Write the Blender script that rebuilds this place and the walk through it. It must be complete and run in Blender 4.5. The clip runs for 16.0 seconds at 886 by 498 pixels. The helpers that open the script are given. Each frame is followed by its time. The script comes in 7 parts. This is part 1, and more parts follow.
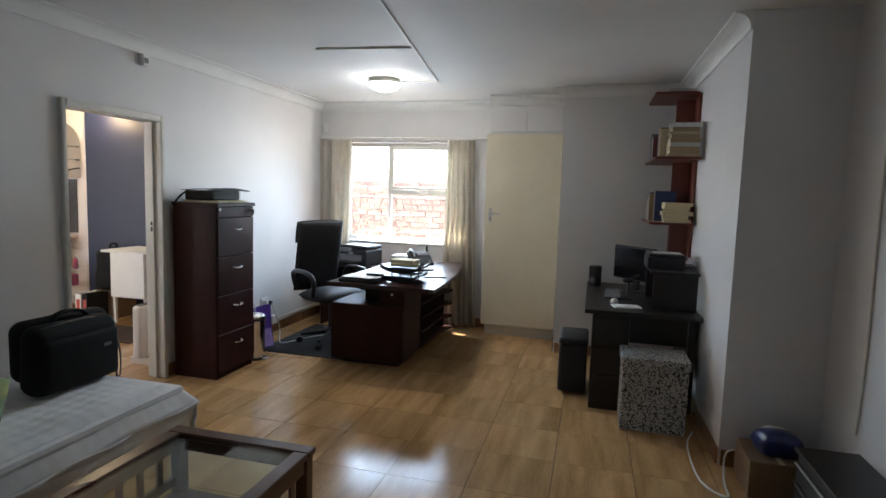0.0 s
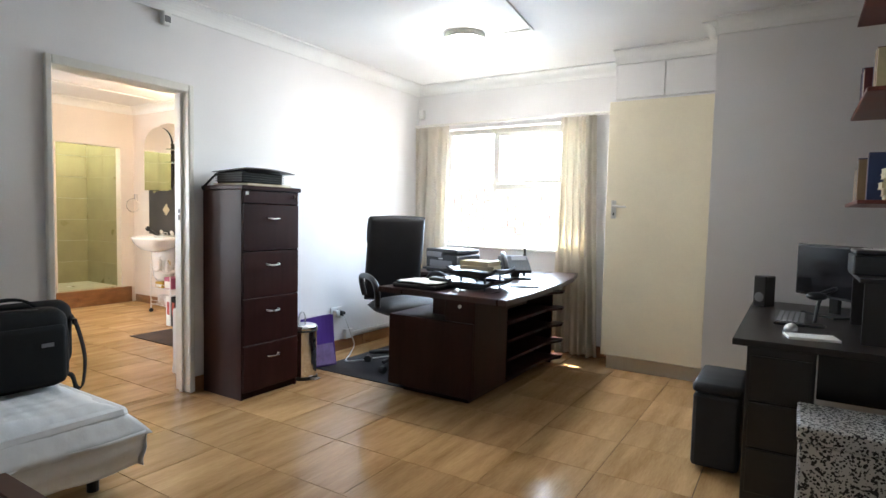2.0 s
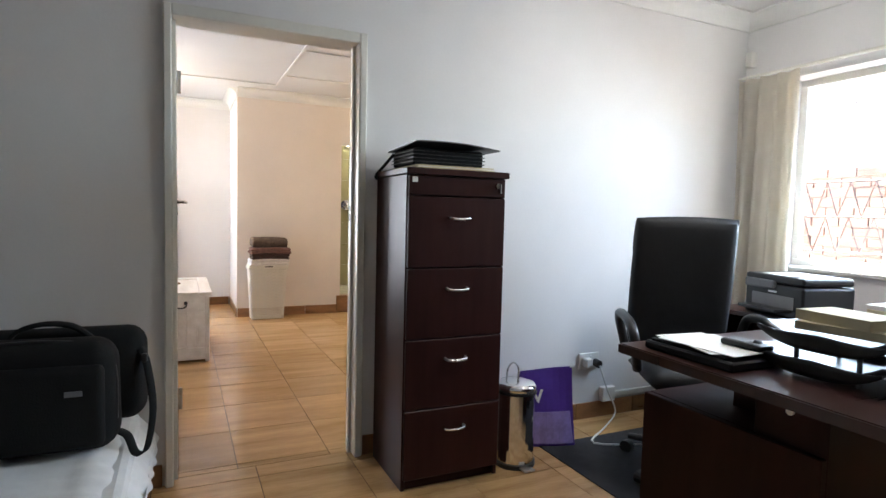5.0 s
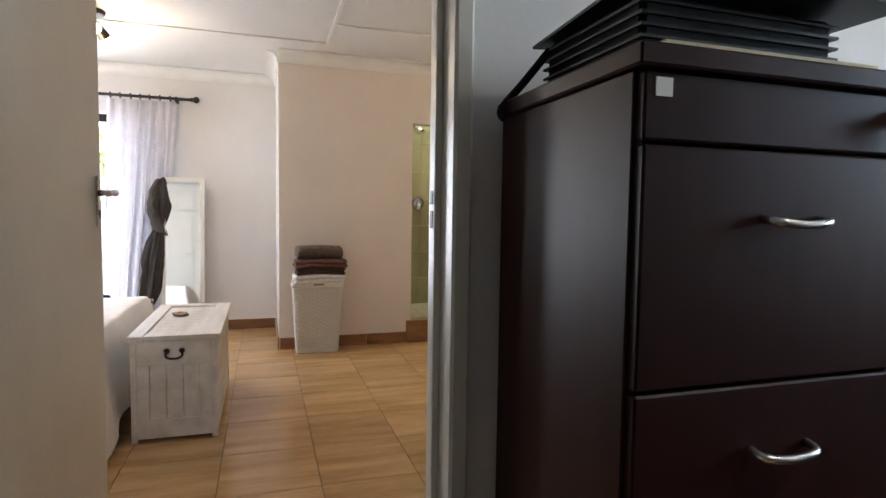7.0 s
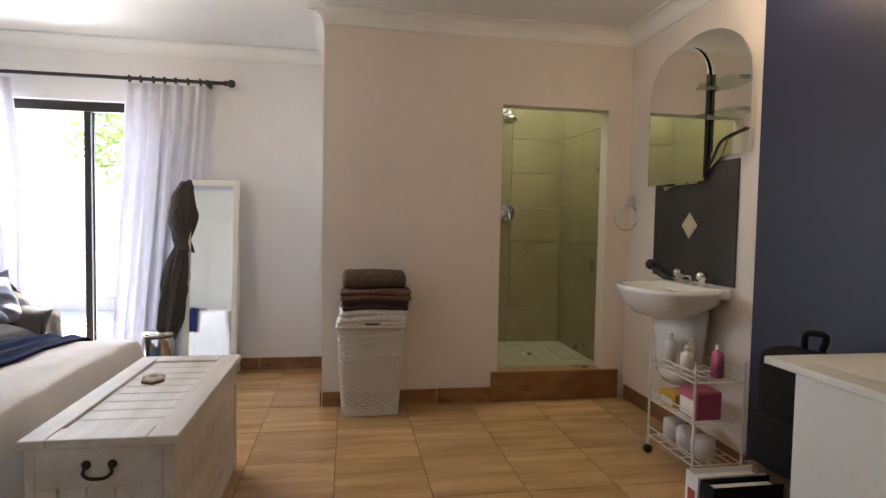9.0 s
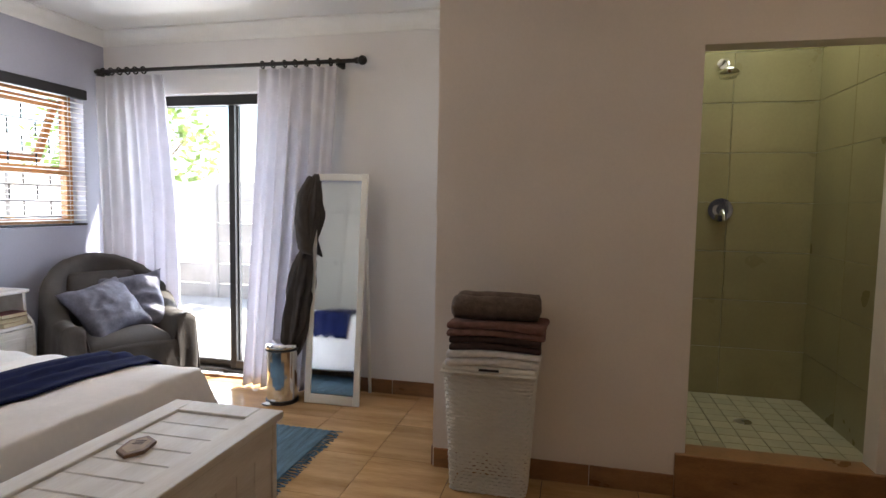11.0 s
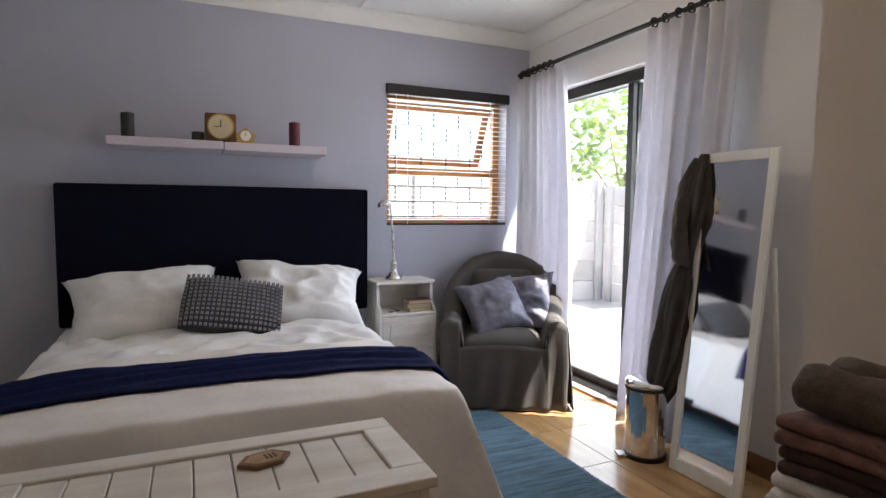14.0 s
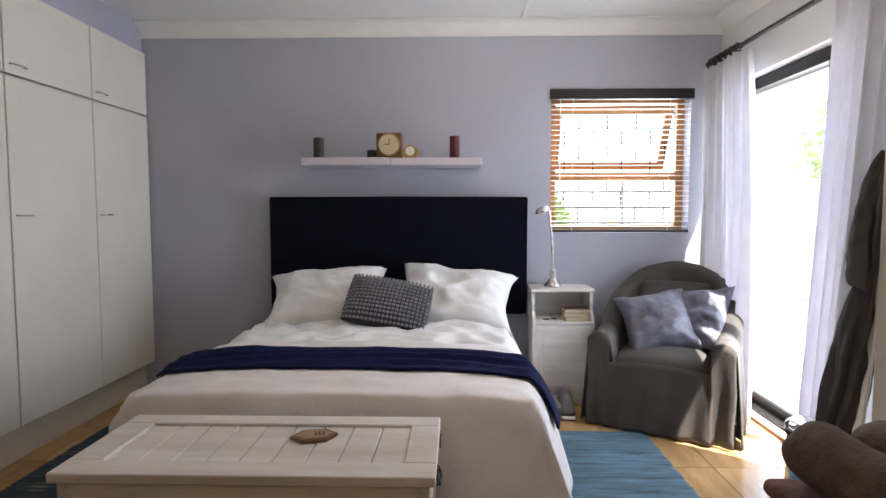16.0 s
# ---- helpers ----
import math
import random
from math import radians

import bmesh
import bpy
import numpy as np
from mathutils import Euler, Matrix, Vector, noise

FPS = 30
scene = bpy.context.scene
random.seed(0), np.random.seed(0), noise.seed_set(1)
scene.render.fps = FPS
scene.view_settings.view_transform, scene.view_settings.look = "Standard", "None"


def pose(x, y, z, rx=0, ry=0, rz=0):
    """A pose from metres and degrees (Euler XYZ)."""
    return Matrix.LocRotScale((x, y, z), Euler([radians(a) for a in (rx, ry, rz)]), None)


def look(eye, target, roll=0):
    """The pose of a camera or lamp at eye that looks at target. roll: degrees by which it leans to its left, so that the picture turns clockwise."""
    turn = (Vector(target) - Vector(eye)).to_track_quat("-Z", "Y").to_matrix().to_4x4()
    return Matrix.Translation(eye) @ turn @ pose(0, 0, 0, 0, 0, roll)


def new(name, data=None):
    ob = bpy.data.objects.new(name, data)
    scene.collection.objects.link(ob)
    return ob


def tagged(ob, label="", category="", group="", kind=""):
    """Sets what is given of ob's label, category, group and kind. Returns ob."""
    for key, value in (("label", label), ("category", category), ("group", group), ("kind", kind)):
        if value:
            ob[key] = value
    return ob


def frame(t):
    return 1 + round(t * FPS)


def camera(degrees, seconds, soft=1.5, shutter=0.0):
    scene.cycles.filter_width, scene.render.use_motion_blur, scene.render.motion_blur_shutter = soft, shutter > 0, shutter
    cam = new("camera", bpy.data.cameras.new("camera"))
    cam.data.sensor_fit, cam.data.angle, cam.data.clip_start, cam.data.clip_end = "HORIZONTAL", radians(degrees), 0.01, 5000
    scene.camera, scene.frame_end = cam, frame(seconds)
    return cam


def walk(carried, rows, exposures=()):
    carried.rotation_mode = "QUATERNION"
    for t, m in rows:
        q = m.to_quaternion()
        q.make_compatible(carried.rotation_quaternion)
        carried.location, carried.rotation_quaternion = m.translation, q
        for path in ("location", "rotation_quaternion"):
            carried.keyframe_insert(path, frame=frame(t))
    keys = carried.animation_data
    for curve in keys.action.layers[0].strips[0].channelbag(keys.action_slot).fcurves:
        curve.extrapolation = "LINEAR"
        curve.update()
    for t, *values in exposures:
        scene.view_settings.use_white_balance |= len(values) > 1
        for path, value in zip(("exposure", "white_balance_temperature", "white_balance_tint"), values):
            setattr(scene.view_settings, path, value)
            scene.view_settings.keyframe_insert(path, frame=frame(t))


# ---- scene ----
cam = camera(76.3, 16.0)
PATH = [
    (0, (3.314, 0.295, 1.566), (2.809, 2.22, 1.37), 1.8),
    (0.5, (3.306, 0.578, 1.502), (2.755, 2.491, 1.307), 1.7),
    (1, (3.296, 0.912, 1.458), (2.626, 2.789, 1.289), 1.6),
    (1.5, (3.408, 1.314, 1.326), (2.543, 3.111, 1.181), 1.5),
    (2, (3.517, 1.712, 1.274), (2.46, 3.405, 1.151), 1.3),
    (2.5, (3.527, 2.06, 1.285), (2.329, 3.656, 1.163), 1.3),
    (3, (3.558, 2.394, 1.288), (2.169, 3.827, 1.163), 1.3),
    (3.5, (3.503, 2.662, 1.264), (1.951, 3.917, 1.143), 1.3),
    (4, (3.31, 2.893, 1.294), (1.651, 4.002, 1.169), 1.3),
    (4.5, (3.067, 3.123, 1.222), (1.317, 4.085, 1.121), 1.2),
    (5, (2.722, 3.258, 1.235), (0.912, 4.1, 1.113), 1.4),
    (7.3, (0.84, 3.783, 1.218), (-1.077, 4.34, 1.105), 1.0),
    (7.5, (0.707, 3.837, 1.205), (-1.222, 4.351, 1.1), 1.2),
    (8, (0.339, 3.869, 1.198), (-1.614, 4.289, 1.097), 1.3),
    (8.2, (0.194, 3.892, 1.198), (-1.765, 4.282, 1.1), 1.2),
    (10.3, (-1.025, 4.256, 1.341), (-3.016, 4.358, 1.189), 1.3),
    (10.5, (-1.133, 4.319, 1.327), (-3.127, 4.265, 1.177), 1.1),
    (11, (-1.37, 4.498, 1.326), (-3.314, 4.05, 1.176), 1.0),
    (11.5, (-1.611, 4.654, 1.33), (-3.442, 3.863, 1.183), 0.8),
    (12, (-1.822, 4.743, 1.31), (-3.51, 3.681, 1.164), 0.9),
    (12.5, (-2.047, 4.746, 1.293), (-3.56, 3.445, 1.15), 0.7),
    (13, (-2.28, 4.732, 1.276), (-3.61, 3.245, 1.134), 0.7),
    (13.5, (-2.49, 4.713, 1.256), (-3.595, 3.052, 1.113), 0.6),
    (14, (-2.639, 4.769, 1.254), (-3.46, 2.95, 1.115), 0.5),
    (14.5, (-2.839, 4.873, 1.285), (-3.413, 2.963, 1.144), 0.1),
    (15, (-3.042, 4.925, 1.292), (-3.385, 2.96, 1.148), 0.1),
    (15.5, (-3.186, 4.997, 1.327), (-3.315, 3.007, 1.176), 0.0),
    (16, (-3.269, 4.951, 1.281), (-3.221, 2.955, 1.15), 0.0),
]
walk(cam, [(t, look(eye, target, roll)) for t, eye, target, roll in PATH],
     [(0.0, 3.62), (1.0, 4.05), (1.5, 4.3), (2.5, 4.5), (3.5, 4.4), (4.5, 4.05), (5.2, 3.8), (7.3, 3.05), (8.2, 2.75), (10.3, 2.58), (11.0, 2.12), (12.0, 1.52), (12.5, 1.38), (13.5, 1.62), (14.5, 2.05), (16.0, 2.26)])

# ---- light ----
world = bpy.data.worlds.new("sky")
scene.world = world
world.use_nodes = True
_wn = world.node_tree
_sky = _wn.nodes.new("ShaderNodeTexSky")
_sky.sky_type = "NISHITA"
_sky.sun_disc = False
_sky.sun_elevation = radians(58)
_sky.sun_rotation = radians(-42)
_wn.links.new(_sky.outputs[0], _wn.nodes["Background"].inputs[0])
_wn.nodes["Background"].inputs[1].default_value = 0.15

sun = new("sun", bpy.data.lights.new("sun", "SUN"))
sun.data.energy, sun.data.angle, sun.data.color = 5.0, radians(0.6), (1.0, 0.95, 0.87)
sun.matrix_world = look((-4, 10, 9), (-4 + 0.45, 10 - 0.38, 9 - 1.1))


def area(name, eye, target, sx, sy, watts, color=(1, 1, 1)):
    lamp = bpy.data.lights.new(name, "AREA")
    lamp.spread = radians(140)
    lamp.shape, lamp.size, lamp.size_y, lamp.energy, lamp.color = "RECTANGLE", sx, sy, watts, color
    ob = new(name, lamp)
    ob.matrix_world = look(eye, target)
    return ob


def bulb(name, eye, watts, color, radius=0.05):
    lamp = bpy.data.lights.new(name, "POINT")
    lamp.energy, lamp.color, lamp.shadow_soft_size = watts, color, radius
    ob = new(name, lamp)
    ob.location = eye
    return ob


# daylight entering by the openings
area("office_window_daylight", (1.05, 6.98, 1.5), (2.7, 0, -1.2), 1.25, 1.15, 3.9, (0.63, 0.82, 1.0))
area("sliding_door_daylight", (-5.25, 1.85, 1.1), (0, 2.1, 0.9), 1.1, 1.95, 12.0, (0.83, 0.89, 1.0))
area("bedroom_window_daylight", (-4.41, 0.74, 1.63), (-4.2, 5, 1.2), 0.9, 0.9, 4.8, (0.9, 0.95, 1.0))
area("shower_skylight_daylight", (-4.6, 5.4, 2.95), (-4.6, 5.4, 0), 0.7, 0.7, 1.15, (0.97, 1.0, 0.86))

# ---- materials ----


def material(name, color, rough=0.5, metal=0.0, vary=0.12, scale=6.0, bump=0.05, fine=60.0, spec=0.5, tint=None, stretch=(1, 1, 1), each=0.0, space="Object"):
    """A surface with variation at two scales and a fine relief."""
    m = bpy.data.materials.new(name)
    m.use_nodes = True
    t = m.node_tree
    b = t.nodes["Principled BSDF"]
    b.inputs["Roughness"].default_value, b.inputs["Metallic"].default_value = rough, metal
    b.inputs["Specular IOR Level"].default_value = spec
    co = t.nodes.new("ShaderNodeTexCoord")
    mp = t.nodes.new("ShaderNodeMapping")
    mp.inputs["Scale"].default_value = stretch
    t.links.new(co.outputs[space], mp.inputs[0])
    if each:
        ri, vm = t.nodes.new("ShaderNodeObjectInfo"), t.nodes.new("ShaderNodeVectorMath")
        vm.operation = "SCALE"
        vm.inputs[0].default_value = (37.0, 53.0, 71.0)
        t.links.new(ri.outputs["Random"], vm.inputs["Scale"])
        t.links.new(vm.outputs[0], mp.inputs["Location"])
    big, small = t.nodes.new("ShaderNodeTexNoise"), t.nodes.new("ShaderNodeTexNoise")
    big.inputs["Scale"].default_value, small.inputs["Scale"].default_value = scale, fine
    big.inputs["Detail"].default_value, small.inputs["Detail"].default_value = 4, 3
    for n in (big, small):
        t.links.new(mp.outputs[0], n.inputs["Vector"])
    mix = t.nodes.new("ShaderNodeMix")
    mix.data_type = "RGBA"
    dark = tint or tuple(c * (1 - vary) ** 2 for c in color)
    mix.inputs["A"].default_value, mix.inputs["B"].default_value = (*dark, 1), (*[min(1, c * (1 + vary * 0.5)) for c in color], 1)
    add = t.nodes.new("ShaderNodeMath")
    add.operation = "MULTIPLY_ADD"
    add.inputs[1].default_value, add.inputs[2].default_value = 0.35, 0.0
    t.links.new(small.outputs[0], add.inputs[0])
    sm = t.nodes.new("ShaderNodeMath")
    sm.operation = "ADD"
    t.links.new(big.outputs[0], sm.inputs[0])
    t.links.new(add.outputs[0], sm.inputs[1])
    ramp = t.nodes.new("ShaderNodeMapRange")
    ramp.inputs["From Min"].default_value, ramp.inputs["From Max"].default_value = 0.4, 0.95
    t.links.new(sm.outputs[0], ramp.inputs[0])
    t.links.new(ramp.outputs[0], mix.inputs["Factor"])
    out = mix.outputs["Result"]
    if each:
        oi, hs, mr = t.nodes.new("ShaderNodeObjectInfo"), t.nodes.new("ShaderNodeHueSaturation"), t.nodes.new("ShaderNodeMapRange")
        mr.inputs["To Min"].default_value, mr.inputs["To Max"].default_value = 1 - each, 1 + each
        t.links.new(oi.outputs["Random"], mr.inputs[0])
        t.links.new(mr.outputs[0], hs.inputs["Value"])
        t.links.new(out, hs.inputs["Color"])
        out = hs.outputs[0]
    t.links.new(out, b.inputs["Base Color"])
    rr = t.nodes.new("ShaderNodeMapRange")
    rr.inputs["To Min"].default_value, rr.inputs["To Max"].default_value = max(0.02, rough - 0.08), min(1, rough + 0.08)
    t.links.new(big.outputs[0], rr.inputs[0])
    t.links.new(rr.outputs[0], b.inputs["Roughness"])
    if bump:
        bp = t.nodes.new("ShaderNodeBump")
        bp.inputs["Strength"].default_value, bp.inputs["Distance"].default_value = bump, 0.01
        t.links.new(sm.outputs[0], bp.inputs["Height"])
        t.links.new(bp.outputs[0], b.inputs["Normal"])
    return m


def glow(name, color, strength):
    m = bpy.data.materials.new(name)
    m.use_nodes = True
    b = m.node_tree.nodes["Principled BSDF"]
    b.inputs["Base Color"].default_value = (*color, 1)
    b.inputs["Emission Color"].default_value, b.inputs["Emission Strength"].default_value = (*color, 1), strength
    return m


def glass_material(name, rough=0.0, tint=(1, 1, 1)):
    m = bpy.data.materials.new(name)
    m.use_nodes = True
    t = m.node_tree
    t.nodes.remove(t.nodes["Principled BSDF"])
    tr, gl, mx = t.nodes.new("ShaderNodeBsdfTransparent"), t.nodes.new("ShaderNodeBsdfGlossy"), t.nodes.new("ShaderNodeMixShader")
    lw, pw, sc = t.nodes.new("ShaderNodeLayerWeight"), t.nodes.new("ShaderNodeMath"), t.nodes.new("ShaderNodeMath")
    lw.inputs[0].default_value = 0.5
    pw.operation, pw.inputs[1].default_value = "POWER", 4.0
    sc.operation, sc.inputs[1].default_value, sc.inputs[2].default_value = "MULTIPLY_ADD", 0.5, 0.025
    tr.inputs[0].default_value = (*tint, 1)
    gl.inputs["Roughness"].default_value = rough
    t.links.new(lw.outputs["Facing"], pw.inputs[0])
    t.links.new(pw.outputs[0], sc.inputs[0])
    t.links.new(sc.outputs[0], mx.inputs[0])
    t.links.new(tr.outputs[0], mx.inputs[1])
    t.links.new(gl.outputs[0], mx.inputs[2])
    t.links.new(mx.outputs[0], t.nodes["Material Output"].inputs[0])
    return m


def sheer(m, share, color):
    """Lets part of the light through a cloth."""
    t = m.node_tree
    b, tl, mx = t.nodes["Principled BSDF"], t.nodes.new("ShaderNodeBsdfTranslucent"), t.nodes.new("ShaderNodeMixShader")
    tl.inputs[0].default_value, mx.inputs[0].default_value = (*color, 1), share
    t.links.new(b.outputs[0], mx.inputs[1])
    t.links.new(tl.outputs[0], mx.inputs[2])
    t.links.new(mx.outputs[0], t.nodes["Material Output"].inputs[0])
    return m


WALL = material("cream_wall_paint", (0.755, 0.742, 0.738), 0.62, vary=0.04, scale=1.6, bump=0.12, fine=90)
WALL_BLUE = material("lilac_grey_wall_paint", (0.44, 0.45, 0.54), 0.6, vary=0.05, scale=1.5, bump=0.15, fine=80)
WALL_PINK = material("warm_white_wall_paint", (0.775, 0.706, 0.65), 0.6, vary=0.05, scale=1.6, bump=0.15, fine=80)
NAVY = material("navy_wall_paint", (0.012, 0.016, 0.045), 0.5, vary=0.1, scale=2, bump=0.1)
CEIL = material("white_ceiling_paint", (0.78, 0.78, 0.77), 0.7, vary=0.04, scale=1.2, bump=0.08)
CORNICE = material("white_cornice_plaster", (0.8, 0.8, 0.78), 0.6, vary=0.03, bump=0.05)
TRIM = material("white_gloss_paint", (0.72, 0.7, 0.64), 0.35, vary=0.05, scale=5, bump=0.04)
CUPBOARD = material("cream_cupboard_paint", (0.76, 0.69, 0.53), 0.42, vary=0.05, scale=2.5, bump=0.05)
WARDROBE = material("white_wardrobe_board", (0.76, 0.74, 0.68), 0.4, vary=0.04, scale=2, bump=0.03)
GROUT = material("dark_brown_grout", (0.13, 0.085, 0.05), 0.85, vary=0.25, scale=14, bump=0.2)
TILE = material("tan_wood_look_ceramic_tile", (0.55, 0.355, 0.175), 0.17, vary=0.3, scale=2.2, bump=0.015, fine=26, spec=0.36, tint=(0.34, 0.19, 0.075), stretch=(5, 0.6, 1), each=0.1)
SKIRT = material("brown_ceramic_skirting_tile", (0.3, 0.145, 0.06), 0.3, vary=0.3, scale=5, bump=0.04, each=0.12, stretch=(1, 1, 3))
SHOWER_TILE = material("sage_green_shower_tile", (0.34, 0.3, 0.16), 0.3, vary=0.12, scale=2.5, bump=0.02, each=0.03)
SHOWER_GROUT = material("pale_green_grout", (0.4, 0.38, 0.22), 0.8)
MOSAIC = material("pale_mosaic_tile", (0.4, 0.37, 0.25), 0.35, vary=0.12, scale=6, each=0.1)
WENGE = material("dark_mahogany_veneer", (0.042, 0.013, 0.011), 0.42, spec=0.16, vary=0.3, scale=4, bump=0.02, fine=30, stretch=(1, 1, 0.12))
WENGE_TOP = material("dark_mahogany_veneer_top", (0.045, 0.016, 0.013), 0.3, vary=0.25, scale=3, bump=0.004, fine=40, stretch=(5, 0.5, 1))
BLACK_WOOD = material("black_brown_veneer", (0.014, 0.010, 0.009), 0.35, vary=0.3, scale=5, bump=0.03, stretch=(1, 0.2, 1))
LEATHER = material("black_leather", (0.011, 0.011, 0.014), 0.6, vary=0.3, scale=12, bump=0.25, fine=140)
BLACK_FABRIC = material("black_ballistic_nylon", (0.008, 0.008, 0.008), 0.8, spec=0.25, vary=0.3, scale=9, bump=0.4, fine=220)
PLASTIC = material("black_plastic", (0.012, 0.012, 0.013), 0.38, vary=0.2, scale=8, bump=0.03)
GREY_PLASTIC = material("grey_plastic", (0.18, 0.18, 0.19), 0.45, vary=0.1)
WHITE_PLASTIC = material("white_plastic", (0.78, 0.77, 0.74), 0.4, vary=0.04)
STEEL = material("brushed_steel", (0.62, 0.61, 0.59), 0.28, 1.0, vary=0.1, scale=6, bump=0.02)
CHROME = material("polished_chrome", (0.8, 0.8, 0.8), 0.08, 1.0, vary=0.04, scale=6, bump=0)
DARK_METAL = material("dark_bronze_metal", (0.02, 0.017, 0.015), 0.45, 0.3, vary=0.2)
BED_WHITE = material("white_cotton", (0.84, 0.84, 0.85), 0.85, vary=0.05, scale=7, bump=0.3, fine=45)
BED_CREAM = material("blush_white_duvet", (0.81, 0.78, 0.775), 0.85, vary=0.05, scale=5, bump=0.25, fine=40)
COVER = material("white_quilted_cover", (0.76, 0.76, 0.75), 0.85, vary=0.08, scale=4, bump=0.3, fine=30)
NAVY_KNIT = material("navy_throw_fabric", (0.009, 0.014, 0.066), 0.95, spec=0.12, vary=0.25, scale=18, bump=0.5, fine=160)
HEADBOARD = material("midnight_upholstery", (0.006, 0.0065, 0.016), 0.95, spec=0.08, vary=0.2, scale=10, bump=0.3, fine=200)
CURTAIN = sheer(material("sheer_white_curtain", (0.74, 0.73, 0.77), 0.9, vary=0.06, scale=10, bump=0.2, fine=150), 0.3, (0.8, 0.79, 0.84))
CURTAIN_CREAM = sheer(material("cream_curtain", (0.67, 0.635, 0.57), 0.9, vary=0.08, scale=6, bump=0.2, fine=150), 0.35, (0.8, 0.72, 0.58))
SLIP = material("grey_brown_slipcover", (0.075, 0.066, 0.06), 0.9, vary=0.18, scale=6, bump=0.4, fine=90)
CUSHION = material("silver_grey_cushion", (0.17, 0.17, 0.22), 0.55, vary=0.35, scale=14, bump=0.35, fine=60)
ROBE = material("taupe_fleece", (0.055, 0.046, 0.042), 0.95, vary=0.2, scale=12, bump=0.5, fine=160)
RUG = material("blue_rag_rug", (0.11, 0.2, 0.27), 0.95, vary=0.45, scale=5, bump=0.8, fine=70, stretch=(0.7, 7, 1))
# same rug cloth, with the bed's shade put into the colour
RUG_SHADED = material("shaded_blue_rag_rug", (0.05, 0.085, 0.12), 0.95, vary=0.45, scale=5, bump=0.8, fine=70, stretch=(0.7, 7, 1))
MAT_DARK = material("charcoal_floor_mat", (0.022, 0.022, 0.027), 0.9, vary=0.25, scale=12, bump=0.4, fine=150)
DISTRESSED = material("whitewashed_wood", (0.77, 0.745, 0.72), 0.6, vary=0.12, scale=3, bump=0.15, fine=40, tint=(0.57, 0.52, 0.47), stretch=(0.5, 4, 4))
CHERRY = material("red_cherry_wood", (0.17, 0.032, 0.016), 0.4, vary=0.25, scale=4, bump=0.05, stretch=(1, 1, 0.2))
TABLE_WOOD = material("reddish_brown_wood", (0.085, 0.032, 0.016), 0.3, vary=0.3, scale=5, bump=0.05, stretch=(0.3, 0.3, 1))
PINE = material("varnished_pine", (0.42, 0.17, 0.04), 0.4, vary=0.2, scale=5, bump=0.05, stretch=(1, 1, 0.2))
MIRROR = material("mirror_glass", (0.86, 0.88, 0.88), 0.01, 1.0, vary=0.0, bump=0)
GLASS = glass_material("clear_glass")
TABLE_GLASS = glass_material("table_glass", tint=(0.86, 0.92, 0.88))
WICKER = material("white_woven_plastic", (0.72, 0.69, 0.62), 0.5, vary=0.05)
TOWEL_BROWN = material("brown_towel", (0.13, 0.092, 0.074), 0.95, vary=0.3, scale=30, bump=0.8, fine=160)
TOWEL_PINK = material("rose_brown_towel", (0.2, 0.1, 0.085), 0.95, vary=0.25, scale=30, bump=0.8, fine=160)
TOWEL_DARK = material("maroon_towel", (0.055, 0.028, 0.026), 0.95, vary=0.25, scale=30, bump=0.8, fine=160)
TOWEL_WHITE = material("white_towel", (0.74, 0.71, 0.7), 0.95, vary=0.1, scale=30, bump=0.8, fine=160)
CERAMIC = material("white_glazed_ceramic", (0.8, 0.8, 0.78), 0.12, vary=0.03, bump=0)
SLATE = material("dark_slate_panel", (0.045, 0.042, 0.043), 0.45, vary=0.3, scale=4, bump=0.1)
PURPLE = material("purple_paper", (0.1, 0.045, 0.36), 0.45, vary=0.15, scale=5)
LILAC = material("lilac_print", (0.36, 0.28, 0.66), 0.45, vary=0.2, scale=14)
PAPER = material("white_paper", (0.8, 0.79, 0.75), 0.8, vary=0.04)
CREAM_PAPER = material("cream_paper", (0.62, 0.54, 0.36), 0.8, vary=0.1)
CARD = material("brown_cardboard", (0.24, 0.15, 0.085), 0.85, vary=0.15, scale=4, bump=0.1)
BRICK = material("painted_red_brick", (0.29, 0.185, 0.15), 0.85, vary=0.3, scale=10, bump=0.4, fine=60, each=0.25)
MORTAR = material("pale_mortar", (0.34, 0.3, 0.26), 0.9, vary=0.15, scale=12, bump=0.3)
CONCRETE = material("pale_concrete_panel", (0.6, 0.56, 0.52), 0.85, vary=0.15, scale=3, bump=0.2, each=0.08)
PAVING = material("light_paving", (0.62, 0.59, 0.54), 0.85, vary=0.15, scale=2, bump=0.2)
LEAF = sheer(material("green_leaves", (0.11, 0.17, 0.04), 0.6, vary=0.4, scale=9), 0.5, (0.3, 0.42, 0.12))
OPAL = sheer(material("opal_skylight_sheet", (0.75, 0.76, 0.72), 0.5, vary=0.03), 0.6, (0.8, 0.82, 0.76))
GOLD = material("brass", (0.5, 0.34, 0.13), 0.3, 0.9, vary=0.15)
MAROON_WAX = material("maroon_wax", (0.1, 0.012, 0.02), 0.5, vary=0.15)
GREY_WAX = material("grey_green_wax", (0.03, 0.032, 0.03), 0.6, vary=0.15)
LILAC_SHELF = material("pale_lilac_shelf", (0.6, 0.55, 0.62), 0.45, vary=0.04)
BLIND = material("white_blind_slat", (0.82, 0.82, 0.8), 0.4, vary=0.02)
BLIND_DARK = material("dark_blind_rail", (0.02, 0.016, 0.016), 0.5, vary=0.2)

# ---- mesh helpers ----


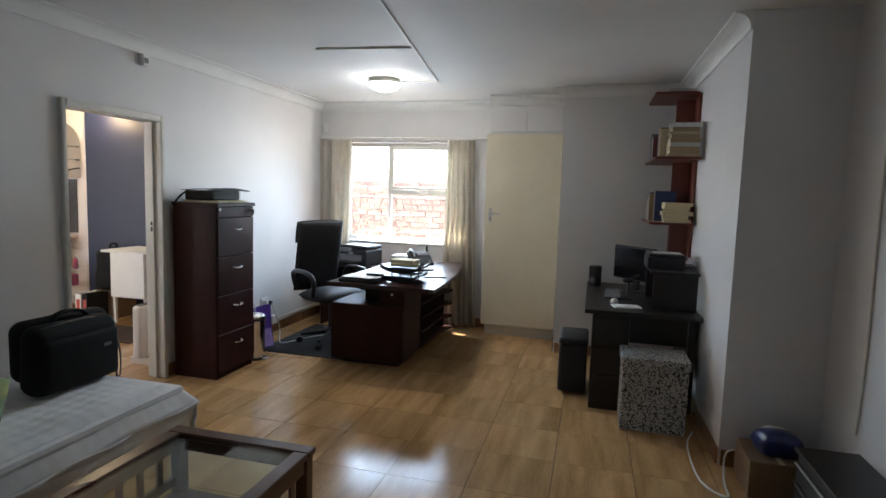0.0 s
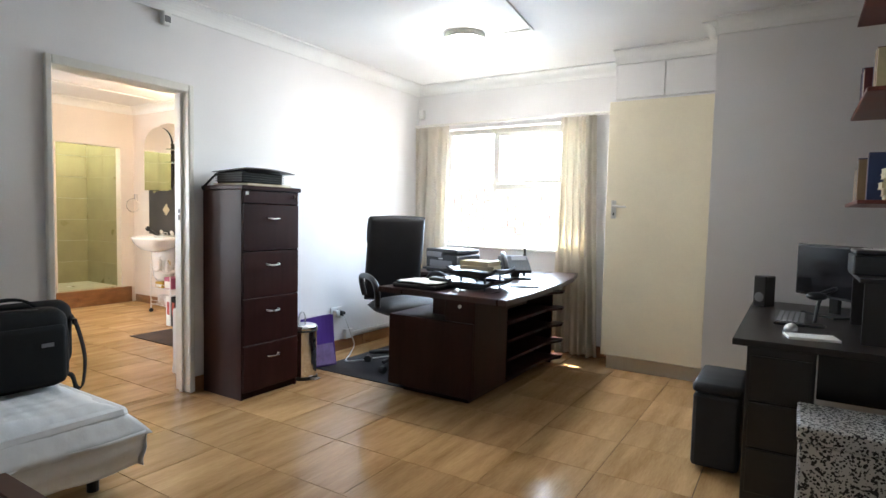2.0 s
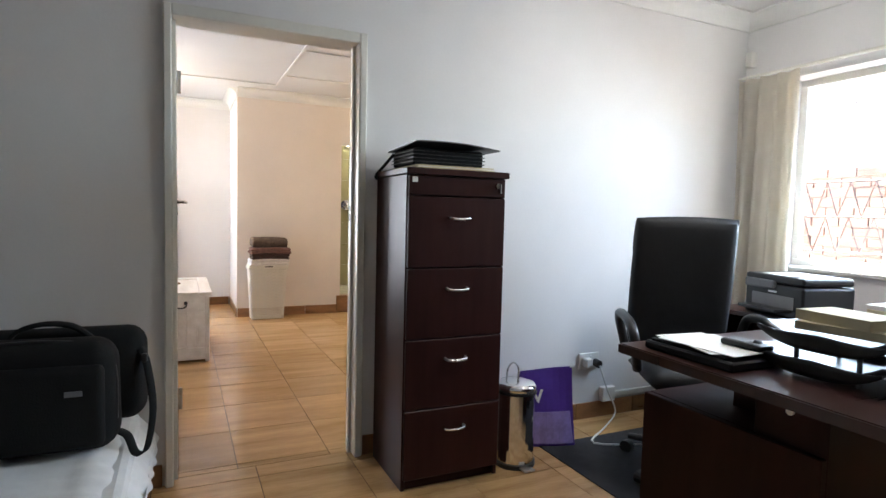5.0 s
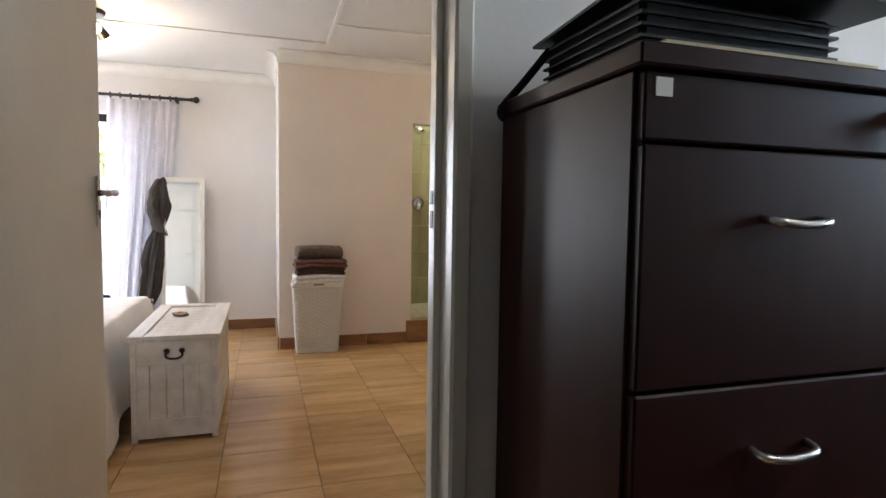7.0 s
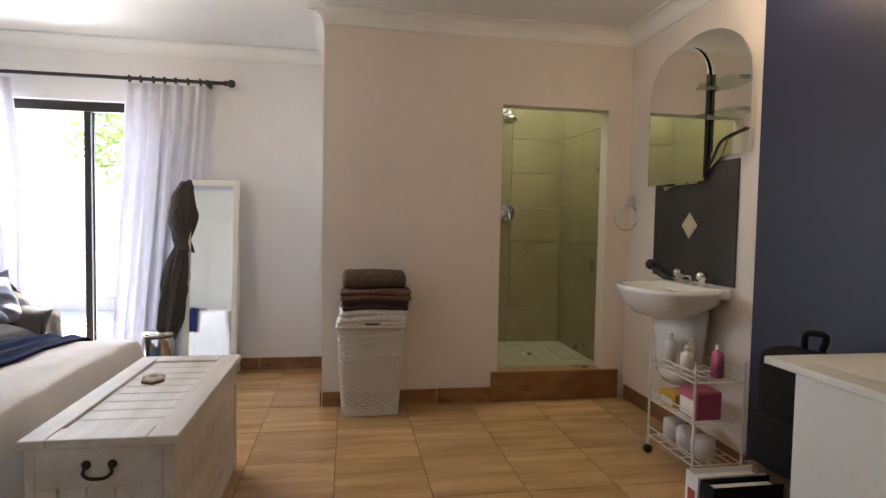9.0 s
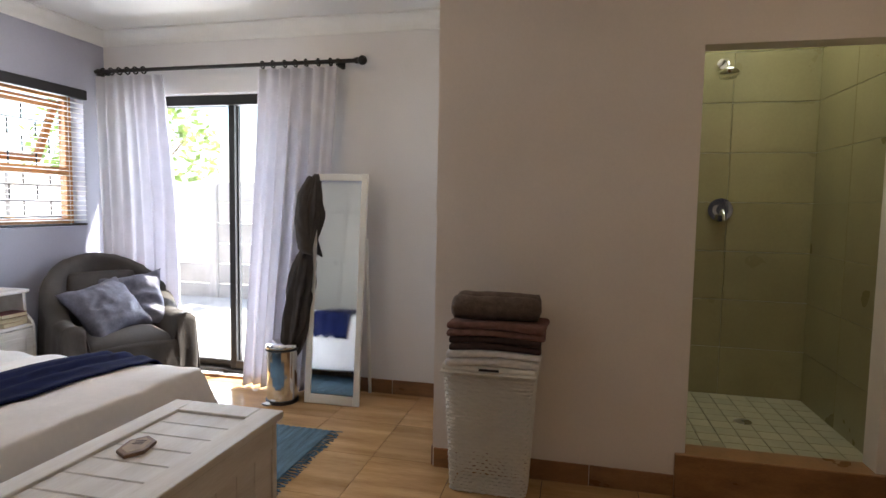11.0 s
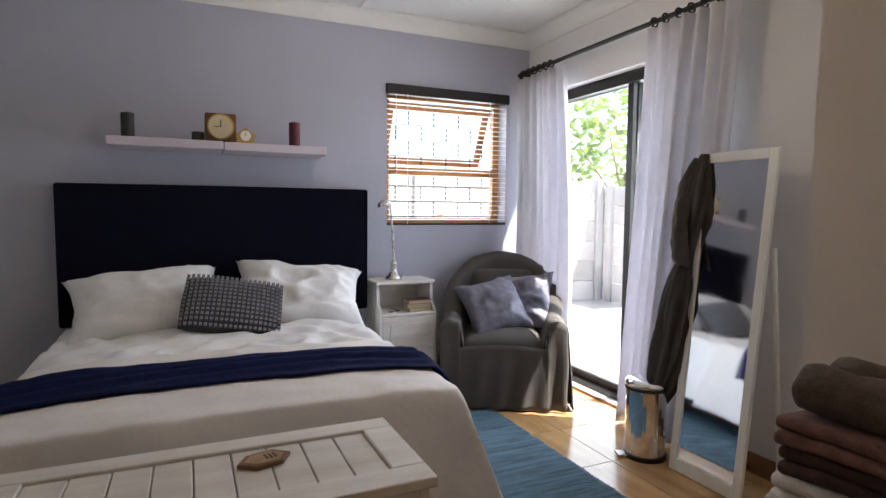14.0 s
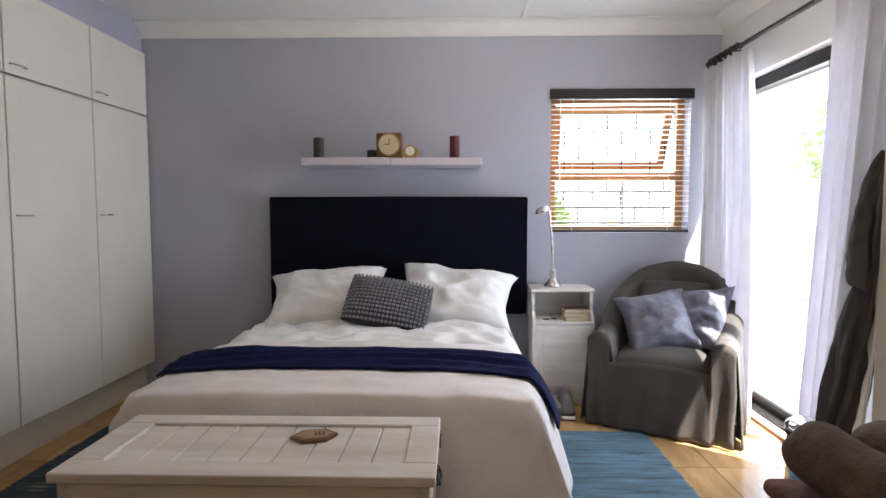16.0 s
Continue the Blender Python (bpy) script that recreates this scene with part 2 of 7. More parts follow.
def part(name, bm, mat, parent=None, label="", smooth=False):
    me = bpy.data.meshes.new(name)
    bmesh.ops.recalc_face_normals(bm, faces=bm.faces[:])
    bm.to_mesh(me)
    bm.free()
    if smooth:
        me.polygons.foreach_set("use_smooth", [True] * len(me.polygons))
    me.materials.append(mat)
    ob = new(name, me)
    if parent is not None:
        ob.parent = parent
    if label:
        ob["label"] = label
    return ob


def thing(name, label, category, at=(0, 0, 0), turn=0.0, group="", kind=""):
    ob = new(name)
    ob.matrix_world = pose(*at, 0, 0, turn)
    ob.empty_display_size = 0.1
    return tagged(ob, label, category, group, kind)


def box(x0, x1, y0, y1, z0, z1, bevel=0.0, bm=None, seg=1):
    own = bmesh.new()
    bmesh.ops.create_cube(own, size=1)
    for v in own.verts:
        v.co = ((x0 + x1) / 2 + v.co.x * (x1 - x0), (y0 + y1) / 2 + v.co.y * (y1 - y0), (z0 + z1) / 2 + v.co.z * (z1 - z0))
    if bevel:
        bmesh.ops.bevel(own, geom=own.edges[:], offset=bevel, segments=seg, profile=0.5, affect="EDGES")
    return join(own, bm)


def join(own, bm):
    if bm is None:
        return own
    me = bpy.data.meshes.new("scratch")
    own.to_mesh(me)
    own.free()
    bm.from_mesh(me)
    bpy.data.meshes.remove(me)
    return bm


def tube(a, b, r, r2=None, sides=12, bm=None):
    own = bmesh.new()
    a, b = Vector(a), Vector(b)
    d = b - a
    bmesh.ops.create_cone(own, cap_ends=True, segments=sides, radius1=r, radius2=r if r2 is None else r2, depth=d.length)
    m = Matrix.Translation((a + b) / 2) @ d.to_track_quat("Z", "Y").to_matrix().to_4x4()
    bmesh.ops.transform(own, matrix=m, verts=own.verts)
    return join(own, bm)


def ball(c, r, bm=None, squash=(1, 1, 1), u=16, v=10):
    own = bmesh.new()
    bmesh.ops.create_uvsphere(own, u_segments=u, v_segments=v, radius=1)
    for w in own.verts:
        w.co = (c[0] + w.co.x * r * squash[0], c[1] + w.co.y * r * squash[1], c[2] + w.co.z * r * squash[2])
    return join(own, bm)


def lathe(profile, sides=28, c=(0, 0, 0), bm=None, sx=1.0, sy=1.0):
    """A turned shape from (radius, height) steps."""
    own = bmesh.new()
    rings = []
    for r, z in profile:
        rings.append([own.verts.new((c[0] + sx * r * math.cos(2 * math.pi * i / sides), c[1] + sy * r * math.sin(2 * math.pi * i / sides), c[2] + z)) for i in range(sides)])
    for lo, hi in zip(rings, rings[1:]):
        for i in range(sides):
            own.faces.new((lo[i], lo[(i + 1) % sides], hi[(i + 1) % sides], hi[i]))
    own.faces.new(rings[0][::-1])
    own.faces.new(rings[-1])
    return join(own, bm)


def pipe(points, r, sides=8, bm=None, smooth=4):
    """A round rod along a smooth line."""
    pts = [Vector(p) for p in points]
    if smooth > 1 and len(pts) > 2:
        fine = []
        for i in range(len(pts) - 1):
            p0, p1, p2, p3 = pts[max(i - 1, 0)], pts[i], pts[i + 1], pts[min(i + 2, len(pts) - 1)]
            for k in range(smooth):
                s = k / smooth
                fine.append(0.5 * ((2 * p1) + (p2 - p0) * s + (2 * p0 - 5 * p1 + 4 * p2 - p3) * s * s + (3 * p1 - p0 - 3 * p2 + p3) * s ** 3))
        pts = fine + [pts[-1]]
    own = bmesh.new()
    rings = []
    side = None
    for i, p in enumerate(pts):
        d = (pts[min(i + 1, len(pts) - 1)] - pts[max(i - 1, 0)]).normalized()
        if side is None:
            side = d.orthogonal().normalized()
        side = (side - d * side.dot(d)).normalized()
        up = d.cross(side)
        rings.append([own.verts.new(p + r * (math.cos(2 * math.pi * k / sides) * side + math.sin(2 * math.pi * k / sides) * up)) for k in range(sides)])
    for lo, hi in zip(rings, rings[1:]):
        for k in range(sides):
            own.faces.new((lo[k], lo[(k + 1) % sides], hi[(k + 1) % sides], hi[k]))
    own.faces.new(rings[0][::-1])
    own.faces.new(rings[-1])
    return join(own, bm)


def surface(nu, nv, f, thick=0.0):
    """A sheet of nu x nv faces through f(u, v), u and v from 0 to 1, with a thickness."""
    bm = bmesh.new()
    g = [[bm.verts.new(f(i / nu, j / nv)) for j in range(nv + 1)] for i in range(nu + 1)]
    for i in range(nu):
        for j in range(nv):
            bm.faces.new((g[i][j], g[i + 1][j], g[i + 1][j + 1], g[i][j + 1]))
    if thick:
        bmesh.ops.recalc_face_normals(bm, faces=bm.faces[:])
        bmesh.ops.solidify(bm, geom=bm.faces[:], thickness=thick)
    return bm


def wall(name, axis, face, back, a0, a1, z0, z1, holes=(), mat=WALL, label=""):
    """A wall with thickness between face and back, along the other axis from a0 to a1, with holes (a0, a1, z0, z1)."""
    bm = bmesh.new()
    cuts = sorted({a0, a1, *[h[0] for h in holes], *[h[1] for h in holes]})
    zc = sorted({z0, z1, *[h[2] for h in holes], *[h[3] for h in holes]})
    lo, hi = min(face, back), max(face, back)

    def solid(i, k):
        if not (0 <= i < len(cuts) - 1 and 0 <= k < len(zc) - 1):
            return False
        a, z = (cuts[i] + cuts[i + 1]) / 2, (zc[k] + zc[k + 1]) / 2
        return not any(h[0] < a < h[1] and h[2] < z < h[3] for h in holes)

    pool = {}

    def vert(d, a, z):
        key = (d, a, z)
        if key not in pool:
            pool[key] = bm.verts.new((d, a, z) if axis == "x" else (a, d, z))
        return pool[key]

    for i in range(len(cuts) - 1):
        for k in range(len(zc) - 1):
            if not solid(i, k):
                continue
            p, q, r, s = cuts[i], cuts[i + 1], zc[k], zc[k + 1]
            for d in (lo, hi):
                bm.faces.new([vert(d, p, r), vert(d, q, r), vert(d, q, s), vert(d, p, s)])
            if not solid(i - 1, k):
                bm.faces.new([vert(lo, p, r), vert(hi, p, r), vert(hi, p, s), vert(lo, p, s)])
            if not solid(i + 1, k):
                bm.faces.new([vert(lo, q, r), vert(hi, q, r), vert(hi, q, s), vert(lo, q, s)])
            if not solid(i, k - 1):
                bm.faces.new([vert(lo, p, r), vert(hi, p, r), vert(hi, q, r), vert(lo, q, r)])
            if not solid(i, k + 1):
                bm.faces.new([vert(lo, p, s), vert(hi, p, s), vert(hi, q, s), vert(lo, q, s)])
    return tagged(part(name, bm, mat), label, "wall", kind="structure")


def cornice(x0, y0, x1, y1, nx, ny, top=2.62, size=0.1, mat=CORNICE):
    """A coved moulding along a wall from (x0, y0) to (x1, y1), with the room towards (nx, ny)."""
    prof = [(0, -size), (0.012, -size), (0.012, -size + 0.012)]
    for k in range(1, 6):
        a = k / 6 * math.pi / 2
        prof.append((0.012 + (size - 0.024) * (1 - math.cos(a)), -size + 0.012 + (size - 0.024) * math.sin(a)))
    prof += [(size - 0.012, -0.012), (size, -0.012), (size, -0.001), (0, -0.001)]
    bm = bmesh.new()
    ends = [[bm.verts.new((x + nx * d, y + ny * d, top + h)) for d, h in prof] for x, y in ((x0, y0), (x1, y1))]
    n = len(prof)
    for i in range(n):
        bm.faces.new((ends[0][i], ends[0][(i + 1) % n], ends[1][(i + 1) % n], ends[1][i]))
    bm.faces.new(ends[0][::-1])
    bm.faces.new(ends[1])
    return tagged(part("cornice", bm, mat), "white coved plaster cornice under the ceiling", "cornice", kind="structure")


# ---- structure ----
H, HO, HW = 2.6, 2.63, 2.68
wall("wall_office_west", "x", 0, -0.06, -1.3, 7.05, 0, HW, [(3.22, 4.05, -0.01, 2.06)], WALL, "cream painted plaster wall with a doorway")
wall("wall_bedroom_east", "x", -0.12, -0.061, 0.7, 6.2, 0, H, [(3.22, 4.05, -0.01, 2.06)], WALL_PINK, "warm white plaster wall with a doorway")
wall("wall_office_north", "y", 6.8, 7.05, 0, 4.4, 0, HW, [(0.3, 1.8, 0.96, 2.16)], WALL, "cream plaster wall with a wide window")
wall("wall_office_pier", "y", 6.0, 6.8, 3.0, 4.4, 0, HW, (), WALL, "cream plaster pier beside the built-in cupboard")
wall("wall_office_east", "x", 4.12, 4.64, 3.86, 6.0, 0, HW, (), WALL, "cream plaster wall")
wall("wall_office_east_recess", "x", 4.64, 4.76, -1.3, 3.86, 0, HW, (), WALL, "cream plaster wall of the recess")
wall("wall_office_south", "y", -1.2, -1.3, 0, 4.64, 0, HW, (), WALL, "cream plaster wall")
wall("wall_bedroom_south", "y", 0.93, 0.7, -5.1, -0.12, 0, H, [(-4.9, -3.93, 1.135, 2.12)], WALL_BLUE, "lilac grey painted wall with a window")
wall("wall_bedroom_west", "x", -5.1, -5.35, 0.7, 3.835, 0, H, [(1.0, 2.75, 0.02, 2.13)], WALL, "cream plaster wall with a sliding door")
wall("wall_shower_front", "x", -4.094, -4.21, 3.835, 5.98, 0, H, [(5.035, 5.807, 0.2, 2.054)], WALL_PINK, "warm white plaster wall with a shower opening")
wall("wall_shower_south", "y", 3.835, 3.95, -5.1, -4.21, 0, H, (), WALL, "cream plaster wall end")
wall("wall_shower_back", "x", -5.1, -5.35, 3.835, 6.2, 0, 3.0, (), WALL, "plaster wall behind the shower")
wall("wall_shower_left", "y", 4.93, 4.8, -5.1, -4.21, 0, 3.0, (), WALL, "plaster wall of the shower")
wall("wall_bedroom_north", "y", 5.98, 6.2, -5.1, -0.12, 0, 3.0, (), WALL_PINK, "warm white plaster wall")
tagged(part("wall_navy_panel", box(-2.7, -0.121, 5.9, 5.979, 0, 2.599), NAVY), "navy painted wall section", "wall", kind="structure")
tagged(part("floor", box(-5.35, 4.76, -1.3, 7.05, -0.12, -0.004), GROUT), "brown grouted slab under the tiles", "floor", kind="structure")
tagged(part("ceiling", box(-0.061, 4.76, -1.3, 7.05, HO, HO + 0.14), CEIL), "white painted ceiling", "ceiling", kind="structure")
bm = box(-4.21, -0.121, 0.7, 6.2, H, H + 0.1)
box(-5.35, -4.21, 0.7, 4.8, H, H + 0.1, bm=bm)
tagged(part("ceiling_bedroom", bm, CEIL), "white painted ceiling with joint strips", "ceiling", kind="structure")
for c in ((0, -1.2, 0, 6.8, 1, 0), (0, 6.8, 2.2, 6.8, 0, -1), (3.0, 6.0, 4.12, 6.0, 0, -1), (3.0, 6.0, 3.0, 6.45, -1, 0), (4.12, 3.86, 4.12, 6.0, -1, 0), (2.19, 6.469, 3.0, 6.469, 0, -1),
          (-5.1, 0.93, -0.12, 0.93, 0, 1), (-5.1, 0.93, -5.1, 3.835, 1, 0), (-5.1, 3.835, -4.094, 3.835, 0, -1), (-4.094, 3.835, -4.094, 5.98, 1, 0),
          (-4.094, 5.98, -2.7, 5.98, 0, -1)):
    cornice(*c, top=HO if c[0] >= 0 else H)

# ---- doorway and doors ----


def moved(ob, m):
    ob.matrix_local = m
    return ob


def lever_handle(parent, at, face, toward):
    """A lever on a back plate. face: +1 or -1 along the parent's y; toward: +1 or -1 along its x."""
    x, y, z = at
    h = part("handle", box(x - 0.02, x + 0.02, min(y, y + face * 0.006), max(y, y + face * 0.006), z - 0.1, z + 0.05, 0.002), STEEL, parent, "brushed steel lever handle")
    part("lever", pipe([(x, y + face * 0.006, z), (x, y + face * 0.045, z), (x + toward * 0.02, y + face * 0.05, z), (x + toward * 0.11, y + face * 0.05, z - 0.004)], 0.009), STEEL, h, smooth=True)
    part("keyhole", box(x - 0.005, x + 0.005, min(y, y + face * 0.008), max(y, y + face * 0.008), z - 0.075, z - 0.05), PLASTIC, h)
    return h


frame_1 = thing("door_frame", "white painted steel door frame round the doorway", "door frame", kind="structure")
for y0, y1, nm in ((3.19, 3.225, "jamb"), (4.045, 4.084, "jamb")):
    part(nm, box(-0.14, 0.03, y0, y1, 0, 2.1, 0.006), TRIM, frame_1)
part("rebate", box(-0.075, -0.045, 3.225, 3.24, 0, 2.06, 0.002), TRIM, frame_1)
part("rebate", box(-0.075, -0.045, 4.03, 4.045, 0, 2.06, 0.002), TRIM, frame_1)
part("head", box(-0.14, 0.03, 3.226, 4.044, 2.05, 2.1, 0.004), TRIM, frame_1)
for z, h in ((1.256, 0.014), (1.211, 0.018)):
    part("strike_plate", box(-0.073, -0.055, 4.0285, 4.0305, z - h, z + h), DARK_METAL, frame_1)

door = thing("door_1", "white flush door standing open against the wardrobe", "door", (-0.125, 3.24, 0), 180.8, kind="structure")
part("leaf", box(0.0, 0.775, -0.002, 0.038, 0.012, 2.045, 0.003), TRIM, door)
lever_handle(door, (0.73, -0.002, 1.27), -1, -1)
for z in (0.3, 1.75):
    part("hinge", tube((0.0, -0.012, z), (0.0, -0.012, z + 0.1), 0.008), STEEL, door)

# ---- office window ----
win = thing("window_1", "white aluminium window in a deep reveal", "window", kind="structure")
for n, b in (("frame_top", (0.3, 1.8, 6.94, 6.985, 2.115, 2.16)), ("frame_bottom", (0.3, 1.8, 6.94, 6.985, 0.96, 1.005)), ("frame_side", (0.3, 0.345, 6.94, 6.985, 1.005, 2.115)),
             ("frame_side", (1.755, 1.8, 6.94, 6.985, 1.005, 2.115)), ("mullion", (0.84, 0.885, 6.94, 6.985, 1.005, 2.115)), ("transom", (0.885, 1.755, 6.94, 6.985, 1.535, 1.6)),
             ("sash", (0.885, 1.755, 6.925, 6.945, 1.6, 1.635)), ("sash", (0.885, 0.915, 6.925, 6.945, 1.635, 2.115)), ("sash", (1.725, 1.755, 6.925, 6.945, 1.635, 2.115)), ("sash", (0.915, 1.725, 6.925, 6.945, 2.08, 2.115))):
    part(n, box(*b, 0.004), TRIM, win)
part("sill", box(0.28, 1.82, 6.77, 6.94, 0.93, 0.959, 0.006), TRIM, win)
for b in ((0.345, 0.84, 1.005, 2.115), (0.885, 1.755, 1.005, 1.535), (0.885, 1.755, 1.6, 2.115)):
    p = part("pane", box(b[0], b[1], 6.96, 6.964, b[2], b[3]), GLASS, win)
    p.visible_shadow = False
part("latch", box(1.28, 1.36, 6.915, 6.935, 1.57, 1.59, 0.003), STEEL, win)

bars = thing("burglar_bars", "dark steel zigzag burglar bars outside the window", "burglar bars")
for z in (1.06, 1.28, 1.5, 1.62, 1.8, 1.98):
    part("bar", tube((0.3, 7.0, z), (1.8, 7.0, z), 0.005, sides=6), DARK_METAL, bars)
for z0, z1 in ((1.06, 1.28), (1.28, 1.5), (1.62, 1.8), (1.8, 1.98)):
    pts = [(0.33 + i * 0.07, 7.0, z0 if i % 2 else z1) for i in range(22)]
    part("zigzag", pipe(pts, 0.0045, 5, smooth=1), DARK_METAL, bars)


def curtain(name, label, along, at, a0, a1, b0, b1, z0, z1, folds, depth, mat, parent=None, seed=1.0, bow=0.0):
    """A pleated curtain: a0 to a1 at its top, b0 to b1 at its hem. along: 'x' or 'y'; at: the other axis."""
    def f(u, v):
        top = a0 + (a1 - a0) * u
        hem = b0 + (b1 - b0) * u
        s = 1 - v
        a = top + (hem - top) * (s ** 1.2) + bow * math.sin(math.pi * v) * (u if bow > 0 else 1 - u)
        w = u * folds * 2 * math.pi
        d = 1.25 * depth * (0.55 + 0.45 * s) * (math.sin(w + 0.5 * math.sin(2.3 * s + seed)) + 0.35 * math.sin(1.7 * w + seed + 1.2 * s)) * (0.85 + 0.3 * math.sin(u * 7 + seed))
        z = z0 + (z1 - z0) * v + (0.006 * math.sin(w * 0.5 + seed) if v == 0 else 0)
        return (a, at + d, z) if along == "x" else (at + d, a, z)
    ob = part(name, surface(folds * 12, 26, f, 0.002), mat, parent, smooth=True)
    return ob


for a in ((0.03, 0.45, 0.04, 0.42, 4), (1.64, 1.97, 1.62, 2.06, 6)):
    tagged(curtain("curtain", "", "x", 6.70, a[0], a[1], a[2], a[3], 0.02, 2.18, a[4], 0.035, CURTAIN_CREAM, seed=a[0]), "cream cotton curtain hanging open beside the window", "curtain", "office curtains")
rail = thing("curtain_rail", "thin white curtain rail above the window", "curtain rail")
part("rod", tube((0.01, 6.72, 2.2), (2.12, 6.72, 2.2), 0.011), TRIM, rail)
for x in (0.1, 1.05, 2.05):
    part("bracket", box(x - 0.01, x + 0.01, 6.72, 6.798, 2.19, 2.215, 0.002), TRIM, rail)

# ---- built-in cupboard ----
cup = thing("built_in_cupboard", "cream painted built-in cupboard with a tall door", "cupboard")
part("carcass", box(2.19, 2.997, 6.47, 6.797, 0.11, HO - 0.002), WALL, cup)
part("plinth", box(2.2, 2.96, 6.49, 6.797, 0.0, 0.109), TRIM, cup)
d = part("door", box(2.165, 2.975, 6.425, 6.458, 0.125, 2.225, 0.004), CUPBOARD, cup)
lever_handle(d, (2.23, 6.425, 1.37), -1, 1)
for z in (0.4, 1.9):
    part("hinge", tube((2.98, 6.44, z), (2.98, 6.44, z + 0.09), 0.008), STEEL, d)
for x0, x1 in ((2.205, 2.58), (2.586, 2.96)):
    part("upper_door", box(x0, x1, 6.455, 6.469, 2.25, 2.52, 0.003), WALL, cup)
part("vent_slot", box(2.975, 2.99, 6.455, 6.468, 2.28, 2.46), PLASTIC, cup)

# ---- filing cabinet ----
fc = thing("filing_cabinet", "dark mahogany four-drawer filing cabinet beside the doorway", "filing cabinet", (0.025, 0.022, 0))
part("side_panel", box(0.02, 0.422, 4.115, 4.133, 0.0, 1.405, 0.002), WENGE, fc)
part("side_panel", box(0.02, 0.422, 4.585, 4.603, 0.0, 1.405, 0.002), WENGE, fc)
part("back_panel", box(0.022, 0.034, 4.134, 4.584, 0.02, 1.4), WENGE, fc)
part("plinth", box(0.1, 0.405, 4.134, 4.584, 0.0, 0.05), WENGE, fc)
part("top", box(0.015, 0.45, 4.105, 4.613, 1.406, 1.434, 0.003), WENGE, fc)
part("top_rail", box(0.04, 0.438, 4.12, 4.598, 1.318, 1.403, 0.003), WENGE, fc)
part("lock", tube((0.438, 4.555, 1.37), (0.452, 4.555, 1.37), 0.013), STEEL, fc)
part("key", box(0.452, 0.475, 4.552, 4.558, 1.335, 1.378, 0.001), STEEL, fc)
part("label_sticker", box(0.438, 0.4395, 4.135, 4.16, 1.372, 1.395), PAPER, fc)
for i in range(4):
    z = 0.052 + i * 0.3165
    dr = part("drawer", box(0.04, 0.44, 4.12, 4.598, z, z + 0.311, 0.003), WENGE, fc)
    part("handle", pipe([(0.438, 4.31, z + 0.222), (0.462, 4.315, z + 0.218), (0.467, 4.36, z + 0.214), (0.462, 4.405, z + 0.218), (0.438, 4.41, z + 0.222)], 0.006), STEEL, dr, "curved steel pull", smooth=True)

fold = thing("manila_folder", "cream manila folder lying on the filing cabinet", "folder", (0.025, 0.022, 0))
part("cover", box(0.06, 0.42, 4.16, 4.55, 1.435, 1.441), CREAM_PAPER, fold)
part("cover", box(0.055, 0.41, 4.17, 4.55, 1.447, 1.452), CREAM_PAPER, fold)
part("paper_block", box(0.07, 0.405, 4.175, 4.54, 1.4405, 1.447), PAPER, fold)
ex = thing("expanding_file", "black expanding file lying on the folder", "file", (0.025, 0.022, 0))
part("body", box(0.09, 0.36, 4.17, 4.52, 1.4525, 1.53, 0.008), BLACK_FABRIC, ex)
for z in (1.468, 1.484, 1.5, 1.516):
    part("divider", box(0.085, 0.366, 4.165, 4.525, z, z + 0.004), PLASTIC, ex)
part("flap", surface(6, 6, lambda u, v: (0.07 + 0.36 * u, 4.15 + 0.42 * v, 1.532 + 0.02 * u * (1 - v) + 0.012 * math.sin(3 * v)), 0.005), PLASTIC, ex)
part("strap", pipe([(0.1, 4.17, 1.52), (0.06, 4.14, 1.47), (0.05, 4.1, 1.42), (0.06, 4.1, 1.4)], 0.008), BLACK_FABRIC, ex)

# ---- executive desk ----
ED = thing("executive_desk", "dark mahogany desk with open side shelves", "desk", (0, -0.466, 0))
ED.scale = (1.0, 1.12, 1.0)


def slab(outline, z0, z1, bevel=0.004):
    bm = bmesh.new()
    f = bm.faces.new([bm.verts.new((x, y, z0)) for x, y in outline])
    r = bmesh.ops.extrude_face_region(bm, geom=[f])
    for v in r["geom"]:
        if isinstance(v, bmesh.types.BMVert):
            v.co.z = z1
    if bevel:
        bmesh.ops.bevel(bm, geom=[e for e in bm.edges if abs(e.verts[0].co.z - e.verts[1].co.z) < 1e-5], offset=bevel, segments=2, affect="EDGES")
    return bm


part("top", slab([(1.11, 4.65), (2.09, 4.63), (2.085, 5.0), (2.05, 5.5), (1.97, 6.0), (1.87, 6.36), (1.6, 6.28), (1.45, 6.22), (1.12, 6.22)], 0.735, 0.772), WENGE_TOP, ED)
part("front_panel", box(1.07, 1.755, 4.81, 4.835, 0.05, 0.555, 0.003), WENGE, ED)
part("pedestal_top", box(1.07, 1.519, 4.836, 5.36, 0.535, 0.555, 0.003), WENGE, ED)
part("end_panel", box(1.07, 1.09, 4.836, 5.36, 0.05, 0.534, 0.003), WENGE, ED)
part("pedestal_back", box(1.091, 1.499, 5.34, 5.36, 0.05, 0.534, 0.003), WENGE, ED)
part("plinth", box(1.16, 1.7, 4.87, 6.05, 0.0, 0.049), WENGE, ED)
part("riser", box(1.32, 1.499, 4.98, 5.0, 0.556, 0.734), WENGE, ED)
part("end_pillar", box(1.521, 1.755, 4.836, 5.28, 0.05, 0.734, 0.002), WENGE, ED)
part("back_panel", box(1.2, 1.755, 6.08, 6.1, 0.0, 0.735, 0.003), WENGE, ED)
part("inner_panel", box(1.5, 1.52, 5.361, 6.079, 0.05, 0.734), WENGE, ED)
part("inner_panel", box(1.5, 1.52, 5.001, 5.339, 0.556, 0.734), WENGE, ED)
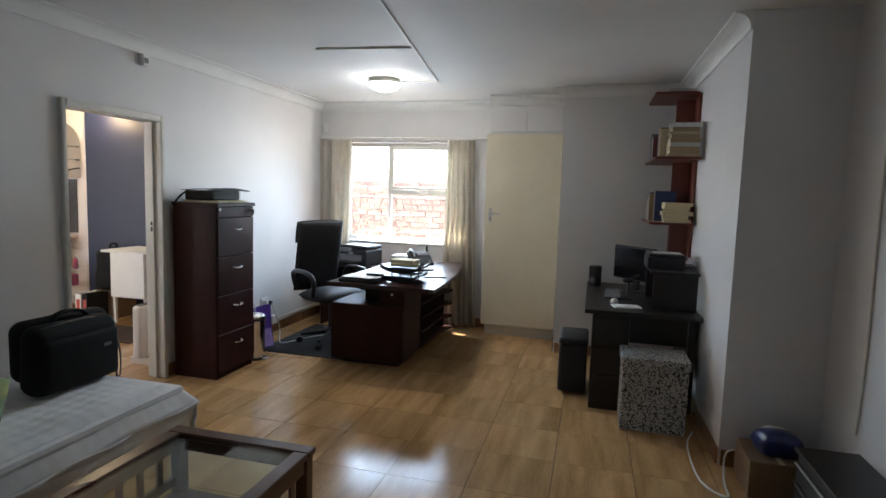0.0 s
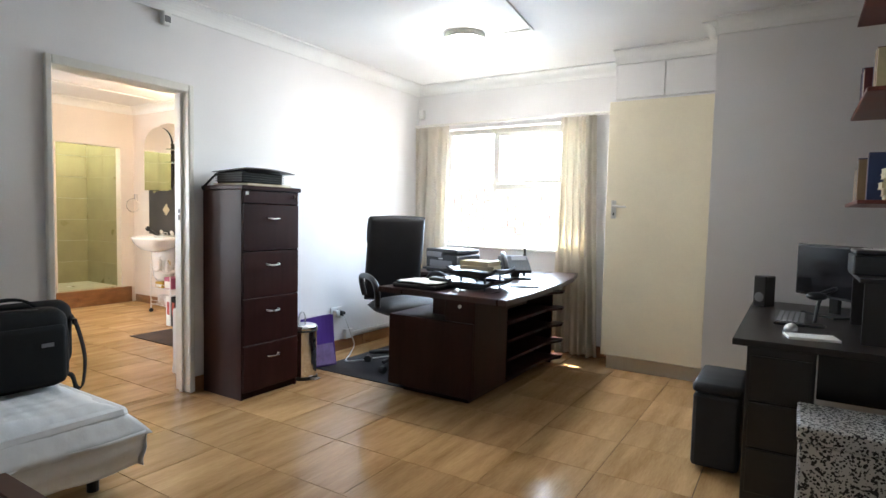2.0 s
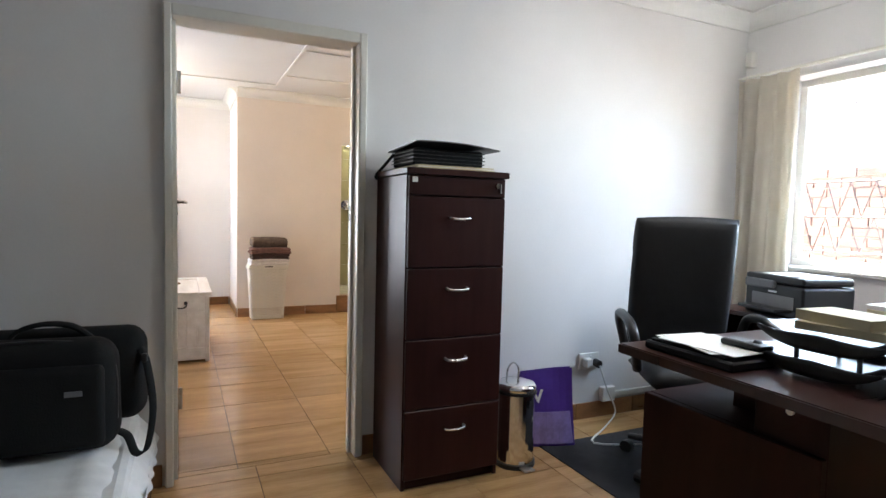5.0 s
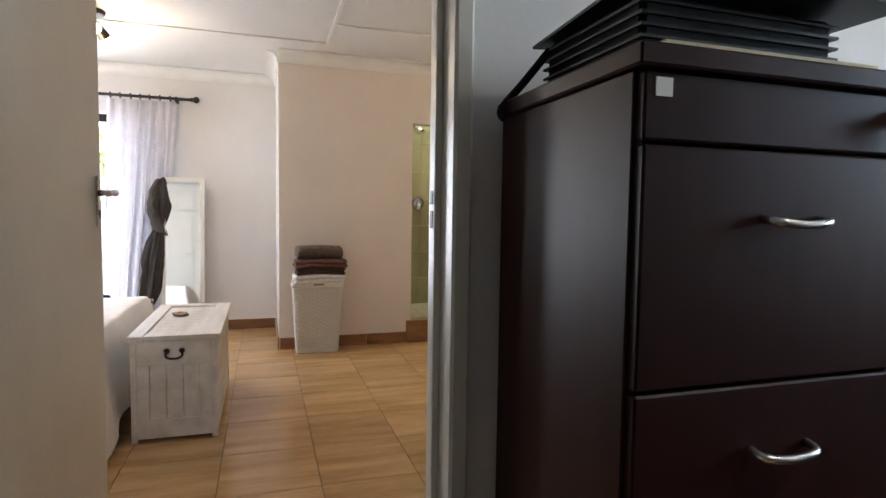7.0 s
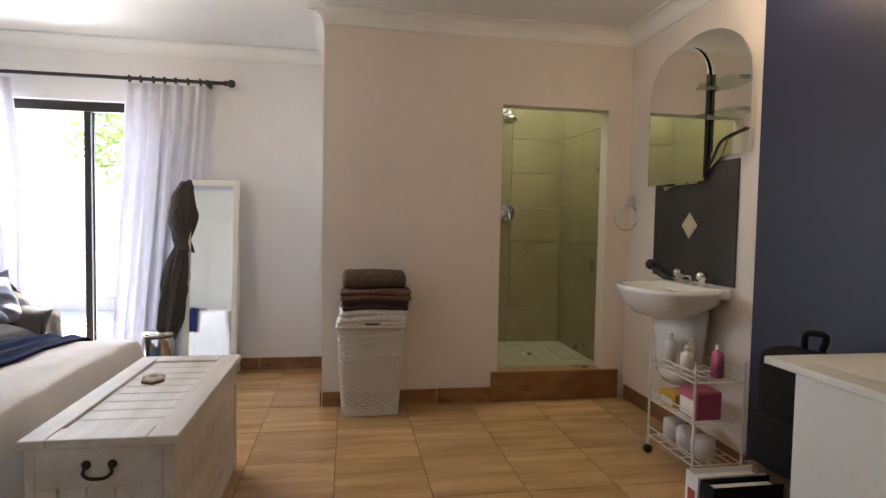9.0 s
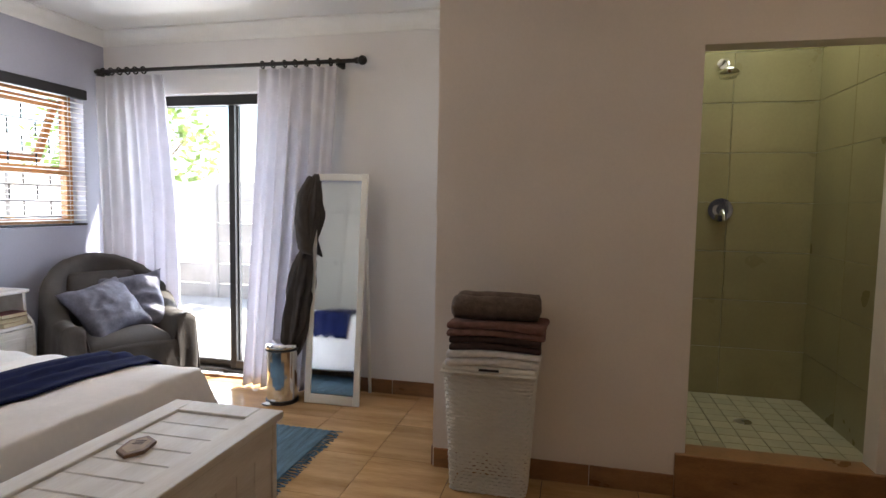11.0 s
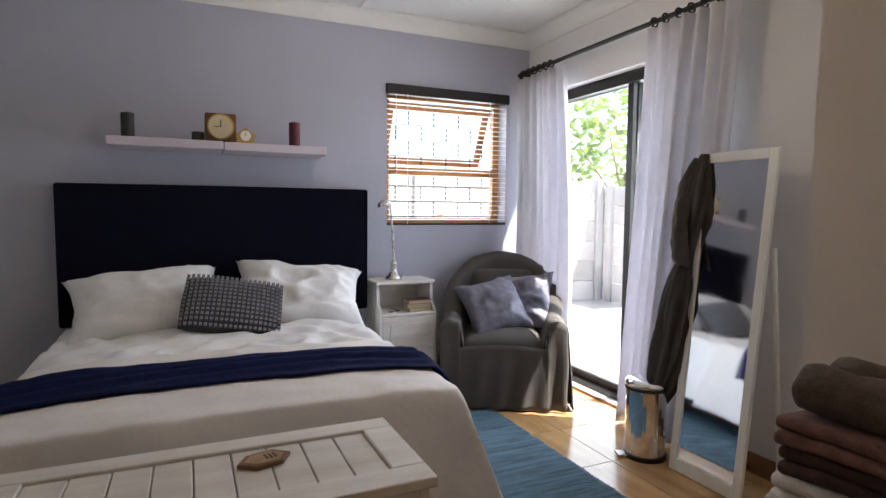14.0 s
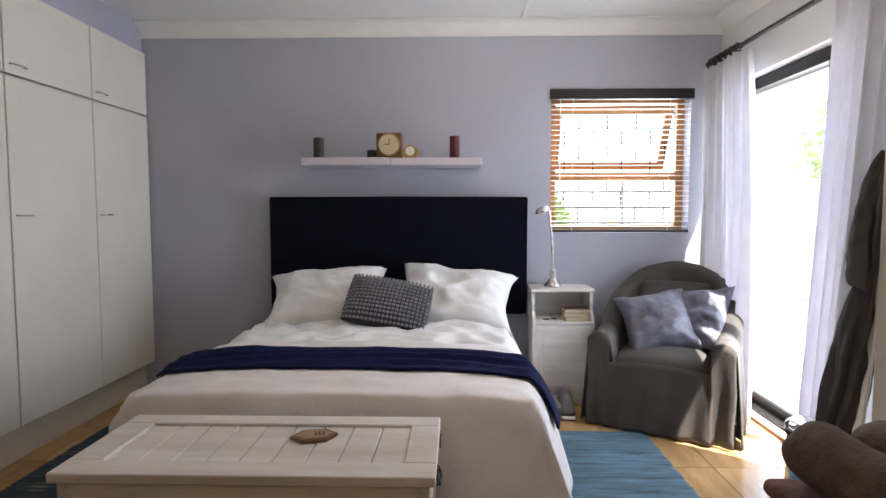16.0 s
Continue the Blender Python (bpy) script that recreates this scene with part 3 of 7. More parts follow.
for z in (0.06, 0.2, 0.34, 0.48, 0.62):
    part("shelf", slab([(1.521, 5.281), (1.77, 5.281), (1.79, 5.9), (1.86, 6.06), (1.84, 6.14), (1.76, 6.15), (1.7, 6.079), (1.521, 6.079)], z, z + 0.02, 0.003), WENGE, ED)
part("key_lock", tube((1.64, 4.828, 0.66), (1.64, 4.837, 0.66), 0.012), STEEL, ED)
rt = thing("desk_return", "dark mahogany side return below the window", "desk")
part("top", box(0.28, 1.1, 6.2, 6.62, 0.69, 0.715, 0.003), WENGE_TOP, rt)
for x in (0.3, 1.06):
    part("panel", box(x, x + 0.02, 6.22, 6.6, 0, 0.69, 0.002), WENGE, rt)
part("back_panel", box(0.32, 1.06, 6.58, 6.6, 0.2, 0.69), WENGE, rt)

# things on the desk
cl = thing("paper_pile", "white papers on a black leather folder", "papers", (0.0, 0.06, 0))
part("folder", box(1.2, 1.56, 4.72, 4.98, 0.7725, 0.802, 0.006), LEATHER, cl)
part("folder", box(1.22, 1.53, 4.73, 4.97, 0.803, 0.812, 0.003), BLACK_FABRIC, cl)
for i, a in enumerate((4, -7, 12)):
    p = part("sheet", box(-0.105, 0.105, -0.148, 0.148, 0, 0.002), PAPER, cl)
    p.matrix_local = pose(1.36 + 0.02 * i, 4.86 - 0.01 * i, 0.8125 + 0.0025 * i, 0, 0, 80 + a)
cp = thing("calculator", "black pocket calculator lying on papers", "calculator", (0.0, 0.06, 0))
part("body", box(1.4, 1.55, 4.86, 4.93, 0.8205, 0.842, 0.008, seg=2), PLASTIC, cp)
part("keypad", box(1.41, 1.49, 4.868, 4.922, 0.8422, 0.844), GREY_PLASTIC, cp)
tray = thing("letter_tray", "black curved two-tier letter tray holding a book", "letter tray", (-0.1, 0.17, 0))
for k, z in enumerate((0.785, 0.862)):
    f = lambda u, v, z=z: (1.6 + 0.38 * u + 0.02 * k, 4.78 + 0.3 * v, z + 0.045 * abs(2 * u - 1) ** 3 + 0.012 * (2 * v - 1) ** 2)
    part("tray", surface(14, 8, f, 0.012), PLASTIC, tray, smooth=True)
    for y in (4.775, 5.075):
        g = lambda u, v, z=z, y=y: (1.6 + 0.38 * u + 0.02 * k, y, z - 0.004 + 0.045 * abs(2 * u - 1) ** 3 + 0.05 * v * (1 - 0.8 * (2 * u - 1) ** 2))
        part("lip", surface(14, 3, g, 0.006), PLASTIC, tray, smooth=True)
for x, y in ((1.72, 4.82), (1.9, 4.82), (1.72, 5.04), (1.9, 5.04)):
    part("post", tube((x, y, 0.773), (x, y, 0.87), 0.007), GREY_PLASTIC, tray)


def book(name, dims, cover, at, turn=0.0, label="closed paperback book", tilt=0.0, group="", pages=None, parent=None):
    """A book lying flat: dims are its length, width and thickness."""
    l, w, t = dims
    bk = thing(name, label, "book", group=group)
    if parent is None:
        bk.matrix_world = pose(*at, tilt, 0, turn)
    part("page_block", box(-l / 2 + 0.004, l / 2 - 0.004, -w / 2 + 0.003, w / 2 - 0.004, 0.002, t - 0.002), pages or PAPER, bk)
    part("cover", box(-l / 2, l / 2, -w / 2, w / 2, 0, 0.0022), cover, bk)
    part("cover", box(-l / 2, l / 2, -w / 2, w / 2, t - 0.0022, t), cover, bk)
    part("spine", box(-l / 2, l / 2, -w / 2 - 0.002, -w / 2, 0, t), cover, bk)
    return bk


book("book", (0.24, 0.17, 0.024), CREAM_PAPER, (1.71, 5.1, 0.907), 8, "cream paperback lying in the letter tray", pages=CREAM_PAPER)
book("book", (0.23, 0.16, 0.032), CREAM_PAPER, (1.7, 5.11, 0.9315), -6, "thin pale book on top of another", pages=CREAM_PAPER)


def office_printer(at, turn, label):
    p = thing("printer", label, "printer", at, turn)
    part("body", box(-0.21, 0.21, -0.18, 0.18, 0, 0.15, 0.012, seg=2), PLASTIC, p)
    part("scanner_lid", box(-0.212, 0.212, -0.182, 0.17, 0.155, 0.19, 0.012, seg=2), PLASTIC, p)
    part("control_panel", box(-0.2, 0.02, -0.2, -0.17, 0.125, 0.165, 0.006), GREY_PLASTIC, p)
    part("paper_tray", box(-0.14, 0.14, -0.3, -0.18, 0.03, 0.045, 0.004), PLASTIC, p)
    part("output_slot", box(-0.15, 0.15, -0.185, -0.178, 0.045, 0.1), GREY_PLASTIC, p)
    part("sheet", box(-0.1, 0.1, -0.16, 0.12, 0.191, 0.193), PAPER, p)
    part("badge", box(-0.03, 0.03, -0.184, -0.181, 0.11, 0.118), STEEL, p)
    return p


big = office_printer((0.7, 6.41, 0.7155), -14, "black inkjet printer on the desk return")
big.scale = (1.0, 0.9, 1.2)
lt = thing("paper_stack", "stack of pale papers beside the printer", "papers")
for i in range(4):
    part("sheaf", box(1.18 - 0.006 * i, 1.4 + 0.006 * (i % 2), 6.2, 6.44, 0.7725 + i * 0.022, 0.794 + i * 0.022, 0.002), PAPER if i % 2 else CREAM_PAPER, lt)
ph = thing("desk_phone", "black desk telephone on a tilted stand", "telephone", (1.62, 5.84, 0.772), 38)
part("base", box(-0.1, 0.12, -0.09, 0.1, 0.0, 0.014, 0.004), PLASTIC, ph)
part("stand", box(-0.03, 0.04, -0.02, 0.03, 0.0145, 0.1, 0.006), PLASTIC, ph)
moved(part("body", box(-0.12, 0.12, -0.1, 0.1, -0.016, 0.016, 0.008, seg=2), PLASTIC, ph), pose(0.0, 0.0, 0.115, 32, 0, 0))
moved(part("screen", box(-0.02, 0.1, 0.03, 0.085, 0.0165, 0.019), GREY_PLASTIC, ph), pose(0.0, 0.0, 0.115, 32, 0, 0))
moved(part("handset", pipe([(-0.085, -0.1, 0.03), (-0.09, -0.04, 0.052), (-0.09, 0.04, 0.052), (-0.085, 0.1, 0.03)], 0.022), PLASTIC, ph, smooth=True), pose(0.0, 0.0, 0.115, 32, 0, 0))
part("antenna", tube((0.1, 0.08, 0.0145), (0.1, 0.08, 0.24), 0.01), PLASTIC, ph)
nb = thing("notebook", "black notebook lying open on the desk", "notebook", (1.9, 5.42, 0.7725), 20)
part("page", box(-0.1, 0.1, -0.07, 0.07, 0, 0.006, 0.001), PLASTIC, nb)
part("page", box(-0.09, 0.09, -0.06, 0.06, 0.0065, 0.009), GREY_PLASTIC, nb)

# ---- office chair ----
ch = thing("office_chair", "black leather high-back office chair on castors", "office chair", (0.78, 5.52, 0), -32)
ch.scale = (1.09, 1.09, 1.05)


def pad(w, d, t, puff, curve=0.0, n=14):
    """A stuffed pad w by d, lying flat."""
    bm = bmesh.new()
    top, bot = [], []
    for i in range(n + 1):
        ra, rb = [], []
        for j in range(n + 1):
            u, v = 2 * i / n - 1, 2 * j / n - 1
            e = max(0.0, 1 - abs(u) ** 6) * max(0.0, 1 - abs(v) ** 6)
            x, y = u * w / 2 * (1 - 0.03 * v * v), v * d / 2 * (1 - 0.03 * u * u)
            z = curve * (u * u)
            ra.append(bm.verts.new((x, y, z + t / 2 * e ** 0.4 + puff * e * (1 - u * u) * (1 - v * v))))
            rb.append(bm.verts.new((x, y, z - t / 2 * e ** 0.4 - 0.001)))
        top.append(ra)
        bot.append(rb)
    for i in range(n):
        for j in range(n):
            bm.faces.new((top[i][j], top[i + 1][j], top[i + 1][j + 1], top[i][j + 1]))
            bm.faces.new((bot[i][j + 1], bot[i + 1][j + 1], bot[i + 1][j], bot[i][j]))
    bmesh.ops.remove_doubles(bm, verts=bm.verts, dist=0.0015)
    return bm


moved(part("seat", pad(0.5, 0.5, 0.1, 0.04), LEATHER, ch, smooth=True), pose(0.05, 0, 0.48, 0, -3, 0))
moved(part("backrest", pad(0.72, 0.48, 0.07, 0.004, 0.0, n=26), LEATHER, ch, smooth=True), pose(-0.24, 0, 0.84, 0, -80, 0))
moved(part("headrest", pad(0.22, 0.45, 0.075, 0.004, n=20), LEATHER, ch, smooth=True), pose(-0.277, 0, 1.07, 0, -80, 0))
for s in (-1, 1):
    part("armrest", pipe([(-0.2, s * 0.26, 0.55), (-0.2, s * 0.29, 0.68), (-0.1, s * 0.3, 0.72), (0.1, s * 0.3, 0.71), (0.17, s * 0.29, 0.64), (0.1, s * 0.26, 0.5)], 0.022), PLASTIC, ch, smooth=True)
part("gas_lift", tube((0, 0, 0.1), (0, 0, 0.44), 0.028), PLASTIC, ch)
part("hub", lathe([(0.05, 0.09), (0.055, 0.13), (0.03, 0.16)], 16), PLASTIC, ch)
for k in range(5):
    a = 2 * math.pi * k / 5 + 0.3
    c, s = math.cos(a), math.sin(a)
    leg = part("base_arm", tube((0.03 * c, 0.03 * s, 0.115), (0.28 * c, 0.28 * s, 0.085), 0.022, 0.015), PLASTIC, ch)
    part("castor", tube((0.29 * c - 0.018 * s, 0.29 * s + 0.018 * c, 0.03), (0.29 * c + 0.018 * s, 0.29 * s - 0.018 * c, 0.03), 0.03), PLASTIC, leg)
tagged(part("chair_mat", box(0.26, 1.15, 5.0, 6.18, 0.0005, 0.006, 0.002), MAT_DARK), "charcoal carpet mat under the office chair", "floor mat")

# ---- by the office wall ----


def pedal_bin(at, r, h, label, turn=0.0, handle=True):
    b = thing("pedal_bin", label, "bin", at, turn)
    part("body", lathe([(r, 0.02), (r, h - 0.05), (r * 0.98, h - 0.045)], 32), CHROME, b, smooth=False)
    part("base", lathe([(r + 0.008, 0), (r + 0.008, 0.022), (r, 0.026)], 32), PLASTIC, b)
    part("lid", lathe([(r + 0.006, h - 0.045), (r + 0.006, h - 0.02), (r * 0.9, h - 0.006), (r * 0.5, h), (0.001, h + 0.001)], 32), CHROME, b, smooth=True)
    part("collar", lathe([(r + 0.008, h - 0.055), (r + 0.008, h - 0.044)], 32), PLASTIC, b)
    part("pedal", box(r - 0.01, r + 0.05, -0.03, 0.03, 0.008, 0.018, 0.003), STEEL, b)
    if handle:
        part("handle", pipe([(0, -r * 0.6, h - 0.02), (0, -r * 0.55, h + 0.06), (0, -r * 0.2, h + 0.09), (0, r * 0.1, h + 0.06), (0, r * 0.1, h)], 0.005), STEEL, b, smooth=True)
    return b


pedal_bin((0.37, 4.775, 0), 0.095, 0.42, "chrome pedal bin beside the filing cabinet", 0)
bag = thing("gift_bag", "purple paper carrier bag with white lettering", "paper bag", (0.23, 5.05, 0), 74)
f = lambda s: surface(8, 10, lambda u, v: ((-0.16 + 0.32 * u) * (1 - 0.12 * v), s * (0.05 - 0.035 * v) + 0.006 * math.sin(6 * u + 4 * v), 0.002 + 0.4 * v + 0.02 * u * v), 0.002)
for s in (-1, 1):
    part("panel", f(s), PURPLE, bag)
part("print", surface(8, 6, lambda u, v: ((-0.15 + 0.3 * u) * (1 - 0.12 * v), -0.056 + 0.0147 * v + 0.006 * math.sin(6 * u + 1.6 * v), 0.02 + 0.17 * v), 0.002), LILAC, bag)
part("bottom", box(-0.155, 0.155, -0.045, 0.045, 0.003, 0.006), PURPLE, bag)


def letters(text, size, mat, parent, m, depth=0.001):
    c = bpy.data.curves.new("lettering", "FONT")
    c.body, c.size, c.extrude = text, size, depth
    tmp = bpy.data.objects.new("lettering", c)
    me = bpy.data.meshes.new_from_object(tmp)
    bpy.data.objects.remove(tmp)
    me.materials.clear()
    me.materials.append(mat)
    ob = new("lettering", me)
    ob.parent = parent
    ob.matrix_local = m
    return ob


letters("iv", 0.15, PAPER, bag, pose(-0.12, -0.056, 0.24, 86, -6, 0))
so = thing("wall_socket", "white double wall socket with plugs in it", "socket")
part("plate", box(0.001, 0.012, 5.45, 5.6, 0.31, 0.41, 0.003), WHITE_PLASTIC, so)
part("plug", box(0.012, 0.06, 5.47, 5.52, 0.335, 0.385, 0.006), WHITE_PLASTIC, so)
part("plug", tube((0.012, 5.57, 0.35), (0.055, 5.57, 0.345), 0.024), PLASTIC, so)
part("switch", box(0.012, 0.017, 5.53, 5.545, 0.375, 0.395, 0.001), WHITE_PLASTIC, so)
cb = thing("power_cable", "pale cable trailing from the socket to the floor", "cable")
part("cord", pipe([(0.06, 5.57, 0.34), (0.1, 5.6, 0.2), (0.09, 5.68, 0.05), (0.2, 5.5, 0.012), (0.35, 5.3, 0.01), (0.5, 5.6, 0.012), (0.7, 5.9, 0.012)], 0.005), WHITE_PLASTIC, cb, smooth=True)
tk = thing("cable_trunking", "white cable trunking and junction box on the wall", "trunking")
part("duct", box(0.001, 0.02, 5.7, 6.75, 0.12, 0.15, 0.002), WHITE_PLASTIC, tk)
part("junction_box", box(0.001, 0.04, 5.62, 5.72, 0.1, 0.19, 0.004), WHITE_PLASTIC, tk)
sn = thing("motion_sensor", "small white alarm sensor high on the wall", "sensor")
part("body", box(0.001, 0.045, 3.86, 3.92, 2.44, 2.53, 0.012, seg=2), WHITE_PLASTIC, sn)
part("lens", box(0.045, 0.049, 3.87, 3.91, 2.46, 2.5, 0.002), GREY_PLASTIC, sn)
sn2 = thing("corner_sensor", "small white sensor in the window corner", "sensor")
part("body", box(0.03, 0.085, 6.74, 6.798, 2.28, 2.38, 0.012, seg=2), WHITE_PLASTIC, sn2)

# ceiling fittings of the office
cl = thing("ceiling_light", "round white ceiling light, switched on", "ceiling light", (1.33, 5.46, 0.055))
part("base", lathe([(0.15, 2.53), (0.15, 2.574)], 36), TRIM, cl)
part("diffuser", lathe([(0.02, 2.462), (0.07, 2.467), (0.11, 2.483), (0.14, 2.507), (0.144, 2.529)], 36), glow("lit_opal_glass", (1.0, 0.97, 0.92), 6.0), cl, smooth=True)
tr = thing("ceiling_conduit", "white square conduit run across the ceiling", "conduit")
for a, b in (((1.48, 5.55), (1.815, 5.58)), ((1.815, 5.592), (2.69, -1.19)), ((1.22, 4.3), (1.965, 4.36))):
    dx, dy = b[0] - a[0], b[1] - a[1]
    run = math.hypot(dx, dy)
    moved(part("duct", box(0, run, -0.0125, 0.0125, -0.013, 0, 0.003), CORNICE, tr), pose(a[0], a[1], HO - 0.001, 0, 0, math.degrees(math.atan2(dy, dx))))

# ---- daybed, bag, coffee table ----
db = thing("daybed", "single bed with a rumpled white quilted cover", "bed")


def cover_top(u, v):
    x = 0.03 + 1.02 * u
    y = 0.6 + 2.56 * v
    e = min(1, (1 - u) / 0.14, (1 - v) / 0.07)
    drop = (1 - e) ** 2 * 0.16
    r = 0.008 * noise.noise((x * 6, y * 6, 0.3)) + 0.016 * noise.noise((x * 2.3, y * 2.1, 4))
    return (x, y - (1 - e) * 0.03 * noise.noise((x * 9, 0, 1)), 0.4 - drop + r + 0.003 * math.cos(38 * (x + y)) * math.cos(38 * (x - y)))


def hang(side):
    def f(u, v):
        if side:
            a = 2.54 * u
            n = 0.02 * math.sin(14 * a) * (1 - v) + 0.02 * noise.noise((a * 4, v * 3, 2))
            return (1.05 + n - 0.03 * (1 - v), 0.6 + a, 0.1 + 0.16 * v + 0.02 * noise.noise((a * 3, 0, 5)) * (1 - v))
        a = 1.02 * u
        n = 0.005 * math.sin(9 * a) * (1 - v) + 0.012 * noise.noise((a * 4, v * 3, 2))
        return (1.045 - a, 3.15 + n - 0.02 * (1 - v), 0.1 + 0.16 * v + 0.02 * noise.noise((a * 3, 0, 7)) * (1 - v))
    return f


part("cover", surface(70, 120, cover_top, 0.006), COVER, db, smooth=True)
for side in (True, False):
    part("valance", surface(90, 10, hang(side), 0.003), COVER, db, smooth=True)
part("mattress", box(0.05, 1.0, 0.62, 3.1, 0.17, 0.375, 0.03, seg=2), COVER, db)
part("base", box(0.06, 0.97, 0.65, 3.07, 0.08, 0.17, 0.01), material("white_bed_base", (0.6, 0.6, 0.58), 0.6), db)
for x, y in ((0.12, 0.75), (0.9, 0.75), (0.12, 2.98), (0.9, 2.98)):
    part("leg", tube((x, y, 0), (x, y, 0.08), 0.025), PLASTIC, db)
def ribbon(points, side, thick=0.003, steps=8):
    """A flat strap through the points."""
    p = [Vector(q) for q in points]
    n = len(p) - 1

    def f(u, v):
        t = u * n
        i = min(n - 1, int(t))
        s = t - i
        a, b, c, d = p[max(0, i - 1)], p[i], p[i + 1], p[min(n, i + 2)]
        q = 0.5 * (2 * b + (c - a) * s + (2 * a - 5 * b + 4 * c - d) * s * s + (3 * b - a - 3 * c + d) * s ** 3)
        return q + Vector(side) * (2 * v - 1)
    return surface(n * steps, 2, f, thick)


br = thing("briefcase", "black nylon laptop briefcase with a shoulder strap", "bag", (0.42, 2.82, 0.4), 88)
br.scale = (1.0, 1.0, 1.08)
bb = box(-0.29, 0.25, -0.15, 0.02, 0.005, 0.36, 0.075, seg=6)
for v in bb.verts:
    v.co.y += 0.012 * noise.noise((v.co.x * 7, v.co.z * 7, 1))
    v.co.x *= 1 - 0.1 * v.co.z
part("body", bb, BLACK_FABRIC, br, smooth=True)
part("rear_compartment", box(-0.25, 0.32, 0.0, 0.14, 0.05, 0.37, 0.065, seg=5), BLACK_FABRIC, br, smooth=True)
part("front_pocket", box(-0.25, 0.21, -0.172, -0.12, 0.03, 0.29, 0.024, seg=4), BLACK_FABRIC, br, smooth=True)
part("badge", box(0.1, 0.15, -0.1755, -0.1715, 0.2, 0.216), GREY_PLASTIC, br)
part("zip", pipe([(-0.25, -0.1, 0.345), (0.0, -0.1, 0.358), (0.19, -0.1, 0.335), (0.235, -0.1, 0.26), (0.238, -0.1, 0.1)], 0.006), PLASTIC, br, smooth=True)
part("handle", ribbon([(-0.1, -0.0, 0.345), (-0.06, -0.0, 0.385), (0.02, -0.0, 0.402), (0.1, -0.0, 0.39), (0.16, -0.0, 0.345)], (0, 0.018, 0), 0.012), BLACK_FABRIC, br, smooth=True)
part("shoulder_strap", ribbon([(0.3, 0.02, 0.3), (0.325, -0.0, 0.24), (0.345, -0.03, 0.1), (0.325, -0.05, -0.03), (0.29, -0.06, -0.035), (0.265, -0.07, 0.03), (0.22, -0.06, 0.05)], (0.011, 0.008, 0.004), 0.003), BLACK_FABRIC, br, smooth=True)
part("buckle", box(0.305, 0.325, -0.005, 0.02, 0.25, 0.28, 0.004), DARK_METAL, br)
pl = thing("cushion", "small yellow and green cushion on the daybed", "cushion", (0.6, 2.12, 0.45), 30)
moved(part("pad", pad(0.34, 0.34, 0.1, 0.04), material("yellow_green_print", (0.42, 0.4, 0.1), 0.85, vary=0.5, scale=14, tint=(0.05, 0.18, 0.16)), pl, smooth=True), pose(0, 0, 0.05, 55, 0, 0))

ct = thing("coffee_table", "reddish wooden coffee table with a glass top", "coffee table")
X0, X1, Y0, Y1 = 1.5, 2.21, 1.25, 2.44
for n, b in (("rail", (X0, X1, Y1 - 0.07, Y1)), ("rail", (X0, X1, Y0, Y0 + 0.07)), ("rail", (X0, X0 + 0.07, Y0 + 0.07, Y1 - 0.07)), ("rail", (X1 - 0.07, X1, Y0 + 0.07, Y1 - 0.07))):
    part(n, box(*b, 0.425, 0.455, 0.005), TABLE_WOOD, ct)
part("glass", box(X0 + 0.065, X1 - 0.065, Y0 + 0.065, Y1 - 0.065, 0.44, 0.448), TABLE_GLASS, ct, "clear glass pane").visible_shadow = False
for x in (X0 + 0.01, X1 - 0.065):
    for y in (Y0 + 0.01, Y1 - 0.065):
        part("leg", box(x, x + 0.055, y, y + 0.055, 0, 0.425, 0.004), TABLE_WOOD, ct)
for x in (X0 + 0.02, X1 - 0.04):
    part("apron", box(x, x + 0.02, Y0 + 0.07, Y1 - 0.07, 0.36, 0.425), TABLE_WOOD, ct)
    part("apron", box(x, x + 0.02, Y0 + 0.07, Y1 - 0.07, 0.2, 0.24), TABLE_WOOD, ct)
    for k in range(9):
        y = Y0 + 0.14 + k * 0.11
        part("slat", box(x + 0.004, x + 0.016, y, y + 0.03, 0.24, 0.36), TABLE_WOOD, ct)
for y in (Y0 + 0.02, Y1 - 0.04):
    part("apron", box(X0 + 0.07, X1 - 0.07, y, y + 0.02, 0.36, 0.425), TABLE_WOOD, ct)
part("shelf", box(X0 + 0.03, X1 - 0.03, Y0 + 0.04, Y1 - 0.04, 0.16, 0.178, 0.003), TABLE_WOOD, ct)

# ---- computer corner ----
cd = thing("computer_desk", "black-brown computer desk with drawers", "computer desk", (0.06, 0.33, 0))
part("top", box(3.24, 4.05, 4.2, 5.66, 0.72, 0.75, 0.003), BLACK_WOOD, cd)
part("pedestal", box(3.3, 3.56, 4.22, 4.62, 0, 0.719, 0.004), BLACK_WOOD, cd)
for z in (0.06, 0.27, 0.48):
    part("drawer", box(3.315, 3.545, 4.208, 4.22, z, z + 0.2, 0.003), BLACK_WOOD, cd)
part("side_panel", box(3.33, 3.37, 5.55, 5.6, 0, 0.72, 0.003), BLACK_WOOD, cd)
part("leg", box(3.98, 4.03, 4.32, 4.38, 0, 0.72, 0.003), BLACK_WOOD, cd)
part("back_panel", box(4.02, 4.04, 4.38, 5.6, 0.25, 0.72), BLACK_WOOD, cd)
part("apron", box(3.33, 3.35, 4.38, 5.55, 0.6, 0.72), BLACK_WOOD, cd)
part("lower_shelf", box(3.6, 4.0, 4.34, 4.6, 0.14, 0.16), BLACK_WOOD, cd)
part("end_panel", box(3.57, 3.97, 4.325, 4.345, 0.5, 0.72), BLACK_WOOD, cd)
ht = thing("desk_hutch", "black-brown shelf unit standing on the desk", "shelf unit", (0.0, 0.3, 0))
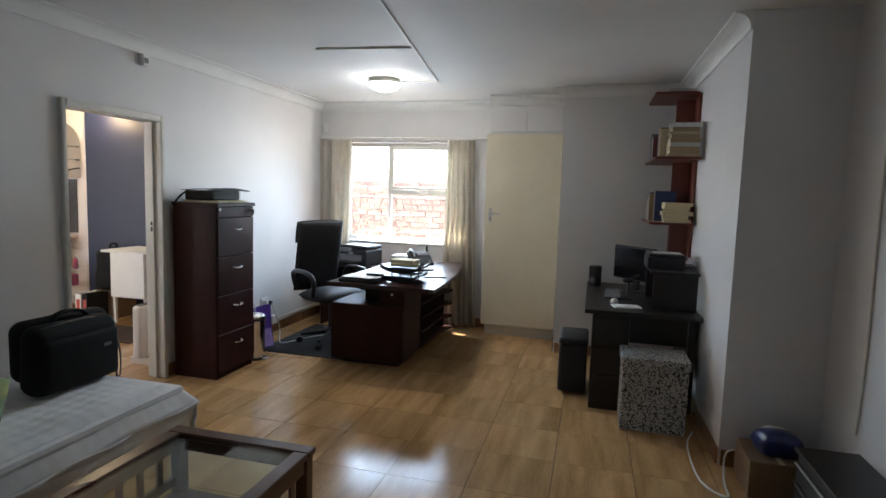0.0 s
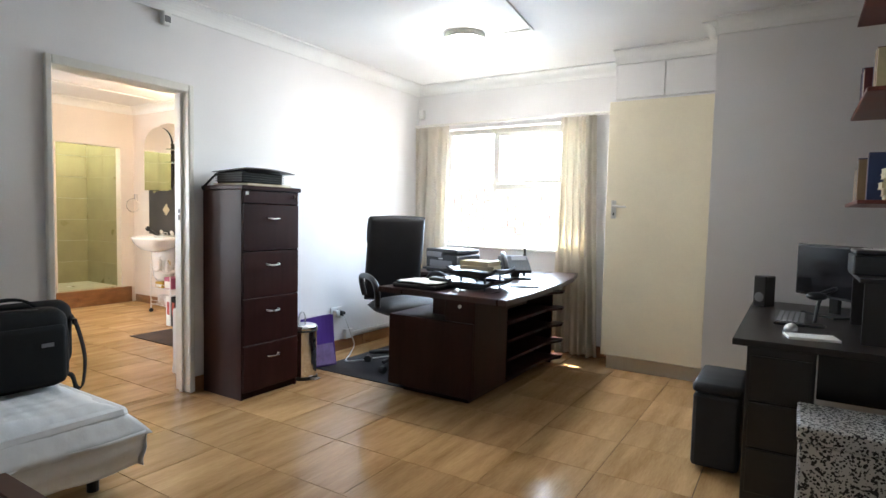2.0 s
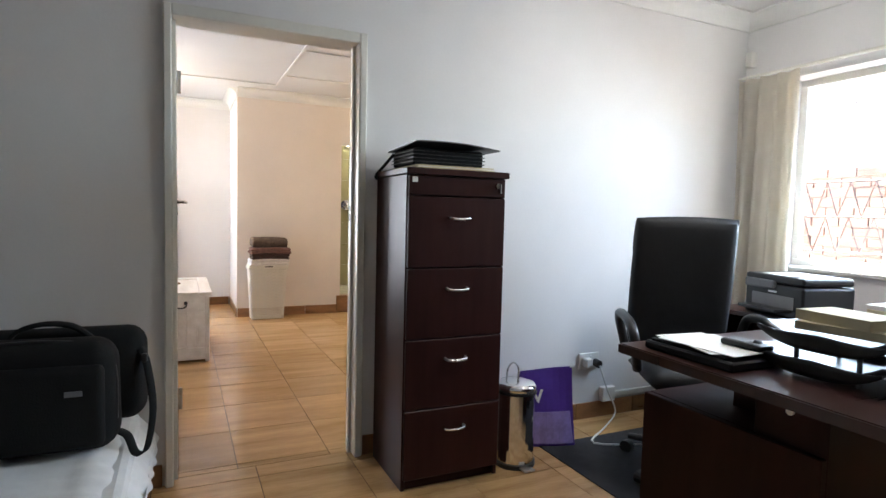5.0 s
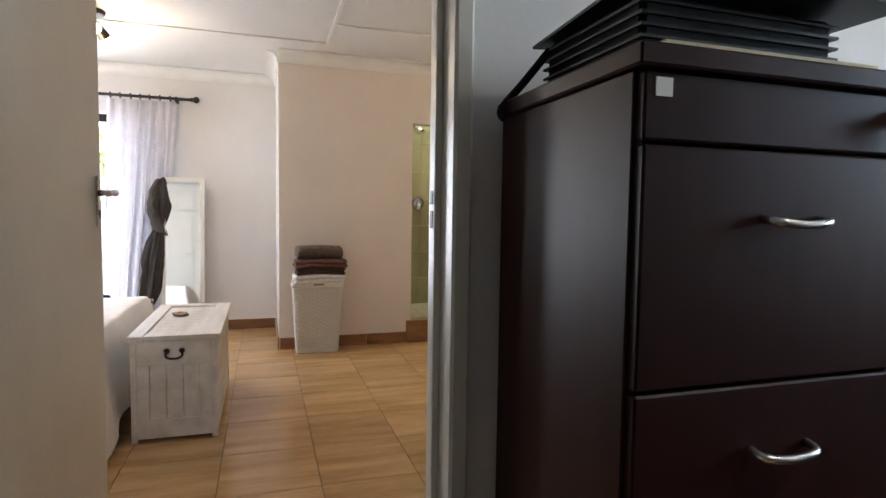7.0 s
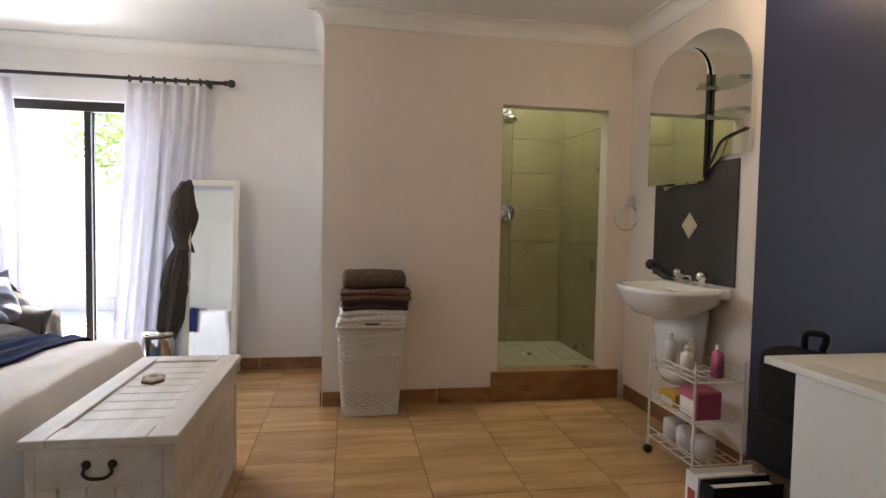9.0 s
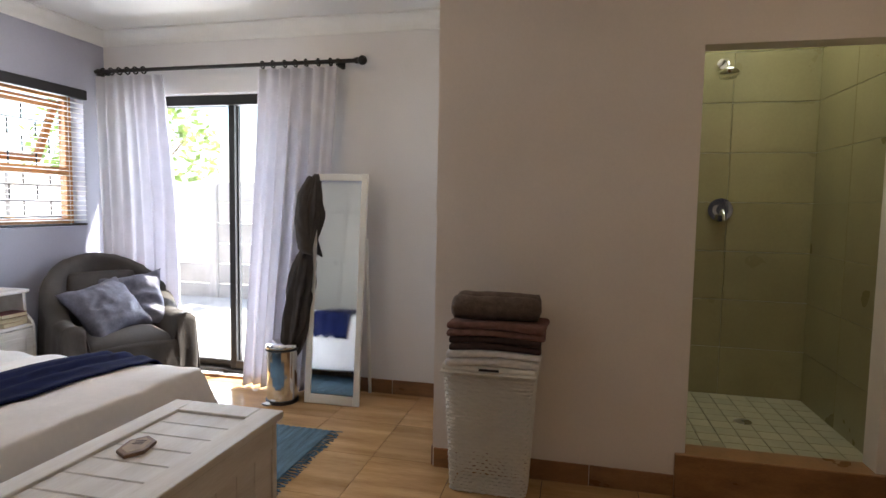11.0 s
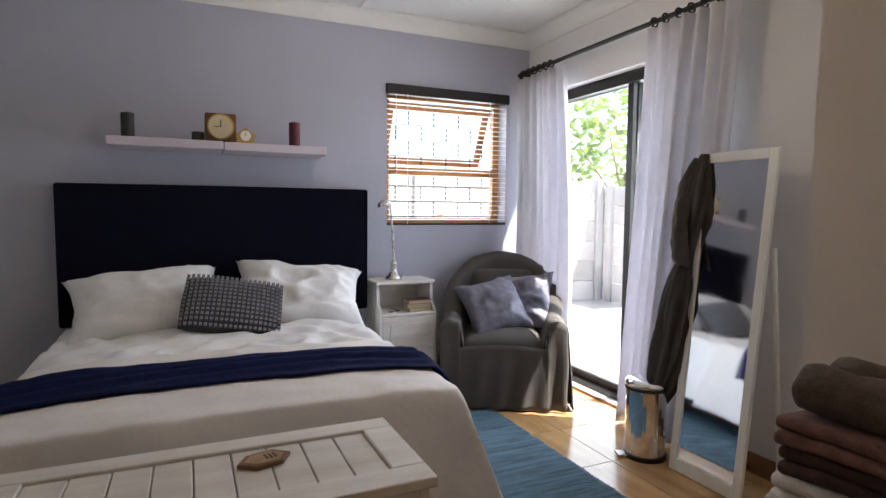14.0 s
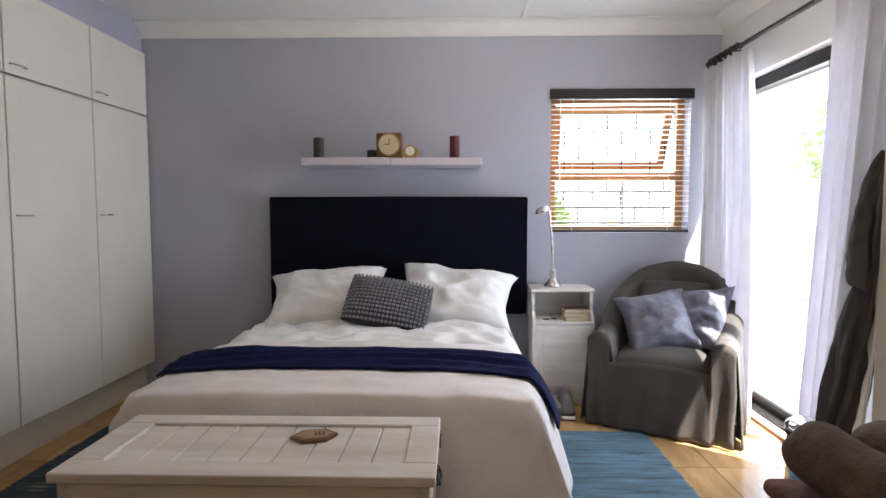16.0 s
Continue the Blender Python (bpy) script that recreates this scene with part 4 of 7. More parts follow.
part("panel", box(3.78, 4.09, 4.42, 4.44, 0.7505, 1.02, 0.002), BLACK_WOOD, ht)
part("panel", box(3.78, 4.09, 5.0, 5.02, 0.7505, 1.02, 0.002), BLACK_WOOD, ht)
part("top", box(3.76, 4.1, 4.4, 5.04, 1.02, 1.04, 0.003), BLACK_WOOD, ht)
sc = office_printer((3.88, 5.02, 1.0405), 90, "black flatbed scanner printer on the desk hutch")
sc.scale = (0.75, 0.75, 0.6)
mo = thing("monitor", "black flat computer monitor on a stand", "monitor", (3.7, 5.55, 0.75), -50)
part("bezel", box(-0.24, 0.24, -0.02, 0.02, 0.1, 0.4, 0.006), PLASTIC, mo)
part("screen", box(-0.225, 0.225, -0.0215, -0.0195, 0.115, 0.385), material("dark_screen", (0.012, 0.012, 0.014), 0.12, bump=0), mo)
part("neck", box(-0.03, 0.03, 0.02, 0.05, 0.01, 0.25, 0.004), PLASTIC, mo)
part("foot", box(-0.12, 0.12, -0.08, 0.1, 0, 0.012, 0.005), PLASTIC, mo)
sp = thing("speaker", "black desktop speaker on the computer desk", "speaker", (3.37, 5.72, 0.75), -30)
part("cabinet", box(-0.04, 0.04, -0.05, 0.05, 0, 0.19, 0.006), PLASTIC, sp)
part("cone", lathe([(0.03, 0.0), (0.018, 0.004), (0.005, 0.006)], 20), GREY_PLASTIC, sp).matrix_local = pose(0, -0.051, 0.06, 90, 0, 0)
kb = thing("keyboard", "black computer keyboard on the desk", "keyboard", (3.52, 5.25, 0.75), 88)
part("tray", box(-0.21, 0.21, -0.07, 0.07, 0, 0.015, 0.004), PLASTIC, kb)
for r in range(5):
    part("key_strip", box(-0.2, 0.2, -0.06 + r * 0.025, -0.04 + r * 0.025, 0.016, 0.021, 0.001), GREY_PLASTIC, kb)
ms = thing("computer_mouse", "white computer mouse beside the keyboard", "mouse", (3.52, 4.92, 0.75), 80)
part("shell", ball((0, 0, 0.006), 0.05, squash=(1, 0.6, 0.55)), WHITE_PLASTIC, ms, smooth=True)
nt = thing("notepad", "white notepad lying on the computer desk", "notepad", (3.6, 4.74, 0.75), 12)
part("sheets", box(-0.1, 0.1, -0.06, 0.06, 0, 0.012, 0.001), PAPER, nt)
part("binding", box(-0.1, 0.1, 0.055, 0.062, 0.0, 0.0135), GREY_PLASTIC, nt)
lp = thing("desk_lamp_arm", "black articulated desk lamp behind the keyboard", "lamp", (3.62, 5.1, 0.75))
part("base", lathe([(0.05, 0), (0.05, 0.012), (0.02, 0.02)], 20), PLASTIC, lp)
part("arm", pipe([(0, 0, 0.015), (0.02, 0.02, 0.14), (0.08, 0, 0.2), (0.0, -0.08, 0.17)], 0.009), PLASTIC, lp, smooth=True)
part("head", ball((0.0, -0.09, 0.165), 0.03, squash=(1.5, 1, 0.7)), PLASTIC, lp, smooth=True)
ot = thing("ottoman", "black leather cube ottoman under the computer desk", "ottoman", (0.015, 0.13, 0))
part("body", box(3.1, 3.32, 4.66, 5.08, 0.02, 0.4, 0.02, seg=2), LEATHER, ot)
part("lid", box(3.095, 3.325, 4.655, 5.085, 0.401, 0.455, 0.02, seg=2), LEATHER, ot, smooth=True)

spk = bpy.data.materials.new("black_and_white_print")
spk.use_nodes = True
t_ = spk.node_tree
vo = t_.nodes.new("ShaderNodeTexVoronoi")
vo.inputs["Scale"].default_value = 95
vo.feature = "F1"
n2 = t_.nodes.new("ShaderNodeTexNoise")
n2.inputs["Scale"].default_value = 80
tc = t_.nodes.new("ShaderNodeTexCoord")
cr = t_.nodes.new("ShaderNodeValToRGB")
cr.color_ramp.interpolation = "CONSTANT"
cr.color_ramp.elements[0].color, cr.color_ramp.elements[1].color = (0.015, 0.015, 0.016, 1), (0.5, 0.5, 0.48, 1)
cr.color_ramp.elements[1].position = 0.5
mm = t_.nodes.new("ShaderNodeMath")
mm.operation = "MULTIPLY_ADD"
mm.inputs[1].default_value = 0.55
t_.links.new(tc.outputs["Object"], vo.inputs["Vector"])
t_.links.new(tc.outputs["Object"], n2.inputs["Vector"])
t_.links.new(vo.outputs["Distance"], mm.inputs[0])
t_.links.new(n2.outputs[0], mm.inputs[2])
t_.links.new(mm.outputs[0], cr.inputs[0])
cr.color_ramp.elements[1].position = 0.74
t_.links.new(cr.outputs[0], t_.nodes["Principled BSDF"].inputs["Base Color"])
t_.nodes["Principled BSDF"].inputs["Roughness"].default_value = 0.6
pb = thing("storage_box", "black and white patterned lidded storage box", "storage box", (0.04, 0.24, 0))
part("body", box(3.53, 3.95, 3.97, 4.29, 0.0, 0.44, 0.006), spk, pb)
part("lid", box(3.52, 3.96, 3.96, 4.3, 0.4405, 0.51, 0.008), spk, pb)
wc = thing("loose_cable", "white cable lying on the floor by the wall", "cable")
part("cord", pipe([(4.05, 4.3, 0.01), (3.98, 4.05, 0.008), (3.98, 3.6, 0.008), (4.09, 3.45, 0.008), (4.1, 3.6, 0.03), (4.16, 3.83, 0.1), (4.3, 3.84, 0.12)], 0.006), WHITE_PLASTIC, wc, smooth=True)
kx = thing("cardboard_box", "closed brown cardboard box on the floor", "box", (0.035, 0.06, 0))
part("body", box(4.16, 4.47, 3.44, 3.75, 0, 0.2, 0.003), CARD, kx)
part("flap", box(4.162, 4.314, 3.442, 3.748, 0.2, 0.204), CARD, kx)
part("flap", box(4.316, 4.468, 3.442, 3.748, 0.2, 0.204), CARD, kx)
part("tape", box(4.3, 4.33, 3.44, 3.75, 0.2045, 0.206), CREAM_PAPER, kx)
bp = thing("blue_packet", "blue and white plastic packet lying on the box", "packet", (4.36, 3.64, 0.206), 10)
bp.scale = (0.85, 0.85, 0.85)
moved(part("packet", pad(0.27, 0.2, 0.13, 0.03, n=12), material("blue_foil", (0.02, 0.035, 0.16), 0.3, vary=0.4, scale=9, bump=0.6, fine=18), bp, smooth=True), pose(0, 0, 0.065, 0, 4, 0))
moved(part("label", pad(0.16, 0.12, 0.03, 0.01, n=8), PAPER, bp, smooth=True), pose(0.01, 0.03, 0.13, 8, 4, 0))
lc = thing("low_cabinet", "black low cabinet with steel drawer edges", "cabinet")
part("body", box(4.36, 4.62, 1.9, 3.33, 0.0, 0.35, 0.005), BLACK_WOOD, lc)
part("top", box(4.345, 4.63, 1.88, 3.35, 0.3505, 0.375, 0.004), BLACK_WOOD, lc)
for z in (0.1, 0.2, 0.3):
    dr = part("drawer", box(4.348, 4.36, 1.92, 3.31, z - 0.08, z + 0.01, 0.002), BLACK_WOOD, lc)
    part("edge_pull", box(4.338, 4.348, 1.92, 3.31, z + 0.002, z + 0.012, 0.002), STEEL, dr)
vc = thing("wall_cable", "thin cream cable running down the wall", "cable")
part("cord", pipe([(4.632, 3.4, 2.5), (4.632, 3.42, 1.6), (4.632, 3.4, 0.9), (4.632, 3.43, 0.44)], 0.006), TRIM, vc)

# bookshelf
bs = thing("wall_bookshelf", "red cherry wood wall bookshelf with staggered shelves", "bookshelf")
part("spine_board", box(4.095, 4.118, 5.3, 5.52, 1.1, 2.44, 0.003), CHERRY, bs)
part("upright", box(3.95, 4.094, 5.48, 5.498, 1.12, 2.41, 0.003), CHERRY, bs)
for z, a, b in ((1.37, 5.1, 5.9), (1.885, 4.98, 5.9), (2.42, 5.25, 5.85)):
    part("shelf", box(3.76, 4.094, a, b, z, z + 0.02, 0.003), CHERRY, bs)
part("foot_panel", box(3.95, 4.094, 5.42, 5.475, 1.1, 1.369, 0.003), CHERRY, bs)
rnd = random.Random(7)
covers = [material(f"book_cover_{n}", c, 0.5, vary=0.1, scale=8) for n, c in (("black", (0.015, 0.015, 0.017)), ("cream", (0.55, 0.46, 0.28)), ("white", (0.6, 0.6, 0.58)), ("tan", (0.36, 0.26, 0.15)), ("grey", (0.16, 0.16, 0.17)), ("maroon", (0.13, 0.03, 0.03)), ("blue", (0.03, 0.05, 0.13)))]


def flat_books(x, y, z, n, w=0.17, pale=False, group="books on the wall bookshelf"):
    for i in range(n):
        t = rnd.uniform(0.018, 0.034)
        c = covers[rnd.choice((1, 1, 2, 3) if pale else (0, 0, 1, 2, 3, 4, 5))]
        book("book", (rnd.uniform(0.19, 0.235), rnd.uniform(w - 0.03, w), t), c, (x + rnd.uniform(-0.01, 0.01), y + rnd.uniform(-0.01, 0.01), z), rnd.uniform(-6, 6), "book lying in a pile on the bookshelf", group=group, pages=CREAM_PAPER)
        z += t + 0.0006


def standing_books(x, y0, z, n, group="books on the wall bookshelf"):
    y = y0
    for i in range(n):
        t, h, w = rnd.uniform(0.018, 0.035), rnd.uniform(0.18, 0.26), rnd.uniform(0.13, 0.17)
        bk = book("book", (h, w, t), covers[rnd.randrange(7)], (0, 0, 0), label="book standing upright on the bookshelf", group=group, pages=CREAM_PAPER)
        bk.matrix_world = Matrix.Translation((x + w / 2, y + t, z + h / 2)) @ Matrix(((0, 1, 0, 0), (0, 0, -1, 0), (-1, 0, 0, 0), (0, 0, 0, 1)))
        y += t + 0.002


flat_books(3.97, 5.24, 1.3905, 6, pale=True)
flat_books(3.97, 5.1, 1.9055, 9, pale=True)
flat_books(3.98, 5.42, 2.4405, 2)
standing_books(3.79, 5.53, 1.3905, 9)
standing_books(3.79, 5.53, 1.9055, 10)
standing_books(3.82, 5.27, 1.9055, 6)
standing_books(3.82, 5.37, 1.3905, 3)
flat_books(3.97, 5.7, 2.4405, 2)

# ---- bed ----
BX, BHW, BY0, BY1, BZ = -2.79, 0.735, 1.04, 2.86, 0.585


def drape(s, t, lift=0.0, wrinkle=1.0):
    """A point of the cloth over the bed: s across (metres from the middle), t along from the head."""
    ex, ey = max(0.0, abs(s) - BHW), max(0.0, t - (BY1 - BY0))
    e = math.hypot(ex, ey)
    sg = 1 if s > 0 else -1
    fall = e - 0.07 * (1 - math.exp(-e / 0.07))
    n = noise.noise((s * 2.6, t * 2.6, 3.0)) * 0.012 + noise.noise((s * 8, t * 8, 1.0)) * 0.004 * wrinkle - abs(noise.noise((s * 5 + t * 2, t * 6 - s, 6.0))) * 0.007 * wrinkle + 0.002 * wrinkle
    ripple = 0.035 * min(1, e / 0.3) * (math.sin(9 * t + 1) if ex > ey else math.sin(9 * s))
    out = (0.06 * (1 - math.exp(-e / 0.06)) + 0.3 * max(0, e - 0.06) + ripple) if e > 0 else 0
    cx, cy = (ex / e, ey / e) if e > 1e-6 else (0, 0)
    x = BX + sg * min(abs(s), BHW) + sg * cx * out
    y = BY0 + min(t, BY1 - BY0) + cy * out * 0.6
    edge = 0.02 * (min(abs(s), BHW) / BHW) ** 4
    return (x + cx * sg * lift, y + cy * lift, max(0.02 + lift, BZ - edge - fall + n * (1 - min(1, fall * 3)) + lift))


bed = thing("bed", "double bed made up with white and blush linen", "bed")
part("mattress", box(BX - BHW + 0.03, BX + BHW - 0.03, BY0, BY1 - 0.05, 0.3, 0.56, 0.04, seg=3), BED_WHITE, bed)
part("base", box(BX - BHW + 0.05, BX + BHW - 0.05, BY0 + 0.01, BY1 - 0.08, 0.07, 0.3, 0.01), HEADBOARD, bed)
for x in (-0.6, 0.6):
    for y in (1.15, 2.65):
        part("leg", tube((BX + x, y, 0), (BX + x, y, 0.07), 0.03), PLASTIC, bed)
part("sheet", surface(110, 70, lambda u, v: drape(-1.22 + 2.44 * u, 0.02 + 1.22 * v, 0.008, 5.5), 0.004), BED_WHITE, bed, smooth=True)
tagged(part("duvet", surface(90, 80, lambda u, v: drape(-1.27 + 2.54 * u, 1.0 + 1.36 * v, 0.018, 1.8), 0.012), BED_CREAM, smooth=True), "blush white duvet spread over the foot of the bed", "duvet")
tagged(part("throw", surface(90, 26, lambda u, v: (lambda p: (p[0], p[1] + 0.02 * math.sin(5 * u + 2), p[2] + 0.012 * (1 + math.sin(22 * v + 4 * math.sin(4 * u))) * math.sin(math.pi * v)))(drape(-1.02 + 1.82 * u, 1.22 + 0.37 * v - 0.05 * u, 0.034, 1.0)), 0.01), NAVY_KNIT, smooth=True), "navy knitted throw laid across the bed", "throw")


def pillow(w, d, t, mat, m, label, name="pillow", seed=1.0):
    bm = bmesh.new()
    n = 30
    rows = [[], []]
    for side, sg in enumerate((1, -1)):
        for i in range(n + 1):
            line = []
            for k in range(n + 1):
                u, q = 2 * i / n - 1, 2 * k / n - 1
                e = max(0.0, (1 - u ** 4) * (1 - q ** 4))
                x = u * w / 2 * (1 - 0.15 * (1 - q * q) * abs(u))
                y = q * d / 2 * (1 - 0.15 * (1 - u * u) * abs(q))
                z = sg * (t / 2 * e ** 0.55 * (1.15 if sg > 0 else 0.8) + 0.002)
                crease = abs(noise.noise((x * 5 + seed, y * 8 + 2 * x, seed))) * 0.07 + abs(noise.noise((x * 13 + 5 * y, y * 16 + seed, seed))) * 0.026
                z += (-crease if sg > 0 else crease * 0.4) * e ** 0.7 + 0.012 * noise.noise((x * 4, y * 4, seed * 3))
                line.append(bm.verts.new((x + 0.01 * noise.noise((y * 9, seed, 0)), y + 0.012 * noise.noise((x * 9, seed, 4)), z)))
            rows[side].append(line)
    for i in range(n):
        for k in range(n):
            a, b = rows[0], rows[1]
            bm.faces.new((a[i][k], a[i + 1][k], a[i + 1][k + 1], a[i][k + 1]))
            bm.faces.new((b[i][k + 1], b[i + 1][k + 1], b[i + 1][k], b[i][k]))
    bmesh.ops.remove_doubles(bm, verts=bm.verts, dist=0.006)
    ob = part(name, bm, mat, smooth=True)
    ob.matrix_world = m
    return tagged(ob, label, "pillow" if name == "pillow" else "cushion")


pillow(0.8, 0.52, 0.24, BED_WHITE, pose(-2.42, 1.28, 0.715, -36, 4, 5), "soft white pillow leaning on the headboard", seed=1)
pillow(0.8, 0.52, 0.24, BED_WHITE, pose(-3.26, 1.27, 0.725, -38, -6, -6), "soft white pillow leaning on the headboard", seed=5)
waf = material("charcoal_waffle_fabric", (0.07, 0.07, 0.08), 0.9, vary=0.2, scale=20, bump=0.3, fine=120)
ck = thing("waffle_cushion", "charcoal waffle-weave cushion resting on the pillows", "cushion")
ck.matrix_world = pose(-2.85, 1.525, 0.712, -48, -9, -4)
bm = pad(0.52, 0.33, 0.12, 0.03, n=20)
part("pad", bm, waf, ck, smooth=True)
bm = bmesh.new()
for i in range(21):
    for j in range(13):
        u, q = (i - 10) / 10.6, (j - 6) / 6.6
        z = 0.06 * (max(0, 1 - abs(u) ** 6) * max(0, 1 - abs(q) ** 6)) ** 0.4 + 0.03 * (1 - u * u) * (1 - q * q)
        box(u * 0.26 - 0.008, u * 0.26 + 0.008, q * 0.165 - 0.008, q * 0.165 + 0.008, z - 0.003, z + 0.012, bm=bm)
part("waffle_weave", bm, material("grey_waffle_tufts", (0.24, 0.24, 0.27), 0.95, vary=0.15, scale=30, bump=0.3), ck)["kind"] = "stuff"

hb = thing("headboard", "midnight upholstered headboard fixed behind the bed", "headboard")
part("panel", box(-3.76, -1.96, 0.935, 1.02, 0.565, 1.385, 0.012, seg=2), HEADBOARD, hb)
part("piping", pipe([(-3.75, 1.02, 1.38), (-2.86, 1.022, 1.383), (-1.97, 1.02, 1.38)], 0.006), HEADBOARD, hb)
part("piping", pipe([(-3.753, 1.02, 0.58), (-3.755, 1.02, 1.38)], 0.006, smooth=1), HEADBOARD, hb)
part("piping", pipe([(-1.967, 1.02, 0.58), (-1.965, 1.02, 1.38)], 0.006, smooth=1), HEADBOARD, hb)
for x in (-3.5, -2.2):
    part("support", box(x - 0.03, x + 0.03, 0.94, 0.98, 0.0, 0.57), PLASTIC, hb)

for x0, x1, z in ((-2.832, -2.243, 1.591), (-3.432, -2.838, 1.588)):
    s = thing("floating_shelf", "pale lilac floating shelf above the headboard", "shelf", group="shelves above the bed")
    part("board", box(x0, x1, 0.932, 1.235, z, z + 0.048, 0.003), LILAC_SHELF, s)
    part("wall_cleat", box(x0 + 0.03, x1 - 0.03, 0.931, 0.945, z + 0.05, z + 0.056), LILAC_SHELF, s)


def candle(at, r, h, mat, label):
    c = thing("candle", label, "candle", at)
    part("wax", lathe([(r, 0), (r, h - 0.004), (r * 0.94, h), (r * 0.3, h - 0.003), (0.002, h - 0.004)], 24), mat, c, smooth=False)
    part("wick", tube((0, 0, h - 0.005), (0, 0, h + 0.01), 0.0015, sides=6), PLASTIC, c)


candle((-2.34, 1.14, 1.6395), 0.034, 0.138, GREY_WAX, "tall grey-green pillar candle on the shelf")
candle((-2.7, 1.13, 1.6395), 0.034, 0.055, GREY_WAX, "short black candle beside the clock")
candle((-3.255, 1.13, 1.637), 0.034, 0.15, MAROON_WAX, "tall maroon pillar candle on the shelf")
ck1 = thing("mantel_clock", "square wooden clock with a round pale face", "clock", (-2.822, 1.15, 1.6395), 0)
part("case", box(-0.085, 0.085, -0.04, 0.04, 0, 0.165, 0.006), material("walnut", (0.14, 0.055, 0.02), 0.35), ck1)
fc_ = part("face", lathe([(0.068, 0), (0.068, 0.004)], 36), CREAM_PAPER, ck1)
fc_.matrix_local = pose(0, 0.04, 0.087, -90, 0, 0)
bz = part("bezel", lathe([(0.075, 0), (0.075, 0.008), (0.068, 0.009), (0.066, 0.003)], 36), GOLD, ck1)
bz.matrix_local = pose(0, 0.0395, 0.087, -90, 0, 0)
part("hour_hand", box(-0.003, 0.003, 0.045, 0.047, 0.087, 0.125), PLASTIC, ck1)
part("minute_hand", box(-0.002, 0.035, 0.0475, 0.049, 0.085, 0.089), PLASTIC, ck1)
ck2 = thing("small_clock", "small brass five-sided clock on the shelf", "clock", (-2.96, 1.16, 1.637), 0)
bm = slab([(-0.045, 0), (0.045, 0), (0.055, 0.055), (0.0, 0.095), (-0.055, 0.055)], -0.025, 0.025, 0.004)
bmesh.ops.rotate(bm, matrix=Matrix.Rotation(radians(90), 3, "X"), verts=bm.verts)
part("case", bm, GOLD, ck2)
ob = part("face", lathe([(0.03, 0), (0.03, 0.003)], 24), PAPER, ck2)
ob.matrix_local = pose(0, 0.0255, 0.046, -90, 0, 0)
part("hand", box(-0.0015, 0.0015, 0.029, 0.0305, 0.046, 0.066), PLASTIC, ck2)

# chest at the foot of the bed
cs = thing("blanket_chest", "whitewashed wooden blanket chest with iron handles", "chest")
CX0, CX1, CY0, CY1 = -3.21, -2.15, 3.03, 3.475
for x in (CX0 + 0.012, CX1 - 0.042):
    for y in (CY0 + 0.012, CY1 - 0.042):
        part("post", box(x, x + 0.03, y, y + 0.03, 0.0, 0.538, 0.003), DISTRESSED, cs)
for y0, y1 in ((CY0 + 0.012, CY0 + 0.03), (CY1 - 0.03, CY1 - 0.012)):
    part("rail", box(CX0 + 0.042, CX1 - 0.042, y0, y1, 0.44, 0.538, 0.002), DISTRESSED, cs)
    part("rail", box(CX0 + 0.042, CX1 - 0.042, y0, y1, 0.02, 0.12, 0.002), DISTRESSED, cs)
    n = 9
    w = (CX1 - CX0 - 0.084) / n
    for k in range(n):
        part("board", box(CX0 + 0.042 + k * w + 0.001, CX0 + 0.042 + (k + 1) * w - 0.001, y0 + 0.006, y1 - 0.006, 0.12, 0.44, 0.002), DISTRESSED, cs)
for x0, x1, sgn in ((CX0 + 0.012, CX0 + 0.03, -1), (CX1 - 0.03, CX1 - 0.012, 1)):
    ym = (CY0 + CY1) / 2
    part("rail", box(x0, x1, CY0 + 0.042, CY1 - 0.042, 0.41, 0.538, 0.002), DISTRESSED, cs)
    part("rail", box(x0, x1, CY0 + 0.042, CY1 - 0.042, 0.02, 0.12, 0.002), DISTRESSED, cs)
    part("stile", box(x0, x1, CY0 + 0.042, CY0 + 0.1, 0.12, 0.41, 0.002), DISTRESSED, cs)
    part("stile", box(x0, x1, CY1 - 0.1, CY1 - 0.042, 0.12, 0.41, 0.002), DISTRESSED, cs)
    for k in range(3):
        w = (CY1 - CY0 - 0.2) / 3
        part("board", box(x0 + 0.007, x1 - 0.007, CY0 + 0.1 + k * w + 0.001, CY0 + 0.1 + (k + 1) * w - 0.001, 0.12, 0.41, 0.002), DISTRESSED, cs)
    xf = x1 if sgn > 0 else x0
    h = part("handle", pipe([(xf + sgn * 0.012, ym - 0.035, 0.48), (xf + sgn * 0.02, ym - 0.04, 0.462), (xf + sgn * 0.024, ym - 0.02, 0.448), (xf + sgn * 0.024, ym + 0.02, 0.448), (xf + sgn * 0.02, ym + 0.04, 0.462), (xf + sgn * 0.012, ym + 0.035, 0.48)], 0.0055), DARK_METAL, cs, "dark iron drop handle", smooth=True)
    for y in (ym - 0.037, ym + 0.037):
        part("rosette", ball((xf + sgn * 0.004, y, 0.483), 0.014, squash=(0.6, 1, 1)), DARK_METAL, h, smooth=True)
part("bottom", box(CX0 + 0.03, CX1 - 0.03, CY0 + 0.03, CY1 - 0.03, 0.03, 0.045), DISTRESSED, cs)
lid = part("lid", box(CX0 - 0.004, CX1 + 0.004, CY0 - 0.002, CY0 + 0.075, 0.54, 0.568, 0.003), DISTRESSED, cs)
part("lid_rail", box(CX0 - 0.004, CX1 + 0.004, CY1 - 0.085, CY1 + 0.006, 0.54, 0.568, 0.003), DISTRESSED, lid)
